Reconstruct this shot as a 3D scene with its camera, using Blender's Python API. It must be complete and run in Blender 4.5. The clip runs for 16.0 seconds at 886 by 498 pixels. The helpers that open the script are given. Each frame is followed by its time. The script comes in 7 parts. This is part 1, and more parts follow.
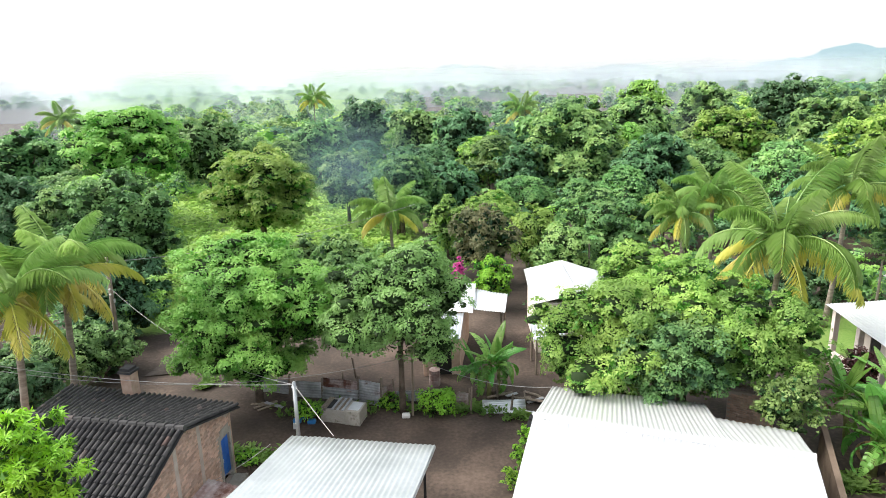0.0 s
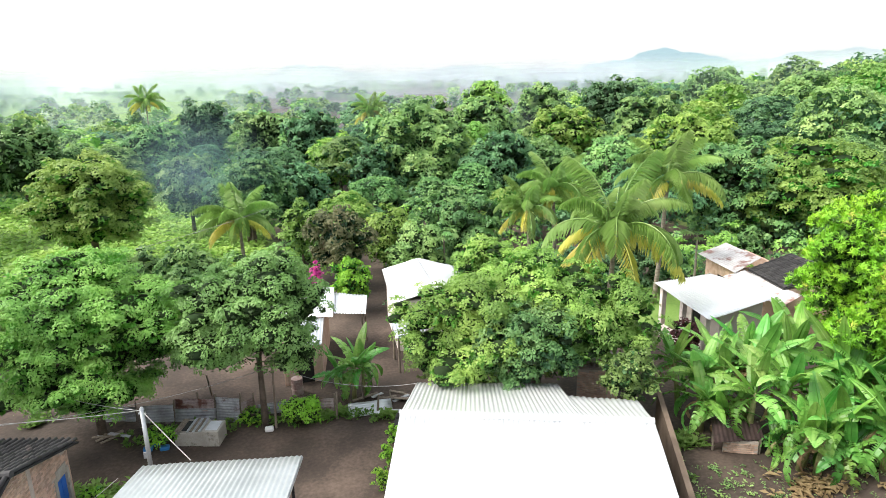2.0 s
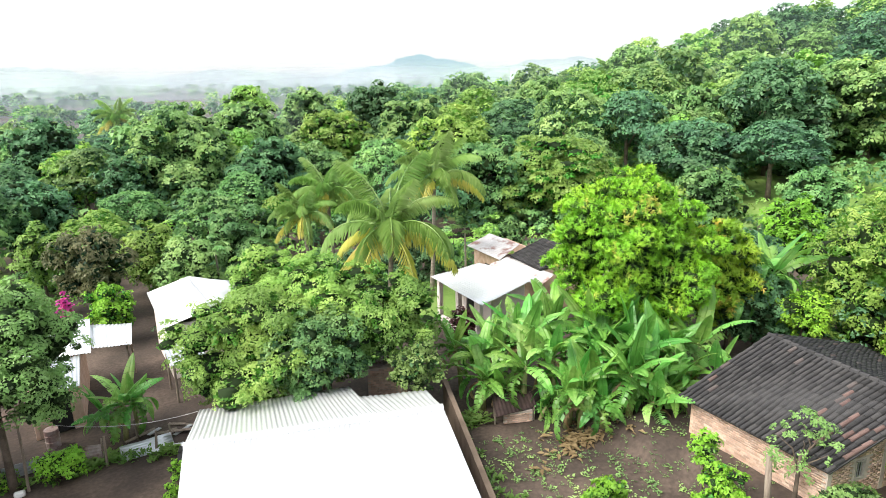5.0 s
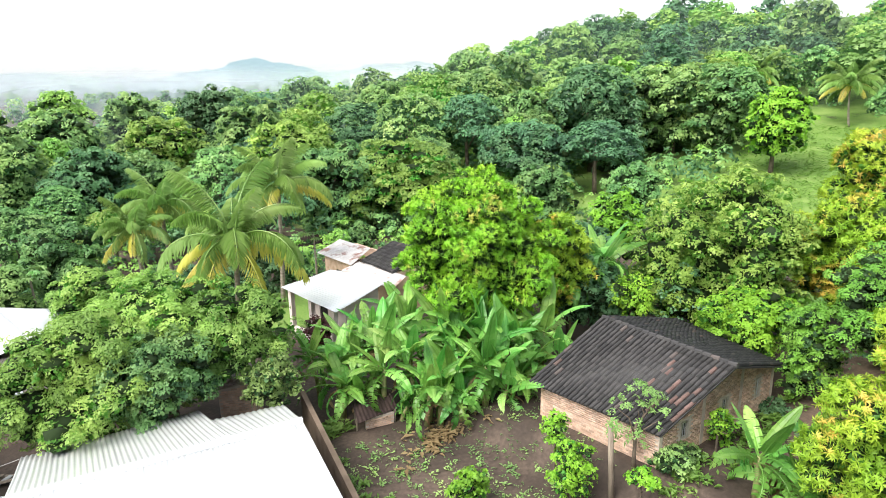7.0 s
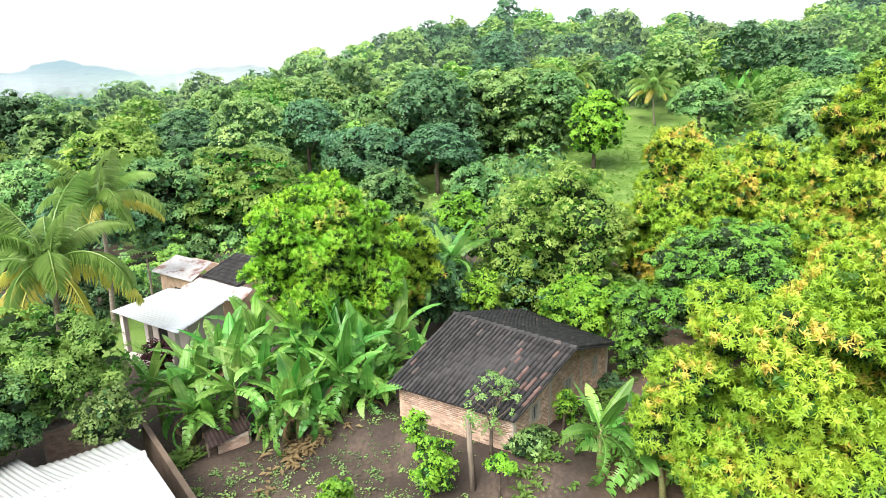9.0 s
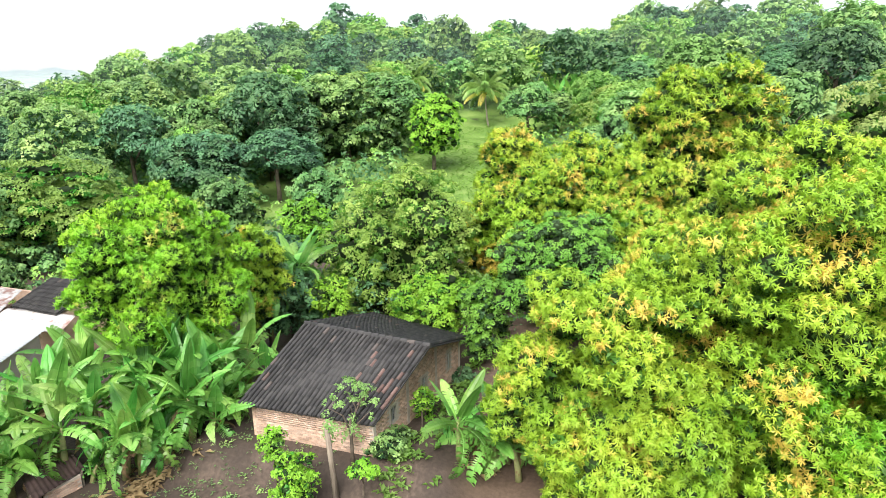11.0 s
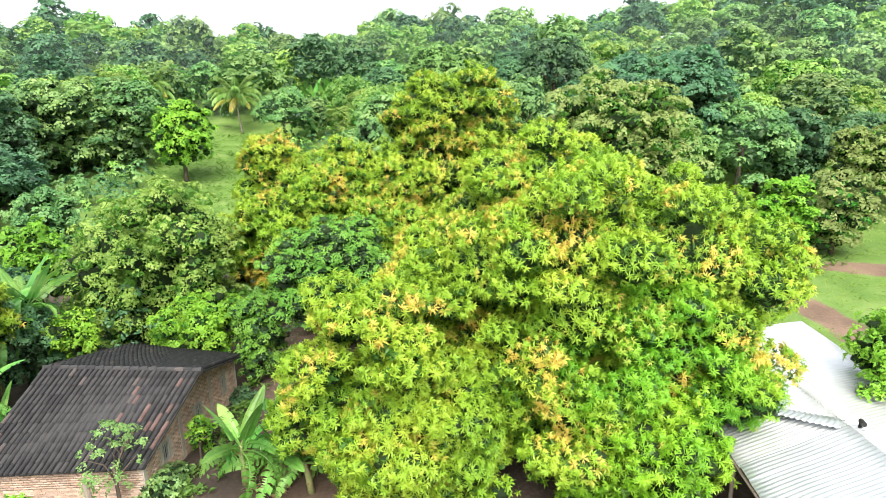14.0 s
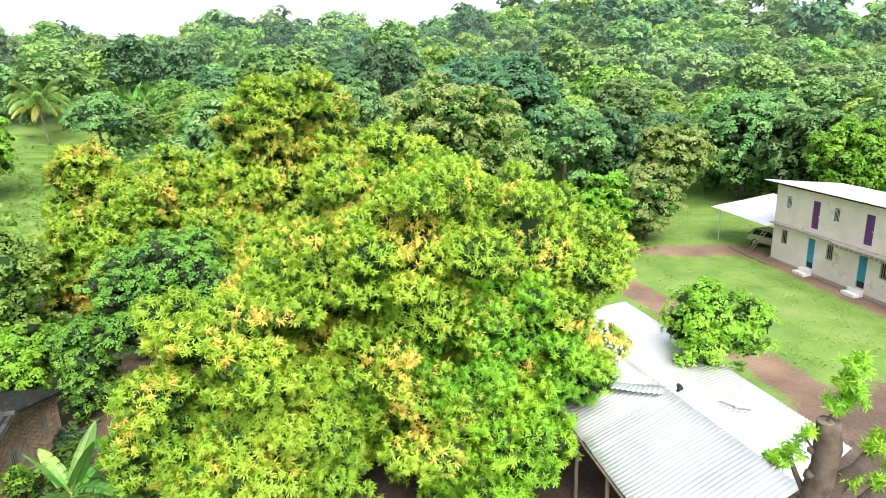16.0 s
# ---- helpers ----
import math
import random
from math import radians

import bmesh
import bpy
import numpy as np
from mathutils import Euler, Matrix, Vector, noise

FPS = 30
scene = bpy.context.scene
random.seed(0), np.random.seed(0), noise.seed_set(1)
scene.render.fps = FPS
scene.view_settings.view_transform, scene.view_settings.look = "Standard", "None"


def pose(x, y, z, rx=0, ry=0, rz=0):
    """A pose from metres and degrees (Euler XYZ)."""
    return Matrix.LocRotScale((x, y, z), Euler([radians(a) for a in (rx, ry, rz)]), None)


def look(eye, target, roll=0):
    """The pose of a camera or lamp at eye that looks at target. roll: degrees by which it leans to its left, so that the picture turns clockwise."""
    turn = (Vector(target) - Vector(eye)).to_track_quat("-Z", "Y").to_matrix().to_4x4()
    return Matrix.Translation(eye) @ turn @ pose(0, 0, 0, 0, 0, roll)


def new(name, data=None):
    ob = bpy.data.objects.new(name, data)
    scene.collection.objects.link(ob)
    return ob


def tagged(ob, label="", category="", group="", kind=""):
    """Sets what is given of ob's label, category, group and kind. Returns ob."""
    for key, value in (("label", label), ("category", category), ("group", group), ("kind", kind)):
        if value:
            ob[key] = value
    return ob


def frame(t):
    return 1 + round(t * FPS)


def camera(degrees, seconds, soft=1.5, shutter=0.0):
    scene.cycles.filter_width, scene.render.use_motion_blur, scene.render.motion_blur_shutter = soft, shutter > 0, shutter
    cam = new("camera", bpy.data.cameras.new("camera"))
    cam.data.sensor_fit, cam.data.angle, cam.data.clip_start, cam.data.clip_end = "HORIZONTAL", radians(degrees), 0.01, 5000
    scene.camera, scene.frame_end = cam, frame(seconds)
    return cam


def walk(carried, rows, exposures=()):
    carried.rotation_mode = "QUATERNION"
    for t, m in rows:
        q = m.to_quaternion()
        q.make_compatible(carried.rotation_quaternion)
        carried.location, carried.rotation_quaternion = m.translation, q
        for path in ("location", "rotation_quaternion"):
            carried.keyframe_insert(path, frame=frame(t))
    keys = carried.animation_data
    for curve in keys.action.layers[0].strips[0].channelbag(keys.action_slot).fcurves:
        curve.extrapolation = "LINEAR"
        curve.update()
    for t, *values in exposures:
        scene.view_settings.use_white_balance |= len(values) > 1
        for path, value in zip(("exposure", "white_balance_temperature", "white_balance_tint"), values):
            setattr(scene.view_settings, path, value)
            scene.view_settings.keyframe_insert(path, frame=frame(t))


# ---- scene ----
cam = camera(70.00, 16.0, soft=0.9)
EYE = 15.5
# seconds, yaw, pitch, roll: the drone hangs still and turns to its right
ROWS = [
    (0.0, 0.010, -14.788, -1.306),
    (0.5, -3.303, -14.864, -1.312),
    (1.0, -6.633, -14.928, -1.312),
    (1.5, -9.982, -14.980, -1.306),
    (2.0, -13.347, -15.020, -1.297),
    (2.5, -16.728, -15.050, -1.286),
    (3.0, -20.124, -15.068, -1.272),
    (3.5, -23.535, -15.077, -1.258),
    (4.0, -26.959, -15.078, -1.245),
    (6.5, -44.263, -14.994, -1.207),
    (7.0, -47.755, -14.970, -1.209),
    (7.5, -51.256, -14.946, -1.214),
    (8.0, -54.766, -14.924, -1.223),
    (8.5, -58.283, -14.905, -1.235),
    (9.0, -61.807, -14.890, -1.251),
    (11.5, -79.511, -14.889, -1.367),
    (12.0, -83.064, -14.904, -1.394),
    (12.5, -86.621, -14.922, -1.420),
    (13.0, -90.180, -14.944, -1.444),
    (13.5, -93.742, -14.965, -1.465),
    (14.0, -97.305, -14.986, -1.482),
    (14.5, -100.869, -15.002, -1.494),
    (15.0, -104.434, -15.010, -1.498),
    (15.5, -107.999, -15.008, -1.495),
    (16.0, -111.563, -14.990, -1.481),
]
walk(cam, [(t, pose(0, 0, EYE, 0, 0, yaw) @ pose(0, 0, 0, 90 + pitch) @ pose(0, 0, 0, 0, 0, roll)) for t, yaw, pitch, roll in ROWS])

# ---- world and light: bright overcast morning ----
SUN_BEARING, SUN_HEIGHT = -84.0, 50.0
world = bpy.data.worlds.new("world")
scene.world = world
world.use_nodes = True
wn, wl = world.node_tree.nodes, world.node_tree.links
wn.clear()
sky = wn.new("ShaderNodeTexSky")
sky.sky_type, sky.sun_disc = "NISHITA", False
sky.sun_elevation, sky.sun_rotation = radians(SUN_HEIGHT), radians(SUN_BEARING)
sky.dust_density, sky.air_density = 3.0, 1.0
sky_bg = wn.new("ShaderNodeBackground")
sky_bg.inputs["Strength"].default_value = 0.05
wl.new(sky.outputs["Color"], sky_bg.inputs["Color"])
cloud_bg = wn.new("ShaderNodeBackground")
cloud_bg.inputs["Color"].default_value = (0.97, 0.985, 1.0, 1)
cloud_bg.inputs["Strength"].default_value = 0.47
sky_sum = wn.new("ShaderNodeAddShader")
wl.new(sky_bg.outputs[0], sky_sum.inputs[0])
wl.new(cloud_bg.outputs[0], sky_sum.inputs[1])
wo = wn.new("ShaderNodeOutputWorld")
wl.new(sky_sum.outputs[0], wo.inputs["Surface"])

sun = new("sun", bpy.data.lights.new("sun", "SUN"))
sun.data.energy, sun.data.angle, sun.data.color = 3.45, radians(46), (1.0, 0.96, 0.88)
sb, sh = radians(SUN_BEARING), radians(SUN_HEIGHT)
sun.matrix_world = look((60 * math.sin(sb) * math.cos(sh), 60 * math.cos(sb) * math.cos(sh), 60 * math.sin(sh)), (0, 0, 0))
scene.view_settings.exposure = 0.95


# ---- materials ----
def nodes_of(name):
    m = bpy.data.materials.new(name)
    m.use_nodes = True
    nt = m.node_tree
    nt.nodes.clear()
    out = nt.nodes.new("ShaderNodeOutputMaterial")
    return m, nt.nodes, nt.links, out


def ramp(n, stops):
    r = n.new("ShaderNodeValToRGB")
    while len(r.color_ramp.elements) < len(stops):
        r.color_ramp.elements.new(0.5)
    for e, (p, c) in zip(r.color_ramp.elements, stops):
        e.position, e.color = p, (*c, 1)
    return r


def surface(name, dark, light, scale=1.0, rough=0.8, metal=0.0, bump=0.3, fine=30.0, stain=None, stain_scale=0.4,
            stain_from=0.55, per_piece=0.0, stretch=(1, 1, 1), piece_cols=None):
    """A rough natural surface: two colours mixed by coarse noise, fine grain, bump, and optional stains."""
    m, n, l, out = nodes_of(name)
    bsdf = n.new("ShaderNodeBsdfPrincipled")
    tc = n.new("ShaderNodeTexCoord")
    geo = n.new("ShaderNodeNewGeometry")
    mp = n.new("ShaderNodeMapping")
    mp.inputs["Scale"].default_value = stretch
    l.new(geo.outputs["Position"], mp.inputs["Vector"])
    big = n.new("ShaderNodeTexNoise")
    big.inputs["Scale"].default_value, big.inputs["Detail"].default_value = scale, 5
    l.new(mp.outputs[0], big.inputs["Vector"])
    small = n.new("ShaderNodeTexNoise")
    small.inputs["Scale"].default_value, small.inputs["Detail"].default_value = fine, 3
    l.new(mp.outputs[0], small.inputs["Vector"])
    add = n.new("ShaderNodeMath")
    add.operation = "MULTIPLY_ADD"
    l.new(small.outputs[0], add.inputs[0])
    add.inputs[1].default_value = 0.35
    l.new(big.outputs[0], add.inputs[2])
    r = ramp(n, [(0.42, dark), (0.9, light)])
    l.new(add.outputs[0], r.inputs[0])
    col = r.outputs[0]
    if piece_cols:
        info = n.new("ShaderNodeObjectInfo")
        isl = n.new("ShaderNodeMath")
        isl.operation = "ADD"
        l.new(info.outputs["Random"], isl.inputs[0])
        l.new(geo.outputs["Random Per Island"], isl.inputs[1])
        fr = n.new("ShaderNodeMath")
        fr.operation = "FRACT"
        l.new(isl.outputs[0], fr.inputs[0])
        pr = ramp(n, piece_cols)
        pr.color_ramp.interpolation = "CONSTANT"
        l.new(fr.outputs[0], pr.inputs[0])
        mx = n.new("ShaderNodeMix")
        mx.data_type = "RGBA"
        mx.inputs[0].default_value = 0.75
        l.new(col, mx.inputs[6])
        l.new(pr.outputs[0], mx.inputs[7])
        col = mx.outputs[2]
    if per_piece:
        info = n.new("ShaderNodeObjectInfo")
        s = n.new("ShaderNodeMath")
        s.operation = "ADD"
        l.new(info.outputs["Random"], s.inputs[0])
        l.new(geo.outputs["Random Per Island"], s.inputs[1])
        s2 = n.new("ShaderNodeMath")
        s2.operation = "FRACT"
        l.new(s.outputs[0], s2.inputs[0])
        mr = n.new("ShaderNodeMapRange")
        mr.inputs[3].default_value, mr.inputs[4].default_value = 1 - per_piece, 1 + per_piece
        l.new(s2.outputs[0], mr.inputs[0])
        hsv = n.new("ShaderNodeHueSaturation")
        l.new(mr.outputs[0], hsv.inputs["Value"])
        l.new(col, hsv.inputs["Color"])
        col = hsv.outputs[0]
    if stain:
        st = n.new("ShaderNodeTexNoise")
        st.inputs["Scale"].default_value, st.inputs["Detail"].default_value, st.inputs["Roughness"].default_value = stain_scale, 6, 0.65
        l.new(geo.outputs["Position"], st.inputs["Vector"])
        sr = n.new("ShaderNodeMapRange")
        sr.inputs[1].default_value, sr.inputs[2].default_value = stain_from, stain_from + 0.12
        l.new(st.outputs[0], sr.inputs[0])
        mx = n.new("ShaderNodeMix")
        mx.data_type = "RGBA"
        l.new(sr.outputs[0], mx.inputs[0])
        l.new(col, mx.inputs[6])
        mx.inputs[7].default_value = (*stain, 1)
        col = mx.outputs[2]
    l.new(col, bsdf.inputs["Base Color"])
    bsdf.inputs["Roughness"].default_value, bsdf.inputs["Metallic"].default_value = rough, metal
    if bump:
        b = n.new("ShaderNodeBump")
        b.inputs["Strength"].default_value, b.inputs["Distance"].default_value = bump, 0.02
        l.new(add.outputs[0], b.inputs["Height"])
        l.new(b.outputs[0], bsdf.inputs["Normal"])
    l.new(bsdf.outputs[0], out.inputs[0])
    return m


def leafy(name, shade, mid, bright, flush=None, flush_scale=0.5, flush_from=0.6, gloss=0.55, through_light=0.35, vary=0.24, blade=0.1):
    """Leaves: colour varies leaf by leaf, branch by branch and plant by plant; light shines through."""
    m, n, l, out = nodes_of(name)
    geo = n.new("ShaderNodeNewGeometry")
    info = n.new("ShaderNodeObjectInfo")
    ns = n.new("ShaderNodeTexNoise")
    ns.inputs["Scale"].default_value, ns.inputs["Detail"].default_value = 0.45, 3
    l.new(geo.outputs["Position"], ns.inputs["Vector"])
    a = n.new("ShaderNodeMath")
    a.operation = "MULTIPLY_ADD"
    l.new(geo.outputs["Random Per Island"], a.inputs[0])
    a.inputs[1].default_value = blade
    l.new(ns.outputs[0], a.inputs[2])
    r = ramp(n, [(0.32 + blade * 0.25, shade), (0.5 + blade * 0.45, mid), (0.72 + blade * 0.6, bright)])
    l.new(a.outputs[0], r.inputs[0])
    col = r.outputs[0]
    if flush:
        fn = n.new("ShaderNodeTexNoise")
        fn.inputs["Scale"].default_value, fn.inputs["Detail"].default_value = flush_scale, 4
        l.new(geo.outputs["Position"], fn.inputs["Vector"])
        fr = n.new("ShaderNodeMapRange")
        fr.inputs[1].default_value, fr.inputs[2].default_value = flush_from + 0.12, flush_from + 0.2
        fa = n.new("ShaderNodeMath")
        fa.operation = "MULTIPLY_ADD"
        l.new(geo.outputs["Random Per Island"], fa.inputs[0])
        fa.inputs[1].default_value = 0.2
        l.new(fn.outputs[0], fa.inputs[2])
        l.new(fa.outputs[0], fr.inputs[0])
        mx = n.new("ShaderNodeMix")
        mx.data_type = "RGBA"
        l.new(fr.outputs[0], mx.inputs[0])
        l.new(col, mx.inputs[6])
        mx.inputs[7].default_value = (*flush, 1)
        col = mx.outputs[2]
    own = n.new("ShaderNodeAttribute")
    own.attribute_name = "plant"
    both = n.new("ShaderNodeMath")
    both.operation = "ADD"
    l.new(info.outputs["Random"], both.inputs[0])
    l.new(own.outputs["Fac"], both.inputs[1])
    chance = n.new("ShaderNodeMath")
    chance.operation = "FRACT"
    l.new(both.outputs[0], chance.inputs[0])
    hv = n.new("ShaderNodeMapRange")
    hv.inputs[3].default_value, hv.inputs[4].default_value = 1 - vary, 1 + vary
    l.new(chance.outputs[0], hv.inputs[0])
    hh = n.new("ShaderNodeMapRange")
    hh.inputs[3].default_value, hh.inputs[4].default_value = 0.5 - vary * 0.07, 0.5 + vary * 0.09
    m7 = n.new("ShaderNodeMath")
    m7.operation = "MULTIPLY"
    m7.inputs[1].default_value = 7.31
    l.new(chance.outputs[0], m7.inputs[0])
    f7 = n.new("ShaderNodeMath")
    f7.operation = "FRACT"
    l.new(m7.outputs[0], f7.inputs[0])
    l.new(f7.outputs[0], hh.inputs[0])
    hsv = n.new("ShaderNodeHueSaturation")
    l.new(hv.outputs[0], hsv.inputs["Value"])
    l.new(hh.outputs[0], hsv.inputs["Hue"])
    l.new(col, hsv.inputs["Color"])
    p = n.new("ShaderNodeBsdfPrincipled")
    p.inputs["Roughness"].default_value = gloss
    l.new(hsv.outputs[0], p.inputs["Base Color"])
    t = n.new("ShaderNodeBsdfTranslucent")
    l.new(hsv.outputs[0], t.inputs["Color"])
    mix = n.new("ShaderNodeMixShader")
    mix.inputs[0].default_value = through_light
    l.new(p.outputs[0], mix.inputs[1])
    l.new(t.outputs[0], mix.inputs[2])
    l.new(mix.outputs[0], out.inputs[0])
    return m


BARK = surface("bark", (0.05, 0.038, 0.028), (0.16, 0.125, 0.095), 3, 0.9, bump=0.8, fine=25)
PALM_BARK = surface("palm_bark", (0.16, 0.13, 0.1), (0.34, 0.3, 0.25), 2, 0.9, bump=0.8, fine=12, stretch=(1, 1, 5))
LEAF = {
    "broad": leafy("leaf_broad", (0.119, 0.259, 0.0852), (0.213, 0.394, 0.123), (0.386, 0.555, 0.19)),
    "dark": leafy("leaf_dark", (0.0595, 0.161, 0.0723), (0.107, 0.252, 0.108), (0.178, 0.355, 0.144)),
    "feather": leafy("leaf_feather", (0.155, 0.31, 0.06), (0.275, 0.47, 0.095), (0.44, 0.63, 0.15)),
    "lime": leafy("leaf_lime", (0.14, 0.32, 0.025), (0.25, 0.52, 0.04), (0.37, 0.64, 0.065), vary=0.12),
    "mango": leafy("leaf_mango", (0.19, 0.37, 0.024), (0.32, 0.51, 0.036), (0.48, 0.59, 0.058), flush=(0.74, 0.55, 0.11), flush_scale=0.42, flush_from=0.56, vary=0.07, through_light=0.3),
    "mango_green": leafy("leaf_mango_green", (0.14, 0.37, 0.018), (0.25, 0.54, 0.028), (0.4, 0.63, 0.045), flush=(0.55, 0.52, 0.1), flush_scale=0.4, flush_from=0.64, vary=0.08, through_light=0.3),
    "olive": leafy("leaf_olive", (0.14, 0.27, 0.07), (0.24, 0.41, 0.11), (0.37, 0.55, 0.19)),
    "tamarind": leafy("leaf_tamarind", (0.14, 0.34, 0.045), (0.22, 0.48, 0.065), (0.33, 0.6, 0.09), vary=0.08),
    "grove": leafy("leaf_grove", (0.15, 0.27, 0.045), (0.27, 0.42, 0.075), (0.46, 0.6, 0.15), vary=0.05),
    "brown": leafy("leaf_brown", (0.1, 0.13, 0.05), (0.17, 0.19, 0.08), (0.26, 0.25, 0.12)),
    # Full-grown leaf greens, darkened so the deep coat reads as shade between sprays.
    "mature": leafy("leaf_mature_shade", (0.0364, 0.0929, 0.035), (0.0525, 0.126, 0.0437), (0.0727, 0.166, 0.0583)),
    "mature_dark_shade": leafy("leaf_mature_dark_shade", (0.0197, 0.0631, 0.0322), (0.0315, 0.09, 0.0413), (0.0474, 0.118, 0.0517)),
    "mature_lime_shade": leafy("leaf_mature_lime_shade", (0.058, 0.189, 0.0207), (0.0965, 0.276, 0.0311), (0.135, 0.364, 0.0415)),
    "mature_mango_shade": leafy("leaf_mature_mango_shade", (0.0436, 0.127, 0.0137), (0.0727, 0.194, 0.0206), (0.109, 0.252, 0.024)),
    "mature_olive_shade": leafy("leaf_mature_olive_shade", (0.036, 0.0936, 0.0252), (0.054, 0.13, 0.0324), (0.0792, 0.173, 0.0432)),
    # Near-black green for crown cores: inner shade put into the colour.
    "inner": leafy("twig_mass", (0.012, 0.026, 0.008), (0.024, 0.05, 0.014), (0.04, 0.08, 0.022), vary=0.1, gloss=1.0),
    "palm": leafy("leaf_palm", (0.18, 0.33, 0.07), (0.3, 0.48, 0.13), (0.5, 0.66, 0.27), gloss=0.35, vary=0.15),
    "palm_old": leafy("leaf_palm_old", (0.525, 0.552, 0.096), (0.725, 0.696, 0.192), (0.9, 0.816, 0.42), gloss=0.4, vary=0.1),
    "banana": leafy("leaf_banana", (0.085, 0.25, 0.04), (0.165, 0.395, 0.07), (0.36, 0.58, 0.16), gloss=0.38, vary=0.3, blade=0.12),
    "banana_dry": leafy("leaf_banana_dry", (0.16, 0.1, 0.05), (0.28, 0.19, 0.1), (0.4, 0.29, 0.16), gloss=0.8),
    "grass": leafy("leaf_grass", (0.1, 0.2, 0.03), (0.17, 0.3, 0.05), (0.26, 0.38, 0.09)),
    "meadow": leafy("leaf_meadow", (0.15, 0.3, 0.04), (0.22, 0.38, 0.06), (0.3, 0.46, 0.1)),
    "pale": leafy("leaf_pale", (0.2, 0.28, 0.07), (0.3, 0.39, 0.11), (0.44, 0.5, 0.18), vary=0.1),
    "maroon": leafy("leaf_maroon", (0.06, 0.02, 0.03), (0.12, 0.04, 0.05), (0.2, 0.07, 0.07)),
    "pink": leafy("leaf_pink", (0.5, 0.04, 0.25), (0.65, 0.06, 0.36), (0.75, 0.12, 0.45)),
}
TIN = surface("galvanised_tin", (0.5, 0.53, 0.55), (0.68, 0.71, 0.74), 0.7, 0.36, 0.6, bump=0.05, fine=6)
SHED_TIN = surface("dull_zinc", (0.5, 0.54, 0.56), (0.66, 0.7, 0.72), 0.7, 0.4, 0.6, bump=0.05, fine=6)
TIN_WHITE = surface("bright_zinc", (0.76, 0.78, 0.8), (0.9, 0.91, 0.92), 0.5, 0.34, 0.6, bump=0.03, fine=5)
TIN_RUST = surface("rusty_tin", (0.24, 0.14, 0.12), (0.52, 0.46, 0.45), 1.3, 0.65, 0.3, bump=0.1, fine=9, stain=(0.14, 0.06, 0.045), stain_scale=1.1, stain_from=0.5)
PATCHED_TIN = surface("rust_streaked_tin", (0.5, 0.47, 0.46), (0.72, 0.7, 0.7), 1.2, 0.6, 0.1, bump=0.1, fine=9, stain=(0.3, 0.17, 0.14), stain_scale=1.0, stain_from=0.52)
COOP_TIN = surface("dark_rusted_tin", (0.03, 0.018, 0.017), (0.09, 0.055, 0.05), 1.6, 0.9, 0.0, bump=0.1, fine=9)
TIN_FENCE = surface("weathered_tin", (0.25, 0.25, 0.26), (0.52, 0.54, 0.56), 1.5, 0.55, 0.4, bump=0.1, fine=9, stain=(0.16, 0.09, 0.07), stain_scale=1.3, stain_from=0.58)
TILE = surface("old_roof_tile", (0.028, 0.026, 0.026), (0.085, 0.08, 0.076), 2.0, 0.9, bump=0.5, fine=35, per_piece=0.3,
               piece_cols=[(0.0, (0.031, 0.031, 0.034)), (0.45, (0.043, 0.042, 0.044)), (0.8, (0.027, 0.027, 0.03)), (0.97, (0.1, 0.065, 0.058)), (0.98, (0.08, 0.065, 0.062))])
TILE_RED = surface("fired_tile", (0.1, 0.06, 0.055), (0.19, 0.125, 0.11), 2.0, 0.9, bump=0.5, fine=35, per_piece=0.25)
BRICK = surface("clay_brick", (0.46, 0.29, 0.21), (0.68, 0.5, 0.4), 3, 0.9, bump=0.5, fine=40, per_piece=0.25)
MORTAR = surface("mortar", (0.4, 0.33, 0.28), (0.58, 0.5, 0.44), 3, 0.95, bump=0.4, fine=40)
BLOCK = surface("grey_block_plaster", (0.7, 0.61, 0.57), (0.84, 0.76, 0.72), 0.8, 0.92, bump=0.25, fine=25, stain=(0.5, 0.42, 0.36), stain_scale=0.7, stain_from=0.6)
CONCRETE = surface("worn_concrete", (0.28, 0.26, 0.22), (0.48, 0.45, 0.4), 1.6, 0.92, bump=0.4, fine=25, stain=(0.15, 0.14, 0.11), stain_scale=1.6, stain_from=0.55)
ADOBE = surface("adobe_wall", (0.11, 0.078, 0.055), (0.21, 0.155, 0.115), 1.2, 0.95, bump=0.6, fine=20)
WOOD = surface("grey_wood", (0.13, 0.1, 0.075), (0.3, 0.25, 0.2), 3, 0.9, bump=0.5, fine=20, stretch=(3, 3, 0.4))
STEEL = surface("painted_steel_grey", (0.42, 0.44, 0.46), (0.6, 0.62, 0.64), 2, 0.45, 0.6, bump=0.03)
DARK = surface("dark_interior", (0.012, 0.012, 0.012), (0.03, 0.03, 0.03), 2, 0.9, bump=0)
BLUE = surface("blue_door_paint", (0.02, 0.1, 0.42), (0.03, 0.16, 0.55), 2, 0.5, bump=0.05)
CYAN = surface("turquoise_grille_paint", (0.04, 0.36, 0.55), (0.08, 0.5, 0.68), 2, 0.5, bump=0.03)
PURPLE = surface("purple_door_paint", (0.09, 0.02, 0.13), (0.14, 0.035, 0.2), 2, 0.5, bump=0.03)
WHITE = surface("white_paint", (0.7, 0.7, 0.7), (0.84, 0.84, 0.83), 1, 0.55, bump=0.05)
RUBBER = surface("black_rubber", (0.012, 0.012, 0.012), (0.03, 0.03, 0.03), 4, 0.8, bump=0.05)
OLD_PAVING = surface("old_paving", (0.055, 0.043, 0.035), (0.11, 0.09, 0.075), 1.6, 0.92, bump=0.4, fine=25, stain=(0.05, 0.04, 0.032), stain_scale=0.9, stain_from=0.5)
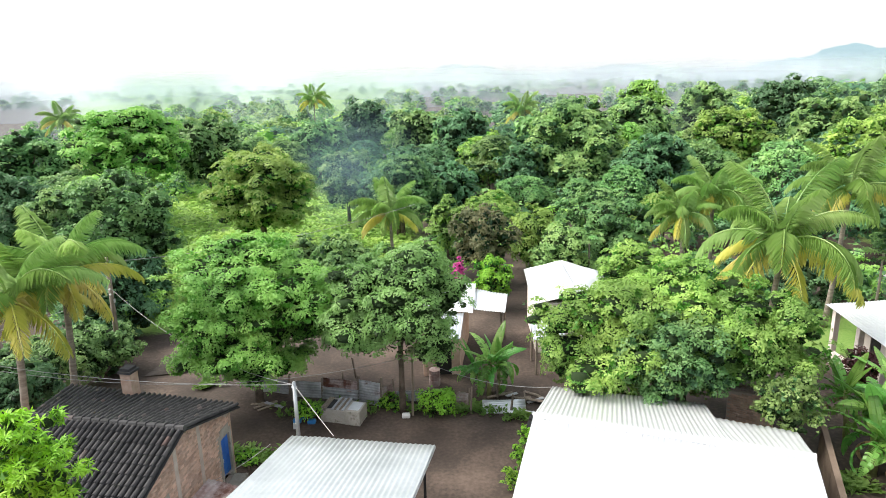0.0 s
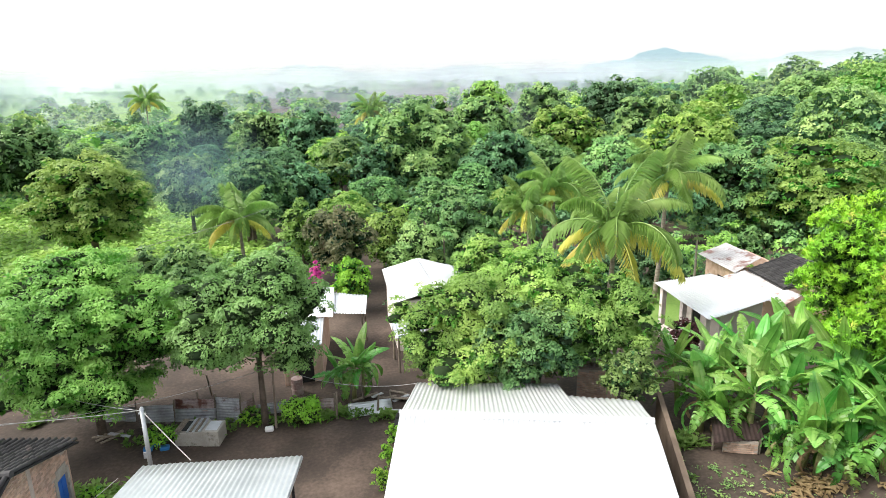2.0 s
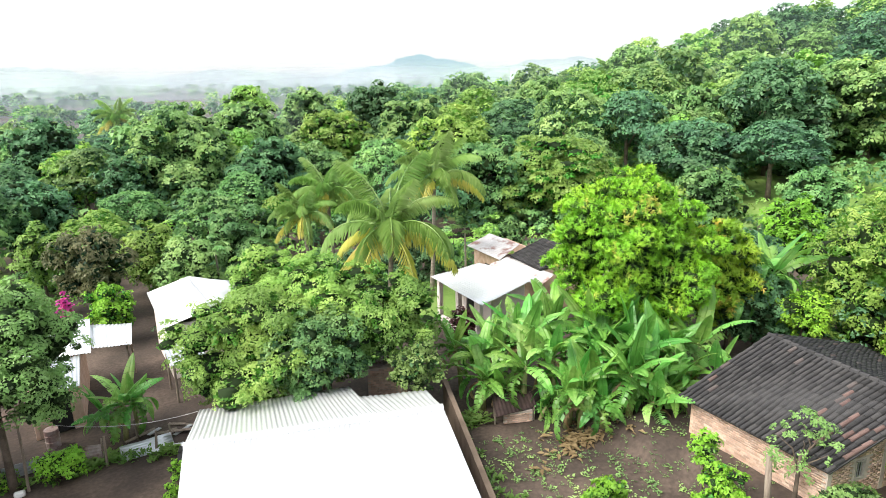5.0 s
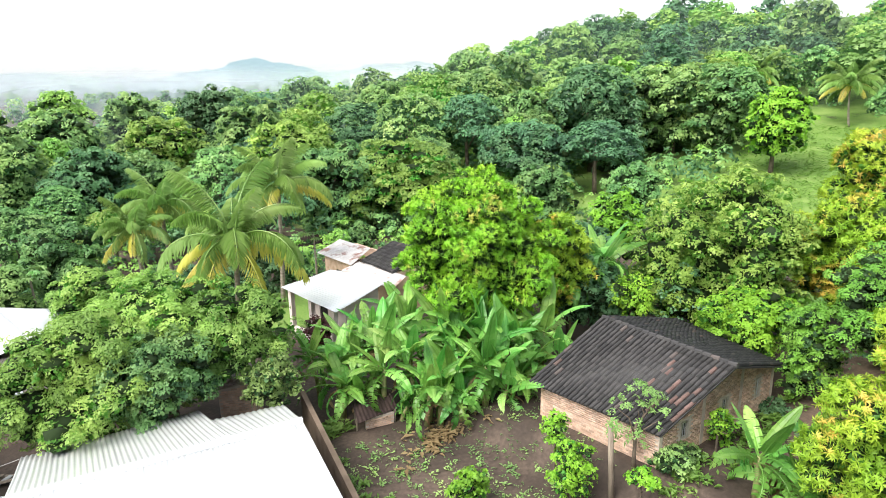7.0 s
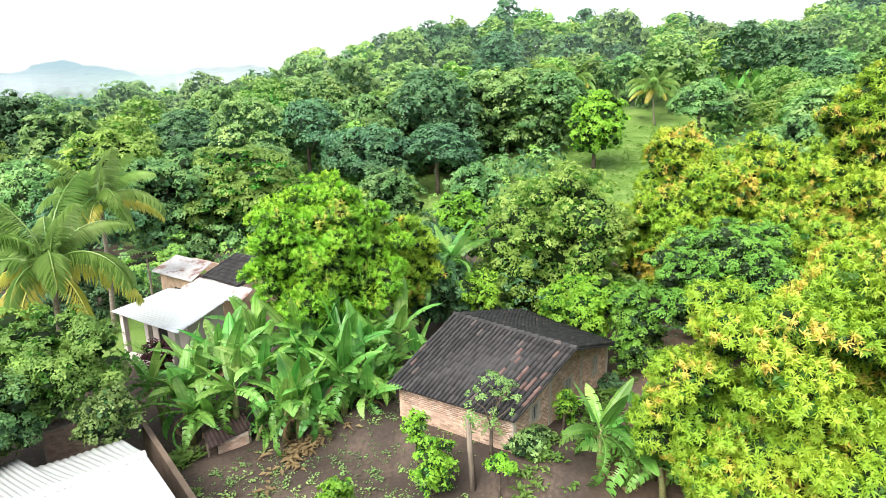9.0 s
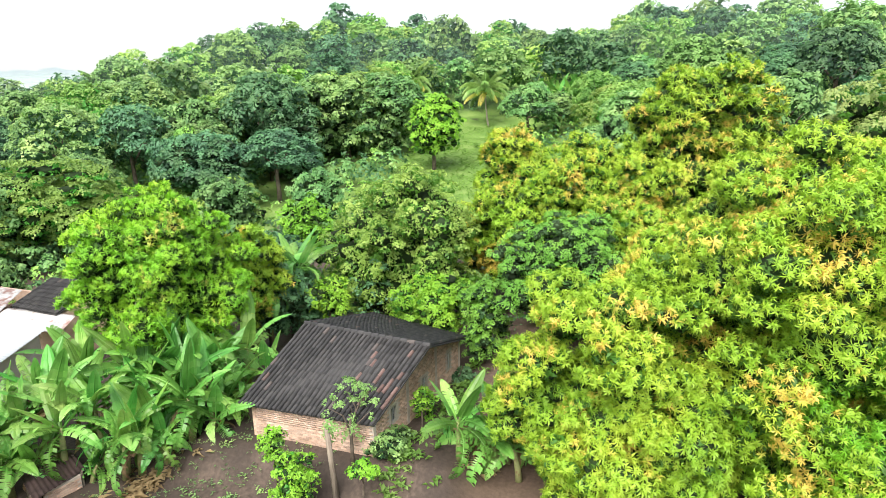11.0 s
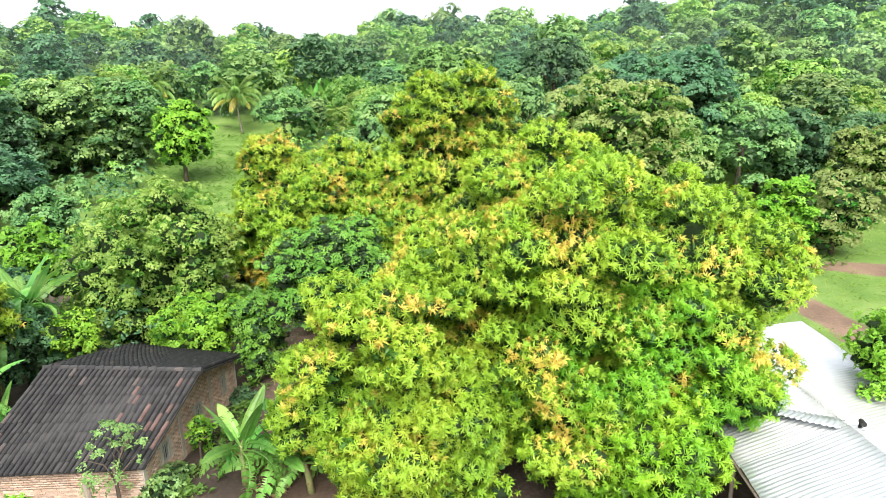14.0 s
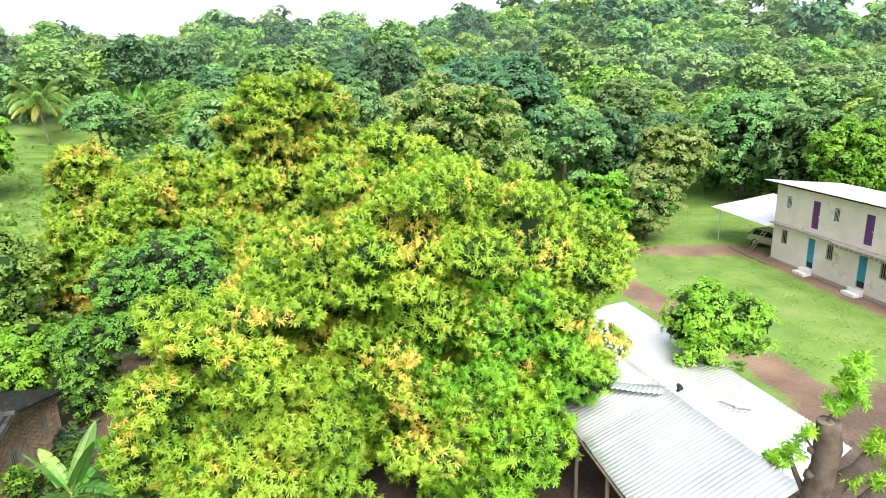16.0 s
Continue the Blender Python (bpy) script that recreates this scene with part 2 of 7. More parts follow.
WIRE = surface("cable", (0.2, 0.2, 0.2), (0.45, 0.45, 0.44), 4, 0.6, bump=0)


def ground_material():
    """Damp bare earth in the yards, grass on the plain and the hill, mixed by height and by broad patches."""
    m, n, l, out = nodes_of("ground_earth_and_grass")
    geo = n.new("ShaderNodeNewGeometry")
    att = n.new("ShaderNodeAttribute")
    att.attribute_name = "turf"
    big = n.new("ShaderNodeTexNoise")
    big.inputs["Scale"].default_value, big.inputs["Detail"].default_value = 0.35, 8
    fine = n.new("ShaderNodeTexNoise")
    fine.inputs["Scale"].default_value, fine.inputs["Detail"].default_value = 6, 6
    for t in (big, fine):
        l.new(geo.outputs["Position"], t.inputs["Vector"])
    a = n.new("ShaderNodeMath")
    a.operation = "MULTIPLY_ADD"
    l.new(fine.outputs[0], a.inputs[0])
    a.inputs[1].default_value = 0.5
    l.new(big.outputs[0], a.inputs[2])
    earth = ramp(n, [(0.45, (0.026, 0.018, 0.014)), (0.72, (0.056, 0.04, 0.031)), (0.98, (0.125, 0.09, 0.07))])
    turf = ramp(n, [(0.45, (0.08, 0.16, 0.025)), (0.72, (0.13, 0.235, 0.04)), (0.98, (0.2, 0.29, 0.075))])
    l.new(a.outputs[0], earth.inputs[0])
    l.new(a.outputs[0], turf.inputs[0])
    dry = n.new("ShaderNodeAttribute")
    dry.attribute_name = "dry"
    sand = ramp(n, [(0.45, (0.12, 0.075, 0.05)), (0.72, (0.2, 0.13, 0.09)), (0.98, (0.28, 0.19, 0.13))])
    l.new(a.outputs[0], sand.inputs[0])
    soil = n.new("ShaderNodeMix")
    soil.data_type = "RGBA"
    l.new(dry.outputs["Fac"], soil.inputs[0])
    l.new(earth.outputs[0], soil.inputs[6])
    l.new(sand.outputs[0], soil.inputs[7])
    edge = n.new("ShaderNodeMath")
    edge.operation = "MULTIPLY_ADD"
    l.new(a.outputs[0], edge.inputs[0])
    edge.inputs[1].default_value = 0.9
    l.new(att.outputs["Fac"], edge.inputs[2])
    mr = n.new("ShaderNodeMapRange")
    mr.inputs[1].default_value, mr.inputs[2].default_value = 1.05, 1.25
    l.new(edge.outputs[0], mr.inputs[0])
    mx = n.new("ShaderNodeMix")
    mx.data_type = "RGBA"
    l.new(mr.outputs[0], mx.inputs[0])
    l.new(soil.outputs[2], mx.inputs[6])
    l.new(turf.outputs[0], mx.inputs[7])
    p = n.new("ShaderNodeBsdfPrincipled")
    p.inputs["Roughness"].default_value = 0.85
    l.new(mx.outputs[2], p.inputs["Base Color"])
    b = n.new("ShaderNodeBump")
    b.inputs["Strength"].default_value, b.inputs["Distance"].default_value = 0.6, 0.08
    l.new(a.outputs[0], b.inputs["Height"])
    l.new(b.outputs[0], p.inputs["Normal"])
    l.new(p.outputs[0], out.inputs[0])
    return m


# Even glow for far hills: the haze of distance is put into the colour.
def haze_glow_material(name, colour, strength):
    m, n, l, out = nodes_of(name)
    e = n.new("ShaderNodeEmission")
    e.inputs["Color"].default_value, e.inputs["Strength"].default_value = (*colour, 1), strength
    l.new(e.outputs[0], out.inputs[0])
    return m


def haze_sheet_material(name, density, scale, low, high, colour=(0.48, 0.57, 0.61)):
    """Thin see-through sheet standing in for mist and distance haze; it lets most light pass, is thickest near the
    ground and torn by noise.
    """
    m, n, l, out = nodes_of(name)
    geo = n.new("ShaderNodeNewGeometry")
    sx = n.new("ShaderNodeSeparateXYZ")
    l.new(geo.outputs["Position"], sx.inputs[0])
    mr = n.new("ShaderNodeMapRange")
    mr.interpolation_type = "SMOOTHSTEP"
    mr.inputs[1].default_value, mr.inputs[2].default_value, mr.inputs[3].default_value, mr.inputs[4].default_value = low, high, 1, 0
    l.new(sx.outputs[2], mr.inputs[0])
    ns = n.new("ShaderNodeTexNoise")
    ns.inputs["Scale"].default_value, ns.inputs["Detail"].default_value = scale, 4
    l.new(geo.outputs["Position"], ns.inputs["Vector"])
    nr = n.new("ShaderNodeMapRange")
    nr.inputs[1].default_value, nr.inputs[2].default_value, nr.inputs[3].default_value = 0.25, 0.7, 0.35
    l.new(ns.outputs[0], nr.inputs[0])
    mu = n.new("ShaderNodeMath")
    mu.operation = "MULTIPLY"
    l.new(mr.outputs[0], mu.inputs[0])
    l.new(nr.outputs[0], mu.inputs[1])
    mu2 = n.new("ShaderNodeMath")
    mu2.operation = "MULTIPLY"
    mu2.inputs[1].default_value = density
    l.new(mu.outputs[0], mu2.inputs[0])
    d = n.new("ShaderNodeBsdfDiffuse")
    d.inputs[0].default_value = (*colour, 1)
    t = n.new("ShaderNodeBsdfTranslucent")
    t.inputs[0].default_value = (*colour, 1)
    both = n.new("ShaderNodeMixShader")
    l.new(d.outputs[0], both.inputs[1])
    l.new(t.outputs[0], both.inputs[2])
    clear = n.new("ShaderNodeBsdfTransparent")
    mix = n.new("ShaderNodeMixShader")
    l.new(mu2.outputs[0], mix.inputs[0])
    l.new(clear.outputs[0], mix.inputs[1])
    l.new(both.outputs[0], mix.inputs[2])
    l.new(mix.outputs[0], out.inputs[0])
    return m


# ---- mesh helpers ----
def mesh_from(name, verts, faces, material=None, smooth=False):
    """A mesh from an array of corners and an array of equal-sided faces, or from plain lists."""
    me = bpy.data.meshes.new(name)
    if isinstance(faces, np.ndarray):
        k = faces.shape[1]
        me.vertices.add(len(verts))
        me.vertices.foreach_set("co", np.asarray(verts, np.float32).ravel())
        me.loops.add(faces.size)
        me.loops.foreach_set("vertex_index", faces.astype(np.int32).ravel())
        me.polygons.add(len(faces))
        me.polygons.foreach_set("loop_start", np.arange(0, faces.size, k, dtype=np.int32))
        me.polygons.foreach_set("loop_total", np.full(len(faces), k, np.int32))
        me.update(calc_edges=True)
    else:
        me.from_pydata([tuple(v) for v in verts], [], faces)
        me.update()
    if smooth:
        me.polygons.foreach_set("use_smooth", np.ones(len(me.polygons), bool))
    if material:
        me.materials.append(material)
    return me


class Shape:
    """Collects boxes, tubes and sheets into one mesh."""

    def __init__(self):
        self.v, self.f = [], []

    def add(self, verts, faces):
        o = len(self.v)
        self.v.extend(Vector(p) for p in verts)
        self.f.extend([tuple(i + o for i in f) for f in faces])
        return self

    def box(self, lo, hi, m=None, bevel=0.0):
        (x0, y0, z0), (x1, y1, z1) = lo, hi
        if bevel:
            bm = bmesh.new()
            bmesh.ops.create_cube(bm, size=1)
            for v in bm.verts:
                v.co = Vector((x0 + (v.co.x + 0.5) * (x1 - x0), y0 + (v.co.y + 0.5) * (y1 - y0), z0 + (v.co.z + 0.5) * (z1 - z0)))
            bmesh.ops.bevel(bm, geom=bm.edges[:], offset=bevel, segments=2, affect="EDGES", profile=0.5)
            bm.verts.index_update()
            vs, fs = [v.co.copy() for v in bm.verts], [tuple(v.index for v in f.verts) for f in bm.faces]
            bm.free()
        else:
            vs = [Vector(p) for p in ((x0, y0, z0), (x1, y0, z0), (x1, y1, z0), (x0, y1, z0), (x0, y0, z1), (x1, y0, z1), (x1, y1, z1), (x0, y1, z1))]
            fs = [(3, 2, 1, 0), (4, 5, 6, 7), (0, 1, 5, 4), (1, 2, 6, 5), (2, 3, 7, 6), (3, 0, 4, 7)]
        if m:
            vs = [m @ p for p in vs]
        return self.add(vs, fs)

    def prism(self, outline, thick):
        """A flat outline (points in space) given a thickness along the vector thick."""
        n, t = len(outline), Vector(thick)
        vs = [Vector(p) for p in outline] + [Vector(p) + t for p in outline]
        fs = [tuple(range(n))[::-1], tuple(range(n, 2 * n))] + [(i, (i + 1) % n, n + (i + 1) % n, n + i) for i in range(n)]
        return self.add(vs, fs)

    def tube(self, points, radii, sides=8, cap=True):
        pts = [Vector(p) for p in points]
        rings = []
        for i, p in enumerate(pts):
            d = (pts[min(i + 1, len(pts) - 1)] - pts[max(i - 1, 0)]).normalized()
            a = d.cross(Vector((0.31, 0.95, 0.02)) if abs(d.z) > 0.8 else Vector((0, 0, 1))).normalized()
            b = d.cross(a)
            r = radii[i] if isinstance(radii, (list, tuple)) else radii
            rings.append([p + (a * math.cos(k * 2 * math.pi / sides) + b * math.sin(k * 2 * math.pi / sides)) * r for k in range(sides)])
        vs = [v for ring in rings for v in ring]
        fs = [(i * sides + k, i * sides + (k + 1) % sides, (i + 1) * sides + (k + 1) % sides, (i + 1) * sides + k) for i in range(len(pts) - 1) for k in range(sides)]
        if cap:
            fs += [tuple(range(sides))[::-1], tuple(range(len(vs) - sides, len(vs)))]
        return self.add(vs, fs)

    def welded(self):
        """Joins corners that coincide, so that neighbouring pieces become one body."""
        seen, remap, v = {}, [], []
        for p in self.v:
            key = (round(p.x, 4), round(p.y, 4), round(p.z, 4))
            if key not in seen:
                seen[key] = len(v)
                v.append(p)
            remap.append(seen[key])
        self.v, self.f = v, [g for g in (tuple(dict.fromkeys(remap[i] for i in f)) for f in self.f) if len(g) > 2]
        return self

    def mesh(self, name, material, smooth=False):
        return mesh_from(name, self.v, self.f, material, smooth)


def part(name, shape, material, parent, label="", smooth=False, m=None):
    """One mesh object under a thing or a part; shape is a Shape or a finished mesh."""
    me = shape.mesh(name, material, smooth) if isinstance(shape, Shape) else shape
    ob = new(name, me)
    ob.parent = parent
    if m is not None:
        ob.matrix_local = m
    if label:
        tagged(ob, label)
    return ob


def thing(name, label, category, at=None, group="", kind=""):
    ob = new(name)
    ob.empty_display_size = 0.2
    if at is not None:
        ob.matrix_world = at
    return tagged(ob, label, category, group, kind)


# ---- ground ----
def step(a, b, x):
    t = np.clip((x - a) / (b - a), 0, 1)
    return t * t * (3 - 2 * t)


RIDGE_V = (-420, -320, -262, -184, -153, -136, -122, -100, -84, -64, -40, -25, 0, 30, 47, 60, 110, 300)
RIDGE_Z = (1, 3, 3, 6, 8, 9.5, 19, 23.5, 26.5, 19.5, 20.5, 17, 23, 21.5, 21, 24, 30, 31)


def ground_z(x, y):
    """Height of the ground: level yards and plain, a wooded hill to the east, a slight bank under the tiled house."""
    x, y = np.asarray(x, float), np.asarray(y, float)
    u, v = x * 0.9962 - y * 0.0872, -x * 0.0872 - y * 0.9962
    ridge = sum(np.interp(v + d, RIDGE_V, RIDGE_Z) for d in (-10, -5, 0, 5, 10)) / 5
    start = 45 + 17 * step(15, 45, v)
    hill = ridge * step(0, 1, (u - start) / (190 - start)) * (1 - step(420, 900, u))
    bank = 1.0 * step(19.2, 20.8, x) * (1 - step(33, 37, x)) * step(3.6, 5.6, y + (x - 22) * 0.05) * (1 - step(15.5, 18.5, y))
    bumps = 0.05 * np.sin(x * 0.9 + 1.3 * np.sin(y * 0.5)) * np.sin(y * 0.8) * step(12, 25, np.hypot(x, y))
    return hill + bank + bumps


def turf_at(x, y):
    """How grassy the ground is, 0 bare earth to 1 turf: meadow, pasture, fields on the plain."""
    r, b = np.hypot(x, y), np.degrees(np.arctan2(x, y))
    field = step(40, 46, r) * step(-31, -27, b) * (1 - step(-6, 1, b))
    plain = (0.12 + 0.88 * step(-0.1, 0.15, np.sin(x * 0.009 + 0.4) * np.sin(y * 0.0052 + 1.1) - 0.55)) * step(130, 170, r) * (1 - step(28, 36, b)) * step(-170, -160, b)
    plain = np.maximum(plain, step(410, 440, r) * (1 - step(820, 900, r)) * step(-19, -17, b) * (1 - step(-7, -5, b)))
    pasture = step(70, 76, r) * (1 - step(112, 122, r)) * step(71, 74, b) * (1 - step(84, 88, b))
    meadow = step(-20, -25, y) * step(16, 22, x) * (1 - step(86, 94, r))
    side = np.exp(-(((x - 25) / 6) ** 2 + ((y - 37) / 5) ** 2) ** 2)
    p, q = (x - 43) * -0.466 + (y + 41) * -0.885, (x - 43) * 0.885 - (y + 41) * 0.466
    bare = np.exp(-((p / 6.5) ** 2 + (q / 2.3) ** 2) ** 2)
    track = np.exp(-((y + 27.6 + (x - 21.8) * 0.14) / 1.5) ** 2) * step(14, 20, x) * (1 - step(38, 46, x))
    front = np.exp(-((y + 42.6 + (x - 30) * 0.26) / 1.3) ** 2) * step(16, 20, x) * (1 - step(40, 44, x))
    loop = np.exp(-((x - 27.6 - 0.8 * np.sin(y * 0.5)) / 0.5) ** 2) * step(-40, -37, y) * (1 - step(-32, -30, y))
    worn = np.clip((bare + track + front + 0.8 * loop), 0, 1)
    wild = (0.12 + 0.5 * step(30, 36, b) * step(60, 75, r)) * step(44, 50, r) * (1 - step(150, 170, b)) * (1 - step(0, 6, -14 - y) * (1 - step(80, 90, r))) * step(-45, -41, b)
    t = np.maximum.reduce([field, plain, pasture, meadow * (1 - worn), side, wild])
    return np.clip(t, 0, 1)


rad = np.concatenate([np.arange(0.0, 70, 0.6), np.geomspace(70, 4600, 90)])
ang = np.linspace(0, 2 * np.pi, 361)[:-1]
RR, AA = np.meshgrid(rad, ang, indexing="ij")
GX, GY = RR * np.sin(AA) + 0.37, RR * np.cos(AA) + 0.21
GZ = ground_z(GX, GY)
gv = np.stack([GX, GY, GZ], -1).reshape(-1, 3)
i0 = np.arange(len(rad) - 1)[:, None] * 360
j0 = np.arange(360)[None, :]
j1 = (j0 + 1) % 360
gf = np.stack([i0 + j0, i0 + 360 + j0, i0 + 360 + j1, i0 + j1], -1).reshape(-1, 4)
ground_mesh = mesh_from("ground", gv, gf[:, ::-1].copy(), ground_material(), smooth=True)
turf_layer = ground_mesh.attributes.new("turf", "FLOAT", "POINT")
turf_layer.data.foreach_set("value", turf_at(GX, GY).astype(np.float32).ravel())
dry_layer = ground_mesh.attributes.new("dry", "FLOAT", "POINT")
dry_layer.data.foreach_set("value", np.maximum(step(-8, -22, GY) * step(14, 22, GX) * (1 - step(70, 78, np.hypot(GX, GY))), 0.45 * step(17, 21, GX) * (1 - step(36, 42, GX)) * step(-4, -1, GY) * (1 - step(4.0, 5.5, GY))).astype(np.float32).ravel())
tagged(new("ground", ground_mesh), "damp brown earth yards, green meadow and wooded hill", "ground", kind="structure")


def gz(x, y):
    return float(ground_z(x, y))


# ---- plants ----
def unit(a):
    return a / np.maximum(np.linalg.norm(a, axis=-1, keepdims=True), 1e-9)


ico = bmesh.new()
bmesh.ops.create_icosphere(ico, subdivisions=1, radius=1)
ICO_V = np.array([tuple(q.co) for q in ico.verts])
ICO_F = np.array([tuple(q.index for q in p.verts) for p in ico.faces])
ico.free()


def leaves(base, direction, normal, length, width, fold=0.15, droop=0.2):
    """Folded four-cornered leaves, all at once."""
    d = unit(direction)
    s = unit(np.cross(normal, d))
    n = np.cross(d, s)
    L, W = length[:, None], width[:, None]
    mid = base + d * L * 0.45
    v = np.stack([base, mid + s * W * 0.5 - n * W * fold * 0 + n * W * fold, base + d * L - n * L * droop, mid - s * W * 0.5 + n * W * fold], 1).reshape(-1, 3)
    k = np.arange(len(base))[:, None] * 4
    f = np.concatenate([k + np.array([[0, 2, 1]]), k + np.array([[0, 3, 2]])], 1).reshape(-1, 3)
    return v, f


def blades(base, direction, normal, length, width, droop=0.2):
    """Small three-cornered leaves, all at once; they widen to one side of their midrib."""
    d = unit(direction)
    side = unit(np.cross(normal, d))
    n = np.cross(d, side)
    L, W = length[:, None], width[:, None]
    v = np.stack([base, base + d * L * 0.5 + side * W, base + d * L - n * L * droop], 1).reshape(-1, 3)
    return v, np.arange(len(v)).reshape(-1, 3)[:, ::-1].copy()


def lobes_for(radius, height, rng, count, flat=1.0, bottom=0.3, puffs=6, loose=1.0):
    """Rounded boughs, each carrying smaller puffs of foliage, that together make an uneven crown: columns x, y, z, radius, vertical radius; the crown spans bottom*height to height."""
    low = bottom if bottom > 0.1 else bottom - 0.14
    zc, zr = height * (1 + low) / 2, height * (1 - low) / 2
    out = [(0, 0, zc - zr * 0.1, radius * 0.45, zr * 0.5)]
    for i in range(count):
        a = i * 2.39996 + rng.uniform(-0.5, 0.5)
        h = 1 - (1.75 if bottom > 0.15 else 1.97) * (i + 0.5) / count
        ring = math.sqrt(max(0.0, 1 - h * h)) * rng.uniform(0.72, 1.1)
        lr = rng.uniform(0.18, 0.36)
        k = 1 - lr * 1.2
        c = np.array((math.cos(a) * ring * radius * k, math.sin(a) * ring * radius * k, zc + h * zr * k * rng.uniform(0.85, 1.08)))
        r, rz = radius * lr, min(zr, radius) * lr * flat * rng.uniform(0.8, 1.1)
        out.append((*c, r * 0.85, rz * 0.85))
        for j in range(puffs):
            d = unit(np.array([math.cos(a), math.sin(a), 0.35 + 0.5 * h]) * 0.55 + unit(rng.normal(size=3)))
            if d[2] < -0.45:
                d[2] *= -1
            q = rng.uniform(0.34, 0.54)
            out.append((*(c + d * np.array([r, r, rz]) * rng.uniform(0.92, 1.2) * loose), r * q, r * q * max(0.55, flat) * rng.uniform(0.65, 0.9)))
    return np.array(out)


def umbrella_lobes(radius, height, rng, count, flat, bottom):
    """Flattened boughs spread over a wide cap, with a few lower ones hung under its rim."""
    z0, rise = height * bottom, height * (1 - bottom)
    out = [(0, 0, z0 + rise * 0.45, radius * 0.5, rise * 0.3)]
    for i in range(count):
        k = math.sqrt((i + 0.5) / count) * rng.uniform(0.88, 1.06)
        a = i * 2.39996 + rng.uniform(-0.4, 0.4)
        q = radius * rng.uniform(0.2, 0.34)
        low = rng.uniform(0.1, 0.35) if rng.random() < 0.25 else 0.0
        out.append((math.cos(a) * k * (radius - q * 0.8), math.sin(a) * k * (radius - q * 0.8), z0 + rise * (0.88 - 0.62 * k * k - low) + rng.uniform(-0.05, 0.05) * height, q, q * flat * rng.uniform(0.8, 1.2)))
    return np.array(out)


def bough_surface(lobes, rng, n, low=-0.5):
    """n or fewer points spread evenly over the joint outline of the boughs, their outward normals, and the outline's area."""
    area = 4.19 * lobes[:, 3] * (lobes[:, 3] + 2 * lobes[:, 4])
    ratio, p, nm = 0.5, None, None
    for tries in range(2):
        m = int(n / max(ratio, 0.08)) + 8
        pick = rng.choice(len(lobes), size=m, p=area / area.sum())
        d = unit(rng.normal(size=(m, 3)))
        sc = np.stack([lobes[pick, 3], lobes[pick, 3], lobes[pick, 4]], 1)
        p = lobes[pick, :3] + d * sc
        nm = unit(d / sc)
        left = np.nonzero((nm[:, 2] > low) | (rng.random(m) < 0.12))[0]
        x, y, z, own = (a[left].astype(np.float32) for a in (p[:, 0], p[:, 1], p[:, 2], pick))
        for i, (lx, ly, lz, lr, lv) in enumerate(lobes.tolist()):
            q = ((x - lx) ** 2 + (y - ly) ** 2) / (lr * lr) + (z - lz) ** 2 / (lv * lv)
            ok = (q > 0.86) | (own == i)
            if i % 8 == 0:
                left, x, y, z, own = left[ok], x[ok], y[ok], z[ok], own[ok]
            elif not ok.all():
                x[~ok], own[~ok] = lobes[0, 0], -1
                z[~ok], y[~ok] = lobes[0, 2], lobes[0, 1]
        bad = own < 0
        left = left[~bad]
        ratio = max(len(left) / m, 0.02)
        p, nm = p[left], nm[left]
        if n > 2000:
            break
    return p[:n], nm[:n], area.sum() * ratio


def outward_only(c, cn, lobes, rng):
    """Keeps leaves on the outer side of a bough and thins them in the clefts, so that the dark coat there stands in for
    shade.
    """
    centre = np.array([lobes[:, 0].mean(), lobes[:, 1].mean(), lobes[:, 2].mean() - 0.4 * np.ptp(lobes[:, 2])])
    facing = np.sum(cn * unit(c - centre), 1)
    return rng.random(len(c)) < np.clip((facing + 0.25) / 0.65, 0.06, 1.0)


def flat_leaves(base, normal, heading, length, width, droop=0.12):
    """Small leaves that lie along the surface whose normal is given, each headed roughly along heading."""
    n = unit(normal)
    d = heading - n * np.sum(heading * n, 1, keepdims=True)
    return blades(base - unit(d) * (length * 0.5)[:, None], d, n, length, width, droop)


def rosettes(c, axis, rng, leaf, aspect, per):
    """Whorls of long narrow leaves round shoot tips: the upper ones stand, the lower ones arch and hang."""
    m = len(c)
    e1 = unit(np.cross(axis, rng.normal(size=(m, 3))))
    e2 = np.cross(axis, e1)
    k = np.arange(per)[None, :]
    turn = k * 2.39996 + rng.uniform(-0.3, 0.3, (m, per))
    lift = np.radians(58 - 100 * (k + 0.5) / per + rng.uniform(-12, 12, (m, per)))[..., None]
    out = np.cos(turn)[..., None] * e1[:, None] + np.sin(turn)[..., None] * e2[:, None]
    ax = axis[:, None]
    d = (np.cos(lift) * out + np.sin(lift) * ax).reshape(-1, 3)
    n = (np.cos(lift) * ax - np.sin(lift) * out).reshape(-1, 3)
    L = (leaf * rng.uniform(0.75, 1.2, (m, 1)) * rng.uniform(0.75, 1.15, (m, per))).ravel()
    v, f = blades(np.repeat(c, per, 0), d, n, L, L * aspect, 0.3)
    keep = np.ones(len(v), bool)
    first = np.arange(m) * per * 3
    keep[::3] = False
    keep[first] = True
    renum = np.cumsum(keep) - 1
    renum[::3] = np.repeat(renum[first], per)
    return v[keep], renum[f]


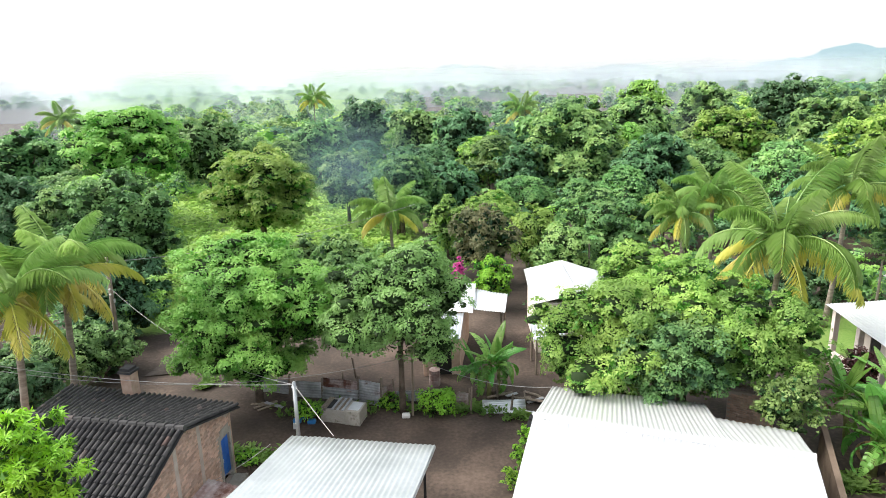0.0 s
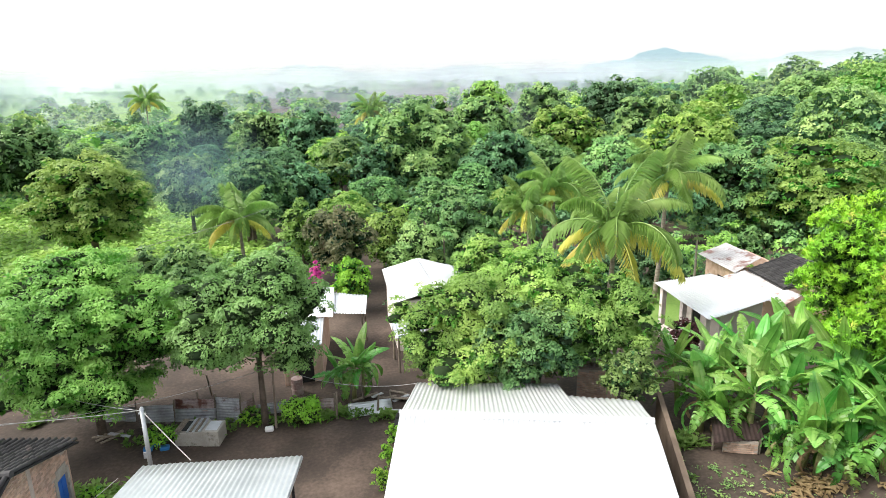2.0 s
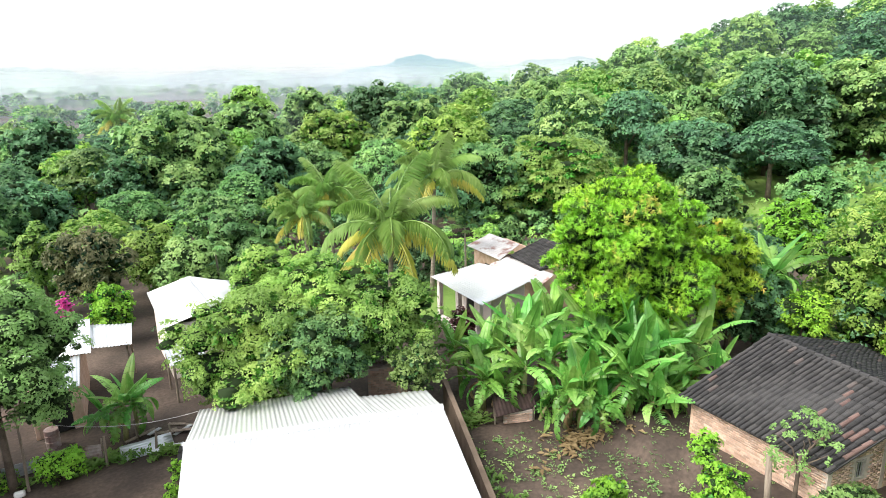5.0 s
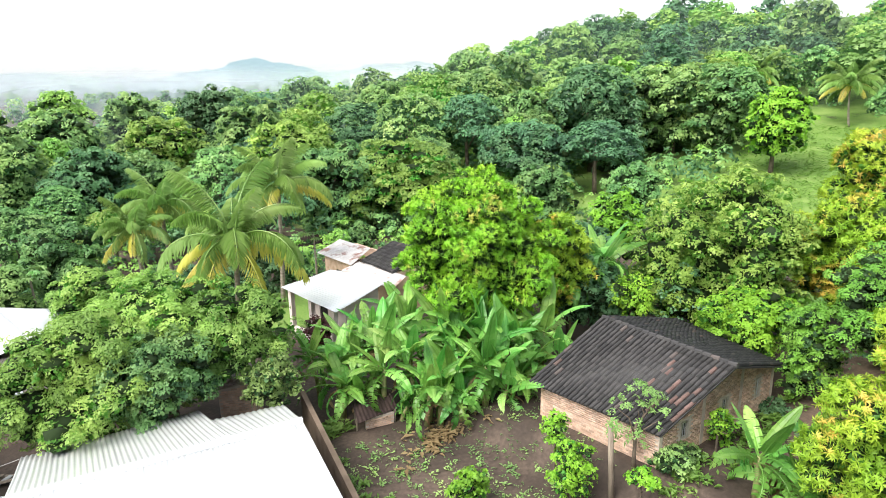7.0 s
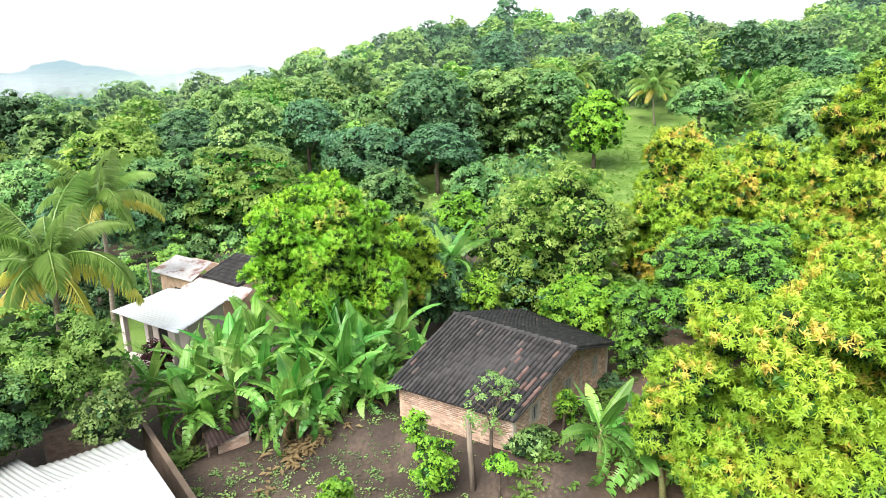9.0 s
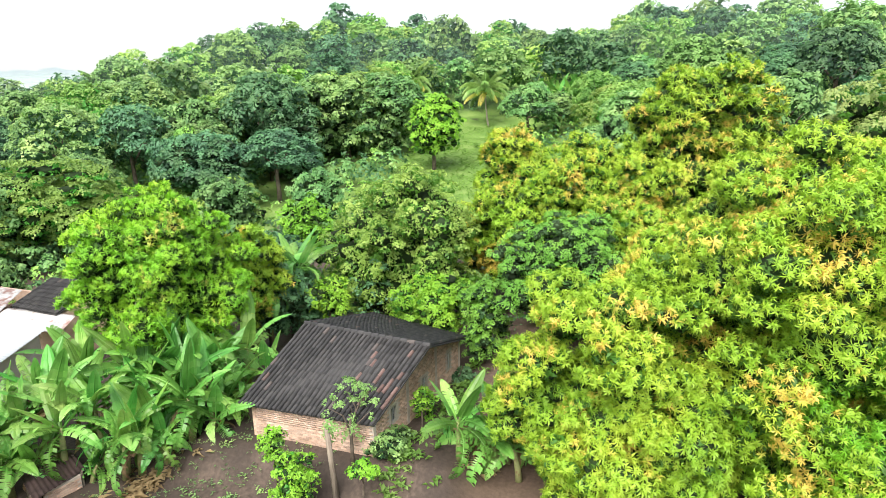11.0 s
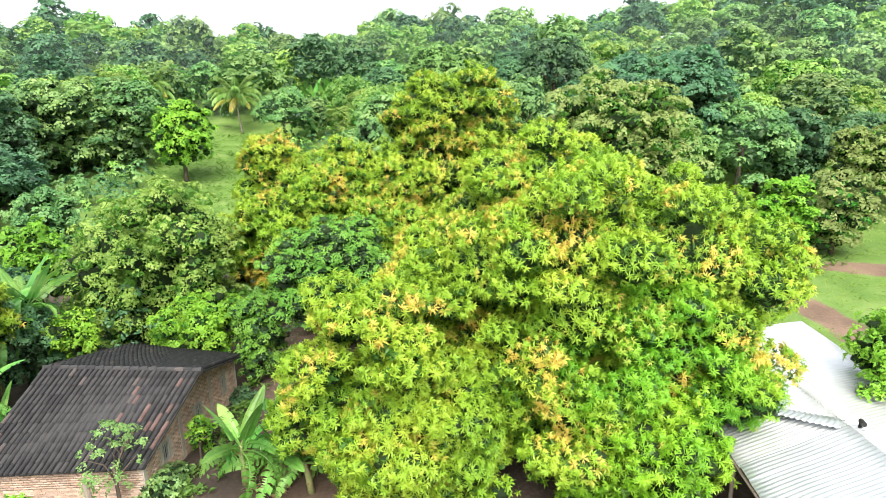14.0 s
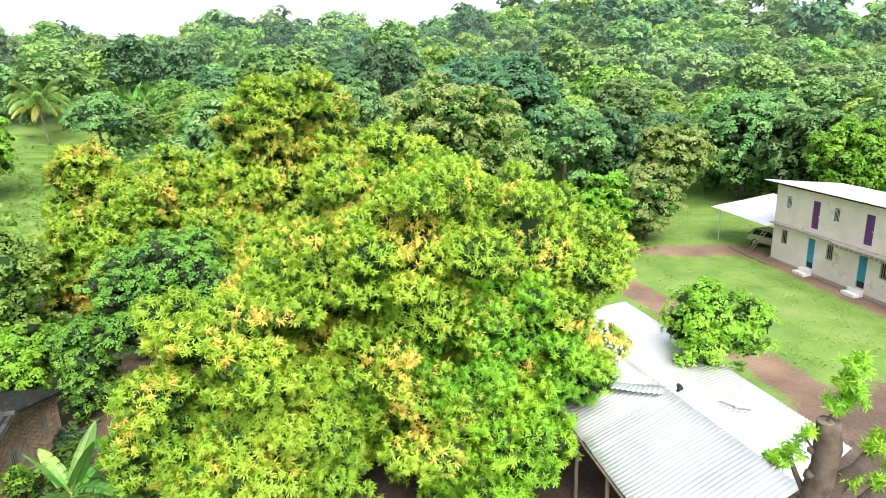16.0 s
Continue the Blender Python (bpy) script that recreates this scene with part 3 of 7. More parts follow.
def crown_layers(lobes, rng, leaf, aspect, tuft, style="clump", cover=1.0, per=None, hang=0.5, fill=0.75, low=-0.25):
    """Two layers of foliage: a sparse coat of full-grown leaves deep on the boughs, darkened to stand in for shade in
    the gaps, and leafy sprays standing out from it.
    """
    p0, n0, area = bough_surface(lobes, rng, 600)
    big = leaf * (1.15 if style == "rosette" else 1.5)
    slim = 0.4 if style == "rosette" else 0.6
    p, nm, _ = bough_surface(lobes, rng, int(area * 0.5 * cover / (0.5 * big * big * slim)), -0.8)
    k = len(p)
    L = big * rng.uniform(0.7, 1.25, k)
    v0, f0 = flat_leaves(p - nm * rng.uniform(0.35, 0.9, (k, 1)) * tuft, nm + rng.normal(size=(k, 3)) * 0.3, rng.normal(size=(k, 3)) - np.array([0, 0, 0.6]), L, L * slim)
    if style == "rosette":
        c, cn, _ = bough_surface(lobes, rng, int(area * 1.05 * cover / (leaf * leaf)), -0.35)
        on_outside = outward_only(c, cn, lobes, rng)
        c, cn = c[on_outside], cn[on_outside]
        m = len(c)
        axis = unit(cn * 0.7 + np.array([0, 0, 0.55]) + rng.normal(size=(m, 3)) * 0.22)
        if leaf > 0.26:
            per = 11
        return (v0, f0), rosettes(c + cn * (tuft * rng.uniform(-0.7, 0.45, m))[:, None], axis, rng, leaf, aspect, per or 13)
    c, cn, _ = bough_surface(lobes, rng, int(area * 1.0 * cover / (math.pi * tuft * tuft * 0.7)), low)
    on_outside = outward_only(c, cn, lobes, rng)
    c, cn = c[on_outside], cn[on_outside]
    m = len(c)
    size = tuft * rng.uniform(0.6, 1.35, m)
    axis = unit(cn * 0.75 + np.array([0, 0, hang]) + rng.normal(size=(m, 3)) * 0.14)
    c = c + cn * (size * rng.uniform(-0.3, 0.25, m))[:, None]
    e1 = unit(np.cross(axis, rng.normal(size=(m, 3))))
    e2 = np.cross(axis, e1)
    number = np.maximum(5, (fill * math.pi * size * size / (0.5 * leaf * leaf * aspect)).astype(int))
    who = np.repeat(np.arange(m), number)
    N = len(who)
    th = rng.uniform(0, 2 * math.pi, N)
    ring = np.sqrt(rng.random(N))
    fingers = 0.74 + 0.26 * np.cos(th * rng.integers(4, 8, m)[who] + rng.uniform(0, 6.28, m)[who])
    out = np.cos(th)[:, None] * e1[who] + np.sin(th)[:, None] * e2[who]
    ring, size, ax = (ring * (0.3 + 0.7 * fingers))[:, None], size[who][:, None], axis[who]
    base = c[who] + out * ring * size * 1.15 + ax * size * (0.5 * (1 - ring * ring) + rng.uniform(-0.14, 0.14, (N, 1)))
    normal = ax + out * ring * 0.8 + rng.normal(size=(N, 3)) * 0.3
    L = leaf * rng.uniform(0.65, 1.3, N)
    return (v0, f0), flat_leaves(base, normal, out + 0.7 * rng.normal(size=(N, 3)), L, L * aspect)


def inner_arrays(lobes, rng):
    """Dark lumps deep inside the boughs; their colour stands in for the shade there."""
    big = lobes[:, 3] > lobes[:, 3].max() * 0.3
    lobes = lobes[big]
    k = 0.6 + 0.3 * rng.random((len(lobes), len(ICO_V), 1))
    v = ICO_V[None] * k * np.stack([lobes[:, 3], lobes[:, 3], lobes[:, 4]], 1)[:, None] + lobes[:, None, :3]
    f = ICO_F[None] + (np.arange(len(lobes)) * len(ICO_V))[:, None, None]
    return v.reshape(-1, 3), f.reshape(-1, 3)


def trunk_shape(height, radius, lobes, rng, lean=0.0, limbs=7):
    s = Shape()
    fork = height
    top = Vector((lean, lean * 0.4, height))
    pts = [Vector((0, 0, -0.3)), Vector((lean * 0.2, 0, height * 0.33)), Vector((lean * 0.6, lean * 0.2, height * 0.7)), top]
    s.tube(pts, [radius * 1.35, radius, radius * 0.85, radius * 0.7], 8)
    order = np.argsort(-lobes[:, 3])[:limbs]
    for i in order:
        e = Vector(lobes[i, :3])
        a = Vector((lean * 0.5, 0.1 * lean, height * rng.uniform(0.6, 0.98)))
        mid = a.lerp(e, 0.5) + Vector((rng.uniform(-0.3, 0.3), rng.uniform(-0.3, 0.3), rng.uniform(-0.1, 0.4)))
        s.tube([a, mid, e], [radius * 0.55, radius * 0.36, radius * 0.1], 6)
    return s


KINDS = {
    # young leaves, full-grown leaves darkened as shade, style, leaf length, leaf aspect, tuft radius, bough flatness,
    # crown bottom, label
    "broad": ("broad", "mature", "clump", 0.14, 0.6, 0.31, 0.9, 0.28, "broad green tree with a rounded leafy crown"),
    "dark": ("dark", "mature_dark_shade", "clump", 0.14, 0.6, 0.3, 0.95, 0.2, "dark green dense tree with a heavy crown"),
    "feather": ("feather", "mature_lime_shade", "clump", 0.125, 0.55, 0.34, 0.6, 0.32, "light green feathery tree with layered flat boughs"),
    "lime": ("lime", "mature_lime_shade", "clump", 0.13, 0.6, 0.25, 0.9, 0.1, "bright lime green leafy shrub or young tree"),
    "mango": ("mango", "mature_mango_shade", "rosette", 0.21, 0.2, 0.26, 0.95, 0.2, "mango tree with yellow-green leaf rosettes and orange flush"),
    "mango_green": ("mango_green", "mature_mango_shade", "rosette", 0.2, 0.2, 0.24, 0.95, 0.2, "fresh green mango tree with a dense domed crown"),
    "olive": ("olive", "mature_olive_shade", "clump", 0.13, 0.6, 0.3, 0.85, 0.25, "pale olive green tree with a loose crown"),
    "pale": ("pale", "mature_lime_shade", "clump", 0.13, 0.6, 0.3, 0.85, 0.25, "pale olive-beige tree with a loose rounded crown"),
    "tamarind": ("tamarind", "mature", "clump", 0.11, 0.55, 0.2, 0.8, 0.15, "fine-leaved mid green tree with a smooth crown"),
    "brown": ("brown", "mature_dark_shade", "clump", 0.14, 0.6, 0.3, 0.9, 0.2, "brownish green tree with reddish old leaves"),
    "grove": ("grove", "mature_lime_shade", "clump", 0.14, 0.55, 0.27, 0.95, 0.2, "large rounded green tree with pale new tips"),
}


def tree(kind, x, y, height, radius, seed, detail=1.0, bottom=None, label="", trunk=None, leaf_scale=1.0, lobe_count=None, group="", name="tree", material=None, lean=0.0):
    """A tree on the ground at x, y: tapered trunk with limbs, shade cores, a dark coat of full-grown leaves and young
    tufts on uneven boughs.
    """
    young, mature, style, leaf, aspect, tuft, flat, bot, text = KINDS[kind]
    rng = np.random.default_rng(seed)
    bot = bot if bottom is None else bottom
    grow = max(1.0, math.hypot(x, y) * 0.0047 / 0.15) / math.sqrt(detail)
    leaf, tuft = leaf * leaf_scale * grow, leaf_scale * max(1.0, grow * 0.75) * min(tuft, 0.09 * radius + 0.1)
    lobes = lobes_for(radius - tuft * 0.5, height - tuft * 0.5, rng, lobe_count or int(min(36, 11 + radius * 4.5)), flat, bot, 6 if math.hypot(x, y) < 60 else 4, 1.12 if style == "rosette" else 1.0)
    root = thing(name, label or text, "shrub" if name == "shrub" else "tree", pose(x, y, gz(x, y), 0, 0, rng.uniform(0, 360)), group)
    th = max(0.4, height * (bot + (1 - bot) * 0.45))
    part("trunk", trunk_shape(th, trunk or max(0.05, radius * 0.055), lobes, rng, lean), BARK, root, smooth=True)
    if material or label.startswith("sparse"):
        mature = None
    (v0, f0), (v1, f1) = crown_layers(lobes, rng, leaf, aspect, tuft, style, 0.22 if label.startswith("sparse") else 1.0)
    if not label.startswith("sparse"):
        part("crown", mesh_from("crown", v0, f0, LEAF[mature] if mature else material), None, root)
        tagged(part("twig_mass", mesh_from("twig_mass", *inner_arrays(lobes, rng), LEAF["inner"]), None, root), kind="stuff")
    part("young_foliage", mesh_from("young_foliage", v1, f1, material or LEAF[young]), None, root)
    return root


def frond_mesh(name, length, material, rng, rise, bend, pairs=50):
    """A coconut frond along local +x: its midrib leaves at an angle of rise degrees and bends over; leaflets hang from both sides."""
    s = Shape()
    pts, p = [], Vector((0, 0, 0))
    for i in range(13):
        pts.append(p.copy())
        a = radians(rise - bend * (i / 12) ** 1.15)
        p = p + Vector((math.cos(a), 0, math.sin(a))) * length / 12
    s.tube(pts, [0.05 * (1 - 0.85 * i / 12) for i in range(13)], 5)
    b, d, n, L = [], [], [], []
    for i in range(pairs):
        t = 0.14 + 0.85 * i / (pairs - 1)
        k = min(11, int(t * 12))
        at = pts[k].lerp(pts[k + 1], t * 12 - k)
        ax = (pts[k + 1] - pts[k]).normalized()
        up = Vector((-ax.z, 0, ax.x))
        for side in (-1, 1):
            b.append(at)
            d.append(ax * 0.75 + Vector((0, side * 0.8, 0)) + up * 0.1 + Vector((0, 0, -0.75)) + Vector(rng.normal(size=3) * 0.1))
            n.append(up + Vector((0, -side * 0.3, 0.2)))
            L.append(length * 0.21 * math.sin(math.pi * (0.14 + 0.8 * t)) ** 0.6 + 0.1)
    L = np.array(L)
    v, f = leaves(np.array(b), np.array(d), np.array(n), L, L * 0 + 0.07, 0.1, 0.3)
    s.add(v, f.tolist())
    return s.mesh(name, material)


palm_rng = np.random.default_rng(5)
FRONDS = [frond_mesh("frond", 4.2, LEAF["palm"], palm_rng, r, b) for r, b in ((80, 62), (66, 96), (54, 112), (40, 116), (26, 108), (10, 86))]
FRONDS_OLD = [frond_mesh("frond", 3.8, LEAF["palm_old"], palm_rng, r, b) for r, b in ((10, 75), (-8, 60))]


def coconut_palm(x, y, head, scale, seed, old=4, lean=0.6, label="coconut palm with arching green and yellowing fronds"):
    rng = np.random.default_rng(seed)
    z = gz(x, y)
    root = thing("coconut_palm", label, "palm tree", pose(x, y, z))
    h = head - z
    bend = rng.uniform(0, 6.28)
    off = Vector((math.cos(bend), math.sin(bend), 0)) * lean
    pts = [off * (1 - t) ** 1.6 + Vector((0, 0, h * t - 0.2)) for t in (0, 0.15, 0.35, 0.6, 0.8, 1.0)]
    part("trunk", Shape().tube(pts, [0.24, 0.17, 0.15, 0.14, 0.13, 0.17], 9), PALM_BARK, root, smooth=True)
    count = 21
    for i in range(count):
        a = math.degrees(i * 2.39996) + rng.uniform(-12, 12)
        lvl = i / count
        old_one = i >= count - old
        me = FRONDS_OLD[i % 2] if old_one else FRONDS[min(5, int(lvl * 7))]
        pitch = rng.uniform(-7, 7)
        ob = part("frond", me, None, root, "yellowing frond" if old_one else "")
        ob.matrix_local = pose(0, 0, h, 0, 0, a) @ pose(0.1, 0, 0, 0, pitch, 0) @ Matrix.Scale(scale * rng.uniform(0.88, 1.1), 4)
    nuts = Shape()
    for i in range(6):
        a = i * 1.05
        bm = bmesh.new()
        bmesh.ops.create_icosphere(bm, subdivisions=1, radius=0.13)
        vs, fs = [v.co + Vector((math.cos(a) * 0.25, math.sin(a) * 0.25, h - 0.3 - 0.1 * (i % 2))) for v in bm.verts], [tuple(v.index for v in q.verts) for q in bm.faces]
        bm.free()
        nuts.add(vs, fs)
    part("coconut_cluster", nuts, LEAF["palm_old"], root)
    return root


def banana_leaf_mesh(name, length, width, material, rng, sag, torn=0.5):
    """A long banana blade along +x, arched, split into strips along the midrib."""
    s = Shape()
    rise, bend = 30, 110 * sag
    curve, p = [], Vector((0, 0, 0))
    for i in range(17):
        curve.append(p.copy())
        ang_ = radians(rise - bend * (i / 16) ** 1.3)
        p = p + Vector((math.cos(ang_), 0, math.sin(ang_))) * length / 16
    def rib(t):
        k = min(15, int(t * 16))
        return curve[k].lerp(curve[k + 1], t * 16 - k)
    ts = [i / 7 for i in range(8)]
    s.tube([rib(t) for t in ts], [0.045 * (1 - 0.8 * t) for t in ts], 4)
    steps = 24
    for side in (-1, 1):
        i = 0
        while i < steps:
            n = 1 if rng.random() < torn else int(rng.integers(2, 5))
            n = min(n, steps - i)
            hang = rng.uniform(-0.1, 0.5) * torn + 0.15
            vs = []
            for k in range(n + 1):
                t = 0.14 + 0.86 * (i + k) / steps
                w = width * 0.5 * math.sin(math.pi * min(1, 0.08 + 0.93 * t) ** 0.75) ** 0.55 if t < 0.999 else 0.02
                p = rib(t)
                sl = w * torn * (0.3 if k == n else -0.12 if k == 0 else 0)
                vs += [p, p + Vector((0.1 * w - sl, side * w * 0.55, 0.1 * w)), p + Vector((0.22 * w - sl, side * w * (1 - 0.25 * hang), 0.1 * w - w * hang))]
            fs = []
            for k in range(n):
                o = k * 3
                q = [(o, o + 3, o + 4, o + 1), (o + 1, o + 4, o + 5, o + 2)]
                fs += q if side > 0 else [c[::-1] for c in q]
            s.add(vs, fs)
            i += n
    return s.mesh(name, material)


ban_rng = np.random.default_rng(11)
BANANA = [banana_leaf_mesh("leaf", 2.4, 0.64, LEAF["banana"], ban_rng, g, t) for g, t in ((0.15, 0.1), (0.5, 0.3), (0.85, 0.5), (1.15, 0.65), (1.4, 0.8))]
BANANA_DRY = [banana_leaf_mesh("leaf", 1.7, 0.35, LEAF["banana_dry"], ban_rng, 1.6, 0.8)]
STEM = surface("banana_stem", (0.16, 0.17, 0.06), (0.34, 0.36, 0.15), 3, 0.7, bump=0.3, fine=12, stain=(0.2, 0.12, 0.06), stain_scale=3, stain_from=0.55)


def banana_plant(x, y, height, scale, seed, dry=2, count=13, label="banana plant with broad torn green leaves"):
    rng = np.random.default_rng(seed)
    root = thing("banana_plant", label, "banana plant", pose(x, y, gz(x, y), 0, 0, rng.uniform(0, 360)), "banana plants of the grove")
    tilt = Vector((rng.uniform(-0.25, 0.25), rng.uniform(-0.25, 0.25), 0))
    top = tilt + Vector((0, 0, height))
    part("stem", Shape().tube([(0, 0, -0.1), tilt * 0.3 + Vector((0, 0, height * 0.4)), top], [0.16 * scale, 0.13 * scale, 0.07 * scale], 8), STEM, root, smooth=True)
    for i in range(count):
        lvl = i / count
        me = BANANA[min(4, int(lvl * 5))]
        a = i * 137.5 + rng.uniform(-25, 25)
        pitch = -38 + 74 * lvl + rng.uniform(-18, 18)
        ob = part("leaf", me, None, root)
        ob.matrix_local = Matrix.Translation(top) @ pose(0, 0, -0.25 * lvl, 0, 0, a) @ pose(0.04, 0, 0, rng.uniform(-32, 32), pitch, 0) @ Matrix.Scale(scale * rng.uniform(0.8, 1.1), 4)
    for i in range(dry):
        ob = part("leaf", BANANA_DRY[0], None, root, "dry brown hanging leaf")
        ob.matrix_local = Matrix.Translation(top) @ pose(0, 0, -0.35, 0, 0, rng.uniform(0, 360)) @ pose(0.05, 0, 0, 0, 30, 0) @ Matrix.Scale(scale, 4)
    return root


# ---- buildings ----
def lerp(a, b, t):
    return Vector(a).lerp(Vector(b), t)


def corrugated(p00, p10, p11, p01, pitch=0.18, amp=0.022, rows=6, seed=1, wave=0.012):
    """A corrugated sheet between four corners; the ribs run from the 0-1 edge's p00-p10 side to p01-p11."""
    rng = np.random.default_rng(seed)
    a, b, c, d = (np.array(p, float) for p in (p00, p10, p11, p01))
    width = np.linalg.norm(b - a)
    cols = max(8, int(width / pitch) * 4)
    s = np.linspace(0, 1, cols + 1)
    t = np.linspace(0, 1, rows + 1)
    S, T = np.meshgrid(s, t, indexing="ij")
    p = ((1 - S) * (1 - T))[..., None] * a + (S * (1 - T))[..., None] * b + (S * T)[..., None] * c + ((1 - S) * T)[..., None] * d
    n = np.cross(b - a, d - a)
    n = n / np.linalg.norm(n) * np.sign(n[2] if abs(n[2]) > 1e-6 else 1)
    sheets = rng.uniform(-wave, wave, 200)
    off = amp * np.cos(np.arange(cols + 1) * np.pi / 2)[:, None] + sheets[(s * width / 0.8).astype(int)][:, None] + wave * np.sin(T * 9 + S * 7)
    topv = p + n * off[..., None]
    v = np.concatenate([topv.reshape(-1, 3), (topv - n * 0.012).reshape(-1, 3)])
    k = rows + 1
    i, j = np.meshgrid(np.arange(cols), np.arange(rows), indexing="ij")
    q = np.stack([i * k + j, (i + 1) * k + j, (i + 1) * k + j + 1, i * k + j + 1], -1).reshape(-1, 4)
    N = (cols + 1) * k
    under = q[:, ::-1] + N
    e = np.arange(cols)
    r1 = np.stack([e * k, e * k + N, (e + 1) * k + N, (e + 1) * k], -1)
    r2 = np.stack([e * k + rows, (e + 1) * k + rows, (e + 1) * k + rows + N, e * k + rows + N], -1)
    g = np.arange(rows)
    r3 = np.stack([g, g + 1, g + 1 + N, g + N], -1)
    r4 = r3 + cols * k
    return v, np.concatenate([q, under, r1, r2, r3, r4[:, ::-1]])


def tin_sheet(name, corners, material, parent, label="", **kw):
    v, f = corrugated(*corners, **kw)
    return part(name, mesh_from(name, v, f, material), None, parent, label)


def tile_mesh(name, length, width, material):
    s = Shape()
    n = 5
    vs, fs = [], []
    for e, (x, w, z) in enumerate(((0, width * 0.385, 0.034), (length, width * 0.33, 0.0))):
        for k in range(n + 1):
            a = math.pi * k / n
            vs.append((x, -math.cos(a) * w, z + math.sin(a) * w * 1.2))
    for k in range(n):
        fs.append((k, k + 1, n + 1 + k + 1, n + 1 + k))
    m = len(vs)
    vs += [(x, y * 0.8, z - 0.016) for x, y, z in vs[:n + 1]]
    fs += [(k + 1, k, m + k, m + k + 1) for k in range(n)]
    return s.add(vs, fs).mesh(name, material)


def tiled_slope(parent, ridge0, ridge1, eave1, eave0, seed, single=300, material=None, label="", red=0.0):
    """Barrel tiles in courses on one roof slope, with a boarded deck below; the courses nearest the eave are single pieces."""
    rng = np.random.default_rng(seed)
    material = material or TILE
    r0, r1, e1, e0 = (Vector(p) for p in (ridge0, ridge1, eave1, eave0))
    across, down = ((r1 - r0) + (e1 - e0)) * 0.5, ((e0 - r0) + (e1 - r1)) * 0.5
    n = across.cross(down).normalized()
    if n.z < 0:
        n = -n
    deck = part("roof", Shape().prism([r0 - n * 0.03, r1 - n * 0.03, e1 - n * 0.03, e0 - n * 0.03], -n * 0.06), TILE, parent, label)
    cols, rows = int(across.length / 0.21), int(down.length / 0.38)
    me = tile_mesh("tile", 0.46, 0.21, material)
    red_me = tile_mesh("tile", 0.46, 0.21, TILE_RED)
    base = np.zeros((len(me.vertices), 3), np.float32).ravel()
    me.vertices.foreach_get("co", base)
    base = base.reshape(-1, 3)
    polys = np.array([tuple(p.vertices) for p in me.polygons])
    bv, bf, made = [], [], 0
    for j in range(rows):
        for i in range(cols):
            s, t = (i + 0.5) / cols, 1 - (j + 1) / rows
            t2 = t + 1 / rows
            up_point, low = lerp(lerp(r0, e0, t), lerp(r1, e1, t), s), lerp(lerp(r0, e0, t2), lerp(r1, e1, t2), s)
            x = (up_point - low).normalized()
            y = n.cross(x).normalized()
            m = Matrix((x, y, n)).transposed().to_4x4()
            m.translation = low + n * rng.uniform(0.0, 0.018) + y * rng.uniform(-0.012, 0.012) - x * rng.uniform(0, 0.03)
            m = m @ pose(0, 0, 0, 0, 0, rng.uniform(-1.6, 1.6))
            if red and rng.random() < red * math.exp(-(((s - 0.86) / 0.2) ** 2 + ((t - 0.45) / 0.3) ** 2)):
                ob = new("tile", red_me)
                ob.parent, ob.matrix_local = deck, m
            elif made < single:
                ob = new("tile", me)
                ob.parent, ob.matrix_local = deck, m
                made += 1
            else:
                mm = np.array(m)
                bv.append(base @ mm[:3, :3].T + mm[:3, 3])
                bf.append(polys + len(base) * len(bf))
    if bv:
        rest = part("tiling", mesh_from("tiling", np.concatenate(bv), np.concatenate(bf), material), None, deck)
        tagged(rest, kind="stuff")
    return deck


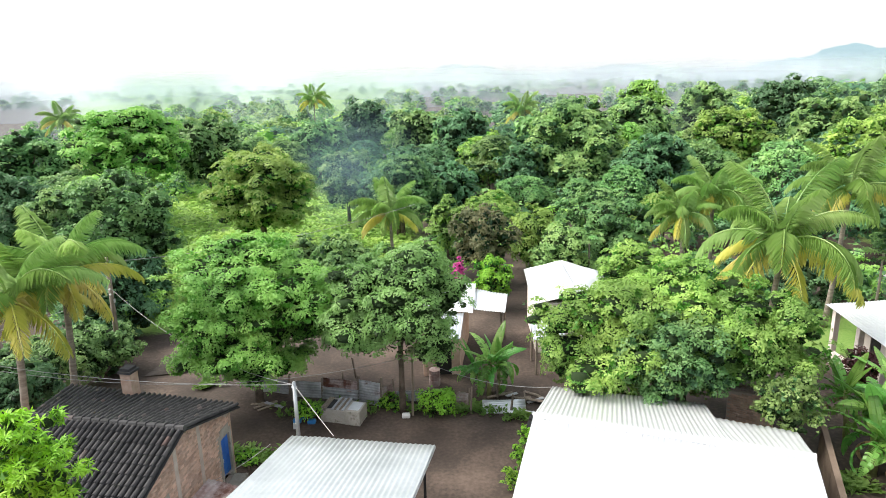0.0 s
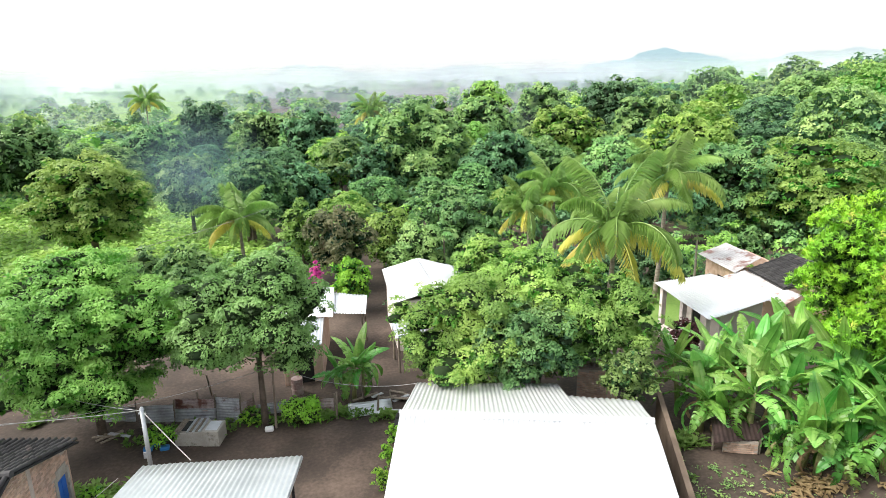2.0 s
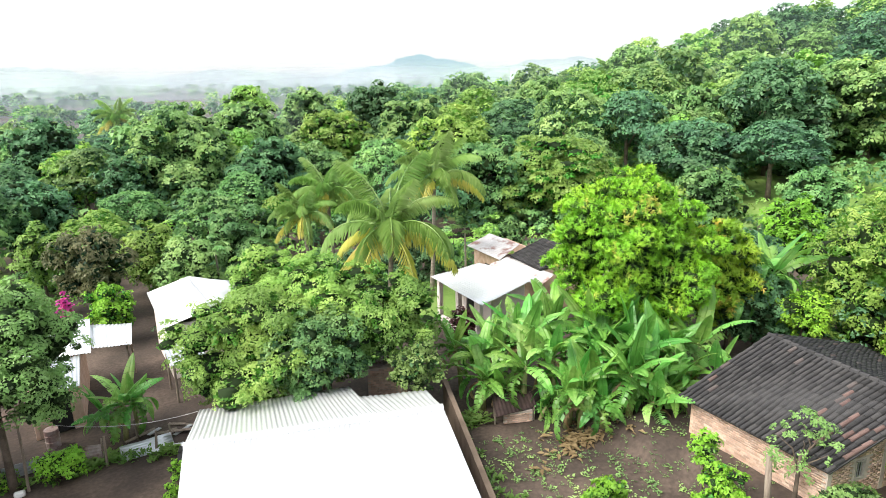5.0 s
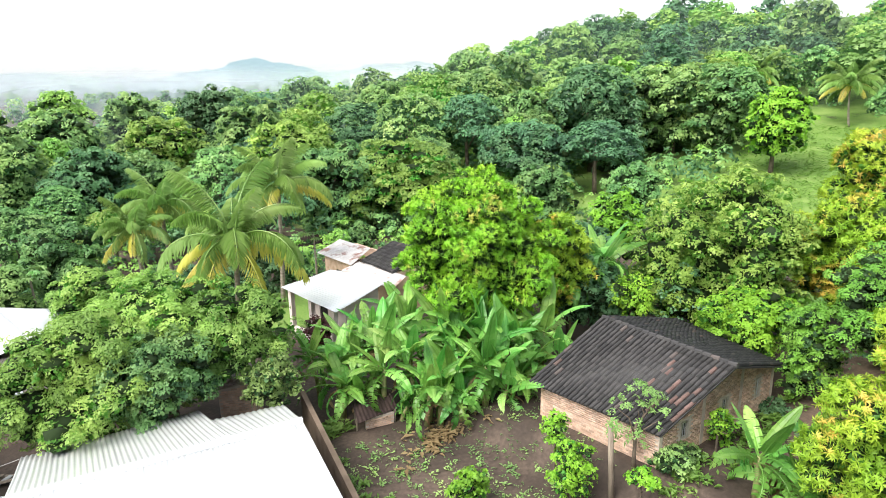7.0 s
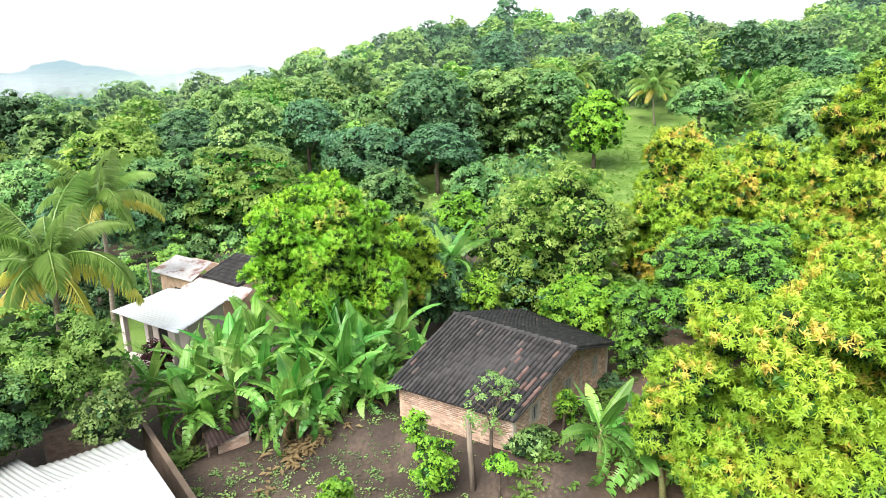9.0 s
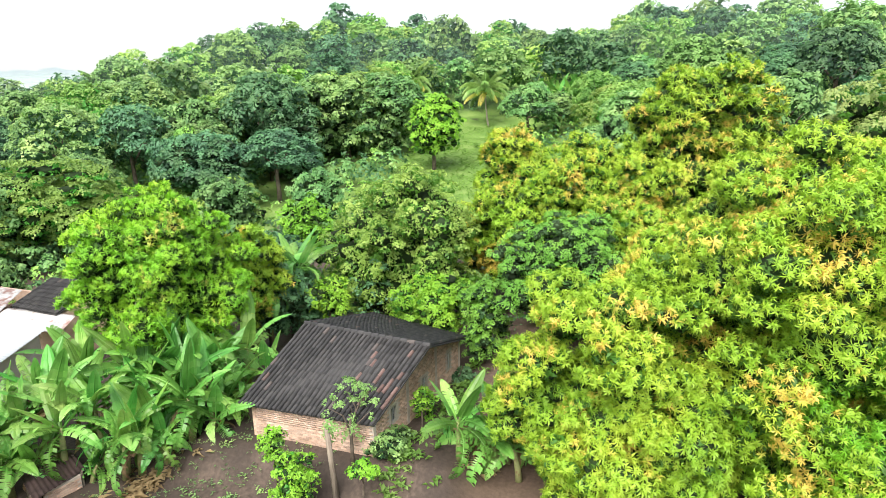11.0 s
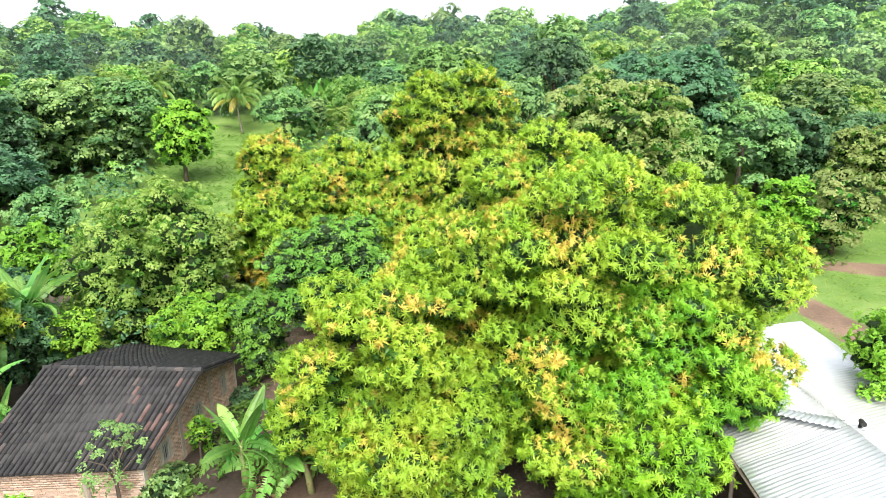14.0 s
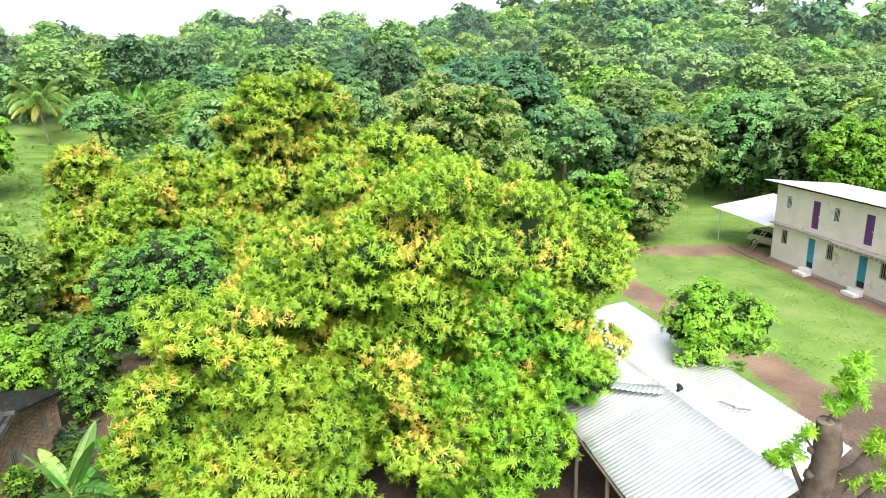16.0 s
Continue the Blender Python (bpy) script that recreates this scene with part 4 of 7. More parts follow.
def brick_wall(parent, origin, along, up_to, seed, thick=0.18, single=300, holes=(), length=None, label="", outward=None):
    """A brick wall from origin along a direction; up_to(s) gives its height at s metres. Bricks stand proud of the mortar on the outward face."""
    rng = np.random.default_rng(seed)
    o, a = Vector(origin), Vector(along).normalized()
    n = Vector(outward).normalized()
    cells = max(6, int(length / 0.5))
    pts = [o + a * (length * i / cells) + Vector((0, 0, up_to(length * i / cells))) for i in range(cells + 1)]
    s = Shape()
    edges = sorted({0.0, length, *[h[0] for h in holes], *[h[1] for h in holes], *[length * i / cells for i in range(cells + 1)]})
    for s0, s1 in zip(edges, edges[1:]):
        if s1 - s0 < 1e-4:
            continue
        mid = (s0 + s1) / 2
        spans, low = [], 0.0
        for h in sorted((h for h in holes if h[0] - 1e-4 <= mid <= h[1] + 1e-4), key=lambda h: h[2]):
            spans.append((low, low, h[2], h[2]))
            low = h[3]
        spans.append((low, low, up_to(s0), up_to(s1)))
        for b0, b1, t0, t1 in spans:
            if max(t0 - b0, t1 - b1) < 0.02:
                continue
            s.prism([o + a * s0 + Vector((0, 0, b0)), o + a * s1 + Vector((0, 0, b1)), o + a * s1 + Vector((0, 0, max(t1, b1 + 0.001))), o + a * s0 + Vector((0, 0, max(t0, b0 + 0.001)))], -n * thick)
    wall = part("wall", s.welded(), MORTAR, parent, label)
    bl, bh, made = 0.27, 0.095, 0
    unit_brick = Shape().box((0.006, -0.004, 0.008), (bl - 0.008, 0.014, bh - 0.012)).mesh("brick", BRICK)
    base = np.array([tuple(v.co) for v in unit_brick.vertices])
    polys = np.array([tuple(p.vertices) for p in unit_brick.polygons])
    bv, bf = [], []
    frame_m = Matrix((a, n, Vector((0, 0, 1)))).transposed().to_4x4()
    top = max(up_to(length * i / 40) for i in range(41))
    for j in range(int(top / bh)):
        for i in range(-1, int(length / bl) + 1):
            s0, z0 = i * bl + (j % 2) * bl / 2, j * bh
            if s0 < 0 or s0 + bl > length or z0 + bh > min(up_to(s0), up_to(s0 + bl)) - 0.02:
                continue
            if any(h[0] - 0.06 < s0 + bl and s0 < h[1] + 0.06 and h[2] - 0.06 < z0 + bh and z0 < h[3] + 0.1 for h in holes):
                continue
            m = Matrix.Translation(o + a * s0 + Vector((0, 0, z0)) + n * rng.uniform(-0.003, 0.008)) @ frame_m
            if made < single and rng.random() < 0.9:
                ob = new("brick", unit_brick)
                ob.parent, ob.matrix_local = wall, m
                made += 1
            else:
                mm = np.array(m)
                bv.append(base @ mm[:3, :3].T + mm[:3, 3])
                bf.append(polys + 8 * len(bf))
    if bv:
        tagged(part("brickwork", mesh_from("brickwork", np.concatenate(bv), np.concatenate(bf), BRICK), None, wall), kind="stuff")
    return wall


def window_in(parent, m, w, h, bars=3, frame_mat=None, pane=DARK, depth=0.1, bar_mat=None):
    """A window in a wall: m has x along the wall, y outward, z up, at its lower left corner."""
    f = Shape()
    t = 0.07
    f.box((0, -depth, 0), (t, 0.02, h), m).box((w - t, -depth, 0), (w, 0.02, h), m)
    f.box((t, -depth, 0), (w - t, 0.02, t), m).box((t, -depth, h - t), (w - t, 0.02, h), m)
    ob = part("window", f, frame_mat or CONCRETE, parent)
    part("pane", Shape().box((t, -depth + 0.01, t), (w - t, -depth + 0.03, h - t), m), pane, ob)
    for i in range(bars):
        x = t + (w - 2 * t) * (i + 1) / (bars + 1)
        part("bar", Shape().box((x - 0.012, -0.03, t), (x + 0.012, -0.006, h - t), m), bar_mat or STEEL, ob)
    return ob


def ridge_caps(parent, a, b, material=None):
    a, b = Vector(a), Vector(b)
    n = max(3, int((b - a).length / 0.35))
    for i in range(n):
        p, q = lerp(a, b, i / n), lerp(a, b, (i + 1.12) / n)
        part("ridge_cap", Shape().tube([p + Vector((0, 0, 0.02)), q + Vector((0, 0, 0.045))], [0.1, 0.115], 8), material or TILE, parent)


# tiled brick house by the earth road: ridge, eaves and walls
def tiled_house():
    z_e, z_r = 2.55, 4.8
    house = thing("tiled_house", "brick house with a dark weathered clay tile roof", "house", pose(0, 0, 0))
    ra, rb = Vector((25.1, 12.95, z_r)), Vector((23.62, 6.57, z_r))
    ea, eb = Vector((21.3, 14.4, z_e)), Vector((20.75, 8.15, z_e))
    fa, fb = Vector((31.6, 12.1, 2.9)), Vector((29.2, 6.2, 2.9))
    tiled_slope(house, ra, rb, eb, ea, 3, label="dark clay tiles with reddish patches", red=0.3)
    tiled_slope(house, ra, rb, fb, fa, 4, single=0, label="dark clay tiles on the rear slope")
    ridge_caps(house, ra, rb)
    inset = 0.35
    w1, w2 = lerp(ea, ra, 0.09), lerp(eb, rb, 0.09)
    w1 = lerp(w1, w2, 0.05)
    w2 = lerp(w2, w1, 0.05)
    f1, f2 = lerp(fa, ra, 0.06), lerp(fb, rb, 0.06)
    f1, f2 = lerp(f1, f2, 0.05), lerp(f2, f1, 0.05)
    base = 0.2
    d = (w2 - w1)
    L = Vector((d.x, d.y, 0)).length
    brick_wall(house, (w1.x, w1.y, base), (d.x, d.y, 0), lambda s: w1.z - base + (w2.z - w1.z) * s / L - 0.02, 21, length=L, outward=(d.y, -d.x, 0) if (d.y * -1 + 0) > 0 else (-abs(d.y), d.x * (1 if d.y < 0 else -1), 0), label="pale brick front wall")
    # gable towards the road
    g = f2 - w2
    GL = Vector((g.x, g.y, 0)).length
    gd = Vector((g.x, g.y, 0)).normalized()
    rs = (Vector((rb.x, rb.y, 0)) - Vector((w2.x, w2.y, 0))).dot(gd)
    def gable(s):
        z = w2.z + (rb.z - w2.z) * s / rs if s < rs else rb.z + (f2.z - rb.z) * (s - rs) / (GL - rs)
        return z - base - 0.04
    holes = ((1.35, 1.85, 1.5, 2.25), (4.1, 4.6, 1.6, 2.35), (6.7, 7.05, 1.6, 2.5))
    out = Vector((gd.y, -gd.x, 0))
    brick_wall(house, (w2.x, w2.y, base), gd, gable, 22, length=GL, holes=holes, outward=out, label="brick gable wall with small barred windows")
    for s0, s1, z0, z1 in holes:
        m = Matrix((gd, out, Vector((0, 0, 1)))).transposed().to_4x4()
        m.translation = Vector((w2.x, w2.y, base + z0)) + gd * s0
        window_in(house, m, s1 - s0, z1 - z0, 2, CONCRETE)
    # plastered columns on the walls
    for s in (0.0, 2.7, 5.4, GL - 0.2):
        m = Matrix((gd, out, Vector((0, 0, 1)))).transposed().to_4x4()
        m.translation = Vector((w2.x, w2.y, base)) + gd * s
        part("column", Shape().box((0, -0.02, 0), (0.2, 0.03, gable(s + 0.1) - 0.06), m), MORTAR, house)
    # rear and far walls, plain
    for p, q in ((w1, f1), (f1, f2)):
        dd = Vector((q.x - p.x, q.y - p.y, 0))
        nn = Vector((-dd.y, dd.x, 0)).normalized()
        sh = Shape()
        top = [Vector((p.x, p.y, p.z - 0.1)), Vector((q.x, q.y, q.z - 0.1))]
        if (p - w1).length < 0.1:
            top = [Vector((p.x, p.y, p.z - 0.1)), Vector((ra.x, ra.y - 0.3, ra.z - 0.15)), Vector((q.x, q.y, q.z - 0.1))]
        sh.prism([Vector((p.x, p.y, base)), Vector((q.x, q.y, base))] + top[::-1], nn * -0.15)
        part("wall", sh, BRICK, house)
    return house


tiled_house()


def old_house():
    """House at the yard's edge with a tile roof, brick gable and blue door."""
    house = thing("old_tiled_house", "old brick house with grey clay tile roof and blue door", "house", pose(0, 0, 0))
    ra, rb = Vector((-14.9, 20.42, 4.3)), Vector((-8.94, 19.25, 4.3))
    fa, fb = Vector((-16.6, 25.5, 2.9)), Vector((-8.44, 23.41, 2.9))
    na, nb = Vector((-15.6, 16.0, 2.7)), Vector((-9.6, 14.9, 2.7))
    tiled_slope(house, ra, rb, fb, fa, 5, single=200, label="weathered grey clay tiles")
    tiled_slope(house, ra, rb, nb, na, 6, single=300, label="weathered grey clay tiles")
    ridge_caps(house, ra, rb)
    # gable wall facing the yard, with the blue door near the far corner
    p, q = Vector((-9.75, 15.3, 0)), Vector((-8.75, 23.0, 0))
    d = (q - p)
    GL = d.length
    d = d / GL
    out = Vector((d.y, -d.x, 0))
    rs = (Vector((rb.x, rb.y, 0)) - p).dot(d)
    def gable(s):
        return (2.72 + (4.3 - 2.72) * s / rs if s < rs else 4.3 + (2.95 - 4.3) * (s - rs) / (GL - rs)) - 0.06
    hole = (GL - 1.05, GL - 0.25, 0.15, 2.2)
    brick_wall(house, p, d, gable, 31, length=GL, holes=(hole,), outward=out, label="red brick gable wall")
    m = Matrix((d, out, Vector((0, 0, 1)))).transposed().to_4x4()
    m.translation = p + d * hole[0] + Vector((0, 0, hole[2]))
    door = part("door", Shape().box((0.05, -0.1, 0.3), (0.74, -0.05, 2.0), m).box((0.1, -0.05, 0.4), (0.36, -0.035, 1.1), m).box((0.43, -0.05, 0.4), (0.7, -0.035, 1.1), m)
                .box((0.1, -0.05, 1.2), (0.36, -0.035, 1.9), m).box((0.43, -0.05, 1.2), (0.7, -0.035, 1.9), m), BLUE, house, "blue painted panelled door")
    part("handle", Shape().box((0.1, -0.035, 1.0), (0.14, 0.02, 1.14), m), STEEL, door)
    part("door_frame", Shape().box((-0.12, -0.1, -0.15), (0.05, 0.035, 2.15), m).box((0.76, -0.1, -0.15), (0.9, 0.035, 2.15), m).box((0.05, -0.1, 2.0), (0.76, 0.035, 2.4), m), CONCRETE, house, "pale plaster door surround")
    part("step", Shape().box((-0.1, 0.02, -0.15), (0.9, 0.6, 0.02), m, 0.02), CONCRETE, house)
    for s in (3.6, 5.2):
        m2 = Matrix((d, out, Vector((0, 0, 1)))).transposed().to_4x4()
        m2.translation = p + d * s
        part("column", Shape().box((0, -0.02, 0), (0.2, 0.03, gable(s) - 0.05), m2), MORTAR, house)
    m3 = Matrix((d, out, Vector((0, 0, 1)))).transposed().to_4x4()
    m3.translation = p + d * 2.2 + Vector((0, 0, 1.9))
    part("vent_block", Shape().box((0, -0.02, 0), (0.9, 0.035, 0.55), m3), CONCRETE, house, "pierced grey vent block")
    s = Shape()
    s.prism([(-8.75, 23.0, 0), (-16.2, 25.0, 0), (-16.2, 25.0, 2.9), (-8.75, 23.0, 2.85)], (-0.02, -0.18, 0))
    part("wall", s, BRICK, house)
    part("wall", Shape().prism([(-15.3, 16.3, 0), (-16.2, 25.0, 0), (-16.2, 25.0, 2.8), (-15.0, 20.4, 4.15), (-15.3, 16.3, 2.7)], (0.18, 0, 0)), BRICK, house)
    part("wall", Shape().prism([(-9.75, 15.3, 0), (-15.3, 16.3, 0), (-15.3, 16.3, 2.7), (-9.75, 15.3, 2.7)], (0.02, 0.18, 0)), BRICK, house)
    # chimney behind the ridge
    mch = pose(-13.25, 24.3, 2.6, 0, 0, -12)
    ch = part("chimney", Shape().box((-0.24, -0.24, 0), (0.24, 0.24, 1.5), mch), BRICK, house, "brick chimney with soot-stained cap")
    part("cap", Shape().box((-0.3, -0.3, 1.5), (0.3, 0.3, 1.6), mch).box((-0.22, -0.22, 1.6), (0.22, 0.22, 1.72), mch), TILE, ch)
    return house


old_house()


def white_roof_house():
    """The large low house below the camera, under bright zinc."""
    house = thing("white_roof_house", "low house under a large bright zinc corrugated roof", "house", pose(0, 0, 0))
    l_far, n1, n2, r_far = Vector((4.5, 24.3, 3.0)), Vector((10.15, 22.55, 3.0)), Vector((9.85, 21.5, 3.05)), Vector((12.6, 20.3, 3.0))
    rl, rr = Vector((3.2, 21.0, 3.5)), Vector((11.88, 17.95, 3.5))
    nl, nr = Vector((0.35, 11.2, 2.85)), Vector((8.6, 9.3, 2.85))
    mid = lerp(rl, rr, 0.74)
    tin_sheet("roof_sheet", (rl, mid, n1, l_far), TIN_WHITE, house, "far slope of the zinc roof", seed=3)
    tin_sheet("roof_sheet", (mid, rr, r_far, n2), TIN_WHITE, house, "far slope of the zinc roof", seed=4)
    tin_sheet("roof_sheet", (rl, rr, nr, nl), TIN_WHITE, house, "near slope of the zinc roof", seed=5, rows=10)
    cap = Shape()
    cap.tube([rl + Vector((0, 0, 0.02)), rr + Vector((0, 0, 0.02))], 0.14, 12)
    part("ridge_cap", cap, TIN_WHITE, house)
    w = [Vector((4.5, 23.4, 0)), Vector((9.6, 21.9, 0)), Vector((9.4, 21.0, 0)), Vector((12.0, 20.0, 0)), Vector((8.5, 9.9, 0)), Vector((0.9, 11.7, 0))]
    for i, p in enumerate(w):
        q = w[(i + 1) % len(w)]
        n = Vector((-(q - p).y, (q - p).x, 0)).normalized() * -0.16
        part("wall", Shape().prism([p, q, q + Vector((0, 0, 2.85)), p + Vector((0, 0, 2.85))], n), BLOCK, house)
    return house


white_roof_house()


def open_shed():
    """Corrugated roof on steel posts over the yard."""
    shed = thing("open_shed", "open shed with a corrugated zinc roof on posts", "shed", pose(0, 0, 0))
    a, b, c, d = Vector((-5.96, 21.7, 2.5)), Vector((-0.46, 20.81, 2.5)), Vector((-1.35, 16.2, 2.9)), Vector((-7.4, 16.4, 2.9))
    tin_sheet("roof_sheet", (a, b, c, d), SHED_TIN, shed, seed=8)
    for p in (lerp(a, c, 0.06), lerp(b, d, 0.06), lerp(c, a, 0.06), lerp(d, b, 0.06)):
        part("post", Shape().box((p.x - 0.05, p.y - 0.05, 0), (p.x + 0.05, p.y + 0.05, p.z - 0.04)), STEEL if p.x < -3 else DARK, shed)
    for p, q in ((a, b), (d, c), (a, d), (b, c)):
        part("beam", Shape().tube([p - Vector((0, 0, 0.07)), q - Vector((0, 0, 0.07))], 0.04, 6), STEEL, shed)
    return shed


open_shed()


def rusty_awning():
    aw = thing("rusty_awning", "small rusty corrugated awning beside the brick gable", "awning", pose(0, 0, 0))
    tin_sheet("roof_sheet", ((-8.6, 19.9, 1.9), (-7.2, 19.6, 1.75), (-7.5, 17.6, 1.75), (-9.0, 17.9, 1.9)), TIN_RUST, aw, seed=9)
    for x, y in ((-7.35, 19.4), (-7.6, 17.8), (-8.7, 19.7), (-9.0, 18.1)):
        part("post", Shape().tube([(x, y, 0), (x, y, 1.78)], 0.04, 6), WOOD, aw)
    return aw


rusty_awning()


def simple_house(name, label, roof, wall_mat, roof_mat, z_wall, seed, pitch=0.18, inset=0.5, door_side=None, group=""):
    """A small house: corrugated slopes given as corner lists, walls set in under them, a door and windows on one side."""
    h = thing(name, label, "house", pose(0, 0, 0), group)
    for i, corners in enumerate(roof):
        tin_sheet("roof_sheet", corners, roof_mat[i % len(roof_mat)], h, seed=seed + i, pitch=pitch)
    return h


def walls_under(h, ring, z, mat, doors=()):
    """Walls round a ring of corners; doors are (side, distance along it, width, height, material)."""
    for i, p in enumerate(ring):
        q = ring[(i + 1) % len(ring)]
        p, q = Vector((*p, 0)), Vector((*q, 0))
        d = q - p
        L = d.length
        d = d / L
        out = Vector((d.y, -d.x, 0))
        cuts = sorted((s, s + w, hh) for k, s, w, hh, mt in doors if k == i)
        sh = Shape()
        last = 0.0
        for s0, s1, hh in cuts:
            sh.prism([p + d * last, p + d * s0, p + d * s0 + Vector((0, 0, z)), p + d * last + Vector((0, 0, z))], -out * 0.15)
            sh.prism([p + d * s0 + Vector((0, 0, hh)), p + d * s1 + Vector((0, 0, hh)), p + d * s1 + Vector((0, 0, z)), p + d * s0 + Vector((0, 0, z))], -out * 0.15)
            last = s1
        sh.prism([p + d * last, q, q + Vector((0, 0, z)), p + d * last + Vector((0, 0, z))], -out * 0.15)
        part("wall", sh, mat, h)
        for k, s, w, hh, mt in doors:
            if k == i:
                m = Matrix((d, out, Vector((0, 0, 1)))).transposed().to_4x4()
                m.translation = p + d * s
                part("door", Shape().box((0.02, -0.1, 0.02), (w - 0.02, -0.05, hh - 0.02), m), mt, h)


# house with the steep white roof behind the trees
h = simple_house("gabled_house", "small block house with a bright white gabled tin roof", [
    ((5.3, 40.0, 3.4), (5.0, 34.0, 3.1), (7.6, 33.6, 3.9), (7.6, 39.2, 4.2)),
    ((7.6, 39.2, 4.2), (7.6, 33.6, 3.9), (10.2, 33.3, 3.1), (10.1, 39.2, 3.4))], BLOCK, (TIN_WHITE,), 3, 41)
walls_under(h, ((5.3, 34.4), (9.9, 33.8), (9.9, 38.9), (5.5, 39.6)), 3.1, BLOCK, ((0, 0.8, 0.9, 2.05, DARK),))
h = simple_house("lean_to", "lean-to with patched white tin roof", [((4.75, 33.6, 2.6), (6.6, 33.5, 2.6), (6.4, 31.2, 2.15), (4.7, 31.25, 2.15))], BLOCK, (TIN,), 2, 43)
for x, y in ((4.9, 31.5), (6.2, 31.5), (4.9, 33.3), (6.2, 33.3)):
    part("post", Shape().tube([(x, y, 0), (x, y, 2.15)], 0.06, 6), WOOD, h)
# house under the trees across the yard
h = simple_house("yard_house", "brick yard house with patched zinc roofs under trees", [
    ((-1.4, 38.6, 3.3), (2.0, 37.6, 3.3), (1.6, 33.8, 2.8), (-1.2, 34.2, 2.8)),
    ((-1.2, 34.1, 2.75), (1.1, 33.9, 2.75), (0.8, 31.0, 2.4), (-1.1, 30.8, 2.4)),
    ((1.9, 37.4, 3.0), (3.9, 36.8, 2.85), (3.5, 34.4, 2.55), (1.7, 34.6, 2.7))], BLOCK, (TIN_WHITE, TIN, TIN_WHITE), 2.6, 44)
walls_under(h, ((-1.2, 31.6), (0.8, 31.8), (1.5, 37.2), (-1.2, 37.9)), 2.4, BRICK, ((0, 0.7, 0.85, 2.0, DARK),))
for x, y in ((3.3, 34.7), (3.7, 36.6)):
    part("post", Shape().tube([(x, y, 0), (x, y, 2.6)], 0.06, 6), WOOD, h)

# white-roofed porch house beyond the bananas
h = simple_house("porch_house", "low grey block house with white tin porch roof", [
    ((20.95, 32.8, 3.2), (25.1, 33.1, 3.3), (26.2, 28.3, 3.3), (20.6, 26.95, 3.0))], BLOCK, (TIN_WHITE,), 3, 51)
walls_under(h, ((22.3, 28.2), (25.4, 28.7), (24.6, 32.3), (22.6, 32.2)), 3.0, BLOCK, ((3, 1.2, 0.9, 2.0, DARK),))
for x, y in ((21.3, 32.2), (21.0, 27.6), (21.2, 30.0)):
    part("column", Shape().box((x - 0.14, y - 0.14, 0), (x + 0.14, y + 0.14, 3.02)), BLOCK, h)
part("low_wall", Shape().box((21.1, 27.7, 0), (21.28, 31.9, 0.8)), BLOCK, h)

# cluster of rusty roofs behind it
h = simple_house("rusty_roof_house", "brick house with rust-streaked white tin roof", [
    ((27.9, 38.3, 3.0), (30.2, 38.4, 3.6), (29.8, 34.3, 3.6), (27.3, 33.6, 3.0))], BRICK, (PATCHED_TIN,), 3, 54)
walls_under(h, ((28.0, 34.3), (31.5, 34.6), (32.0, 38.6), (28.4, 38.0)), 2.9, BRICK, ((3, 1.5, 0.9, 2.0, DARK),))
h = thing("dark_tile_house", "house with a dark clay tile roof and rusty verandah", "house", pose(0, 0, 0))
tiled_slope(h, (31.4, 33.6, 3.9), (31.0, 29.5, 3.9), (27.7, 29.8, 3.1), (28.3, 33.6, 3.1), 12, single=0)
tin_sheet("roof_sheet", ((28.2, 33.7, 3.05), (27.9, 28.6, 3.05), (26.3, 28.3, 2.6), (26.6, 33.8, 2.75)), PATCHED_TIN, h, "rust-streaked tin", seed=55)
walls_under(h, ((28.0, 29.8), (31.4, 29.6), (31.7, 33.4), (28.4, 33.4)), 3.0, BRICK)
part("roof", Shape().prism([(31.0, 29.5, 3.9), (31.4, 33.6, 3.9), (34.0, 33.2, 3.1), (33.6, 29.3, 3.1)], (0, 0, -0.08)), TILE, h)

# small hidden house with a plastered end
h = thing("hidden_house", "small plastered house half hidden by trees", "house", pose(0, 0, 0))
tin_sheet("roof_sheet", ((29.3, 25.6, 2.9), (30.6, 24.4, 2.9), (32.0, 26.2, 3.2), (30.8, 27.4, 3.2)), TIN_RUST, h, seed=57)
walls_under(h, ((29.5, 25.5), (30.5, 24.6), (31.8, 26.2), (30.8, 27.1)), 2.8, BLOCK)

# brick outhouse behind the zinc roof, and the poultry coop in the garden
h = thing("brick_outhouse", "small brick outhouse with a sloping rusty roof", "shed", pose(0, 0, 0))
brick_wall(h, (12.15, 24.75, 0), (1.25, -0.95, 0), lambda s: 2.35 + 0.15 * s, 61, length=1.6, outward=(-0.95, -1.25, 0), single=160)
part("wall", Shape().prism([(13.4, 23.8, 0), (14.6, 25.3, 0), (14.6, 25.3, 2.5), (13.4, 23.8, 2.55)], (-0.12, 0.09, 0)), BRICK, h)
part("wall", Shape().prism([(12.15, 24.75, 0), (13.35, 26.3, 0), (13.35, 26.3, 2.3), (12.15, 24.75, 2.3)], (0.12, -0.09, 0)), BRICK, h)
tin_sheet("roof_sheet", ((12.1, 24.85, 2.42), (13.5, 23.85, 2.65), (14.8, 25.4, 2.6), (13.4, 26.5, 2.4)), TIN_RUST, h, seed=62)

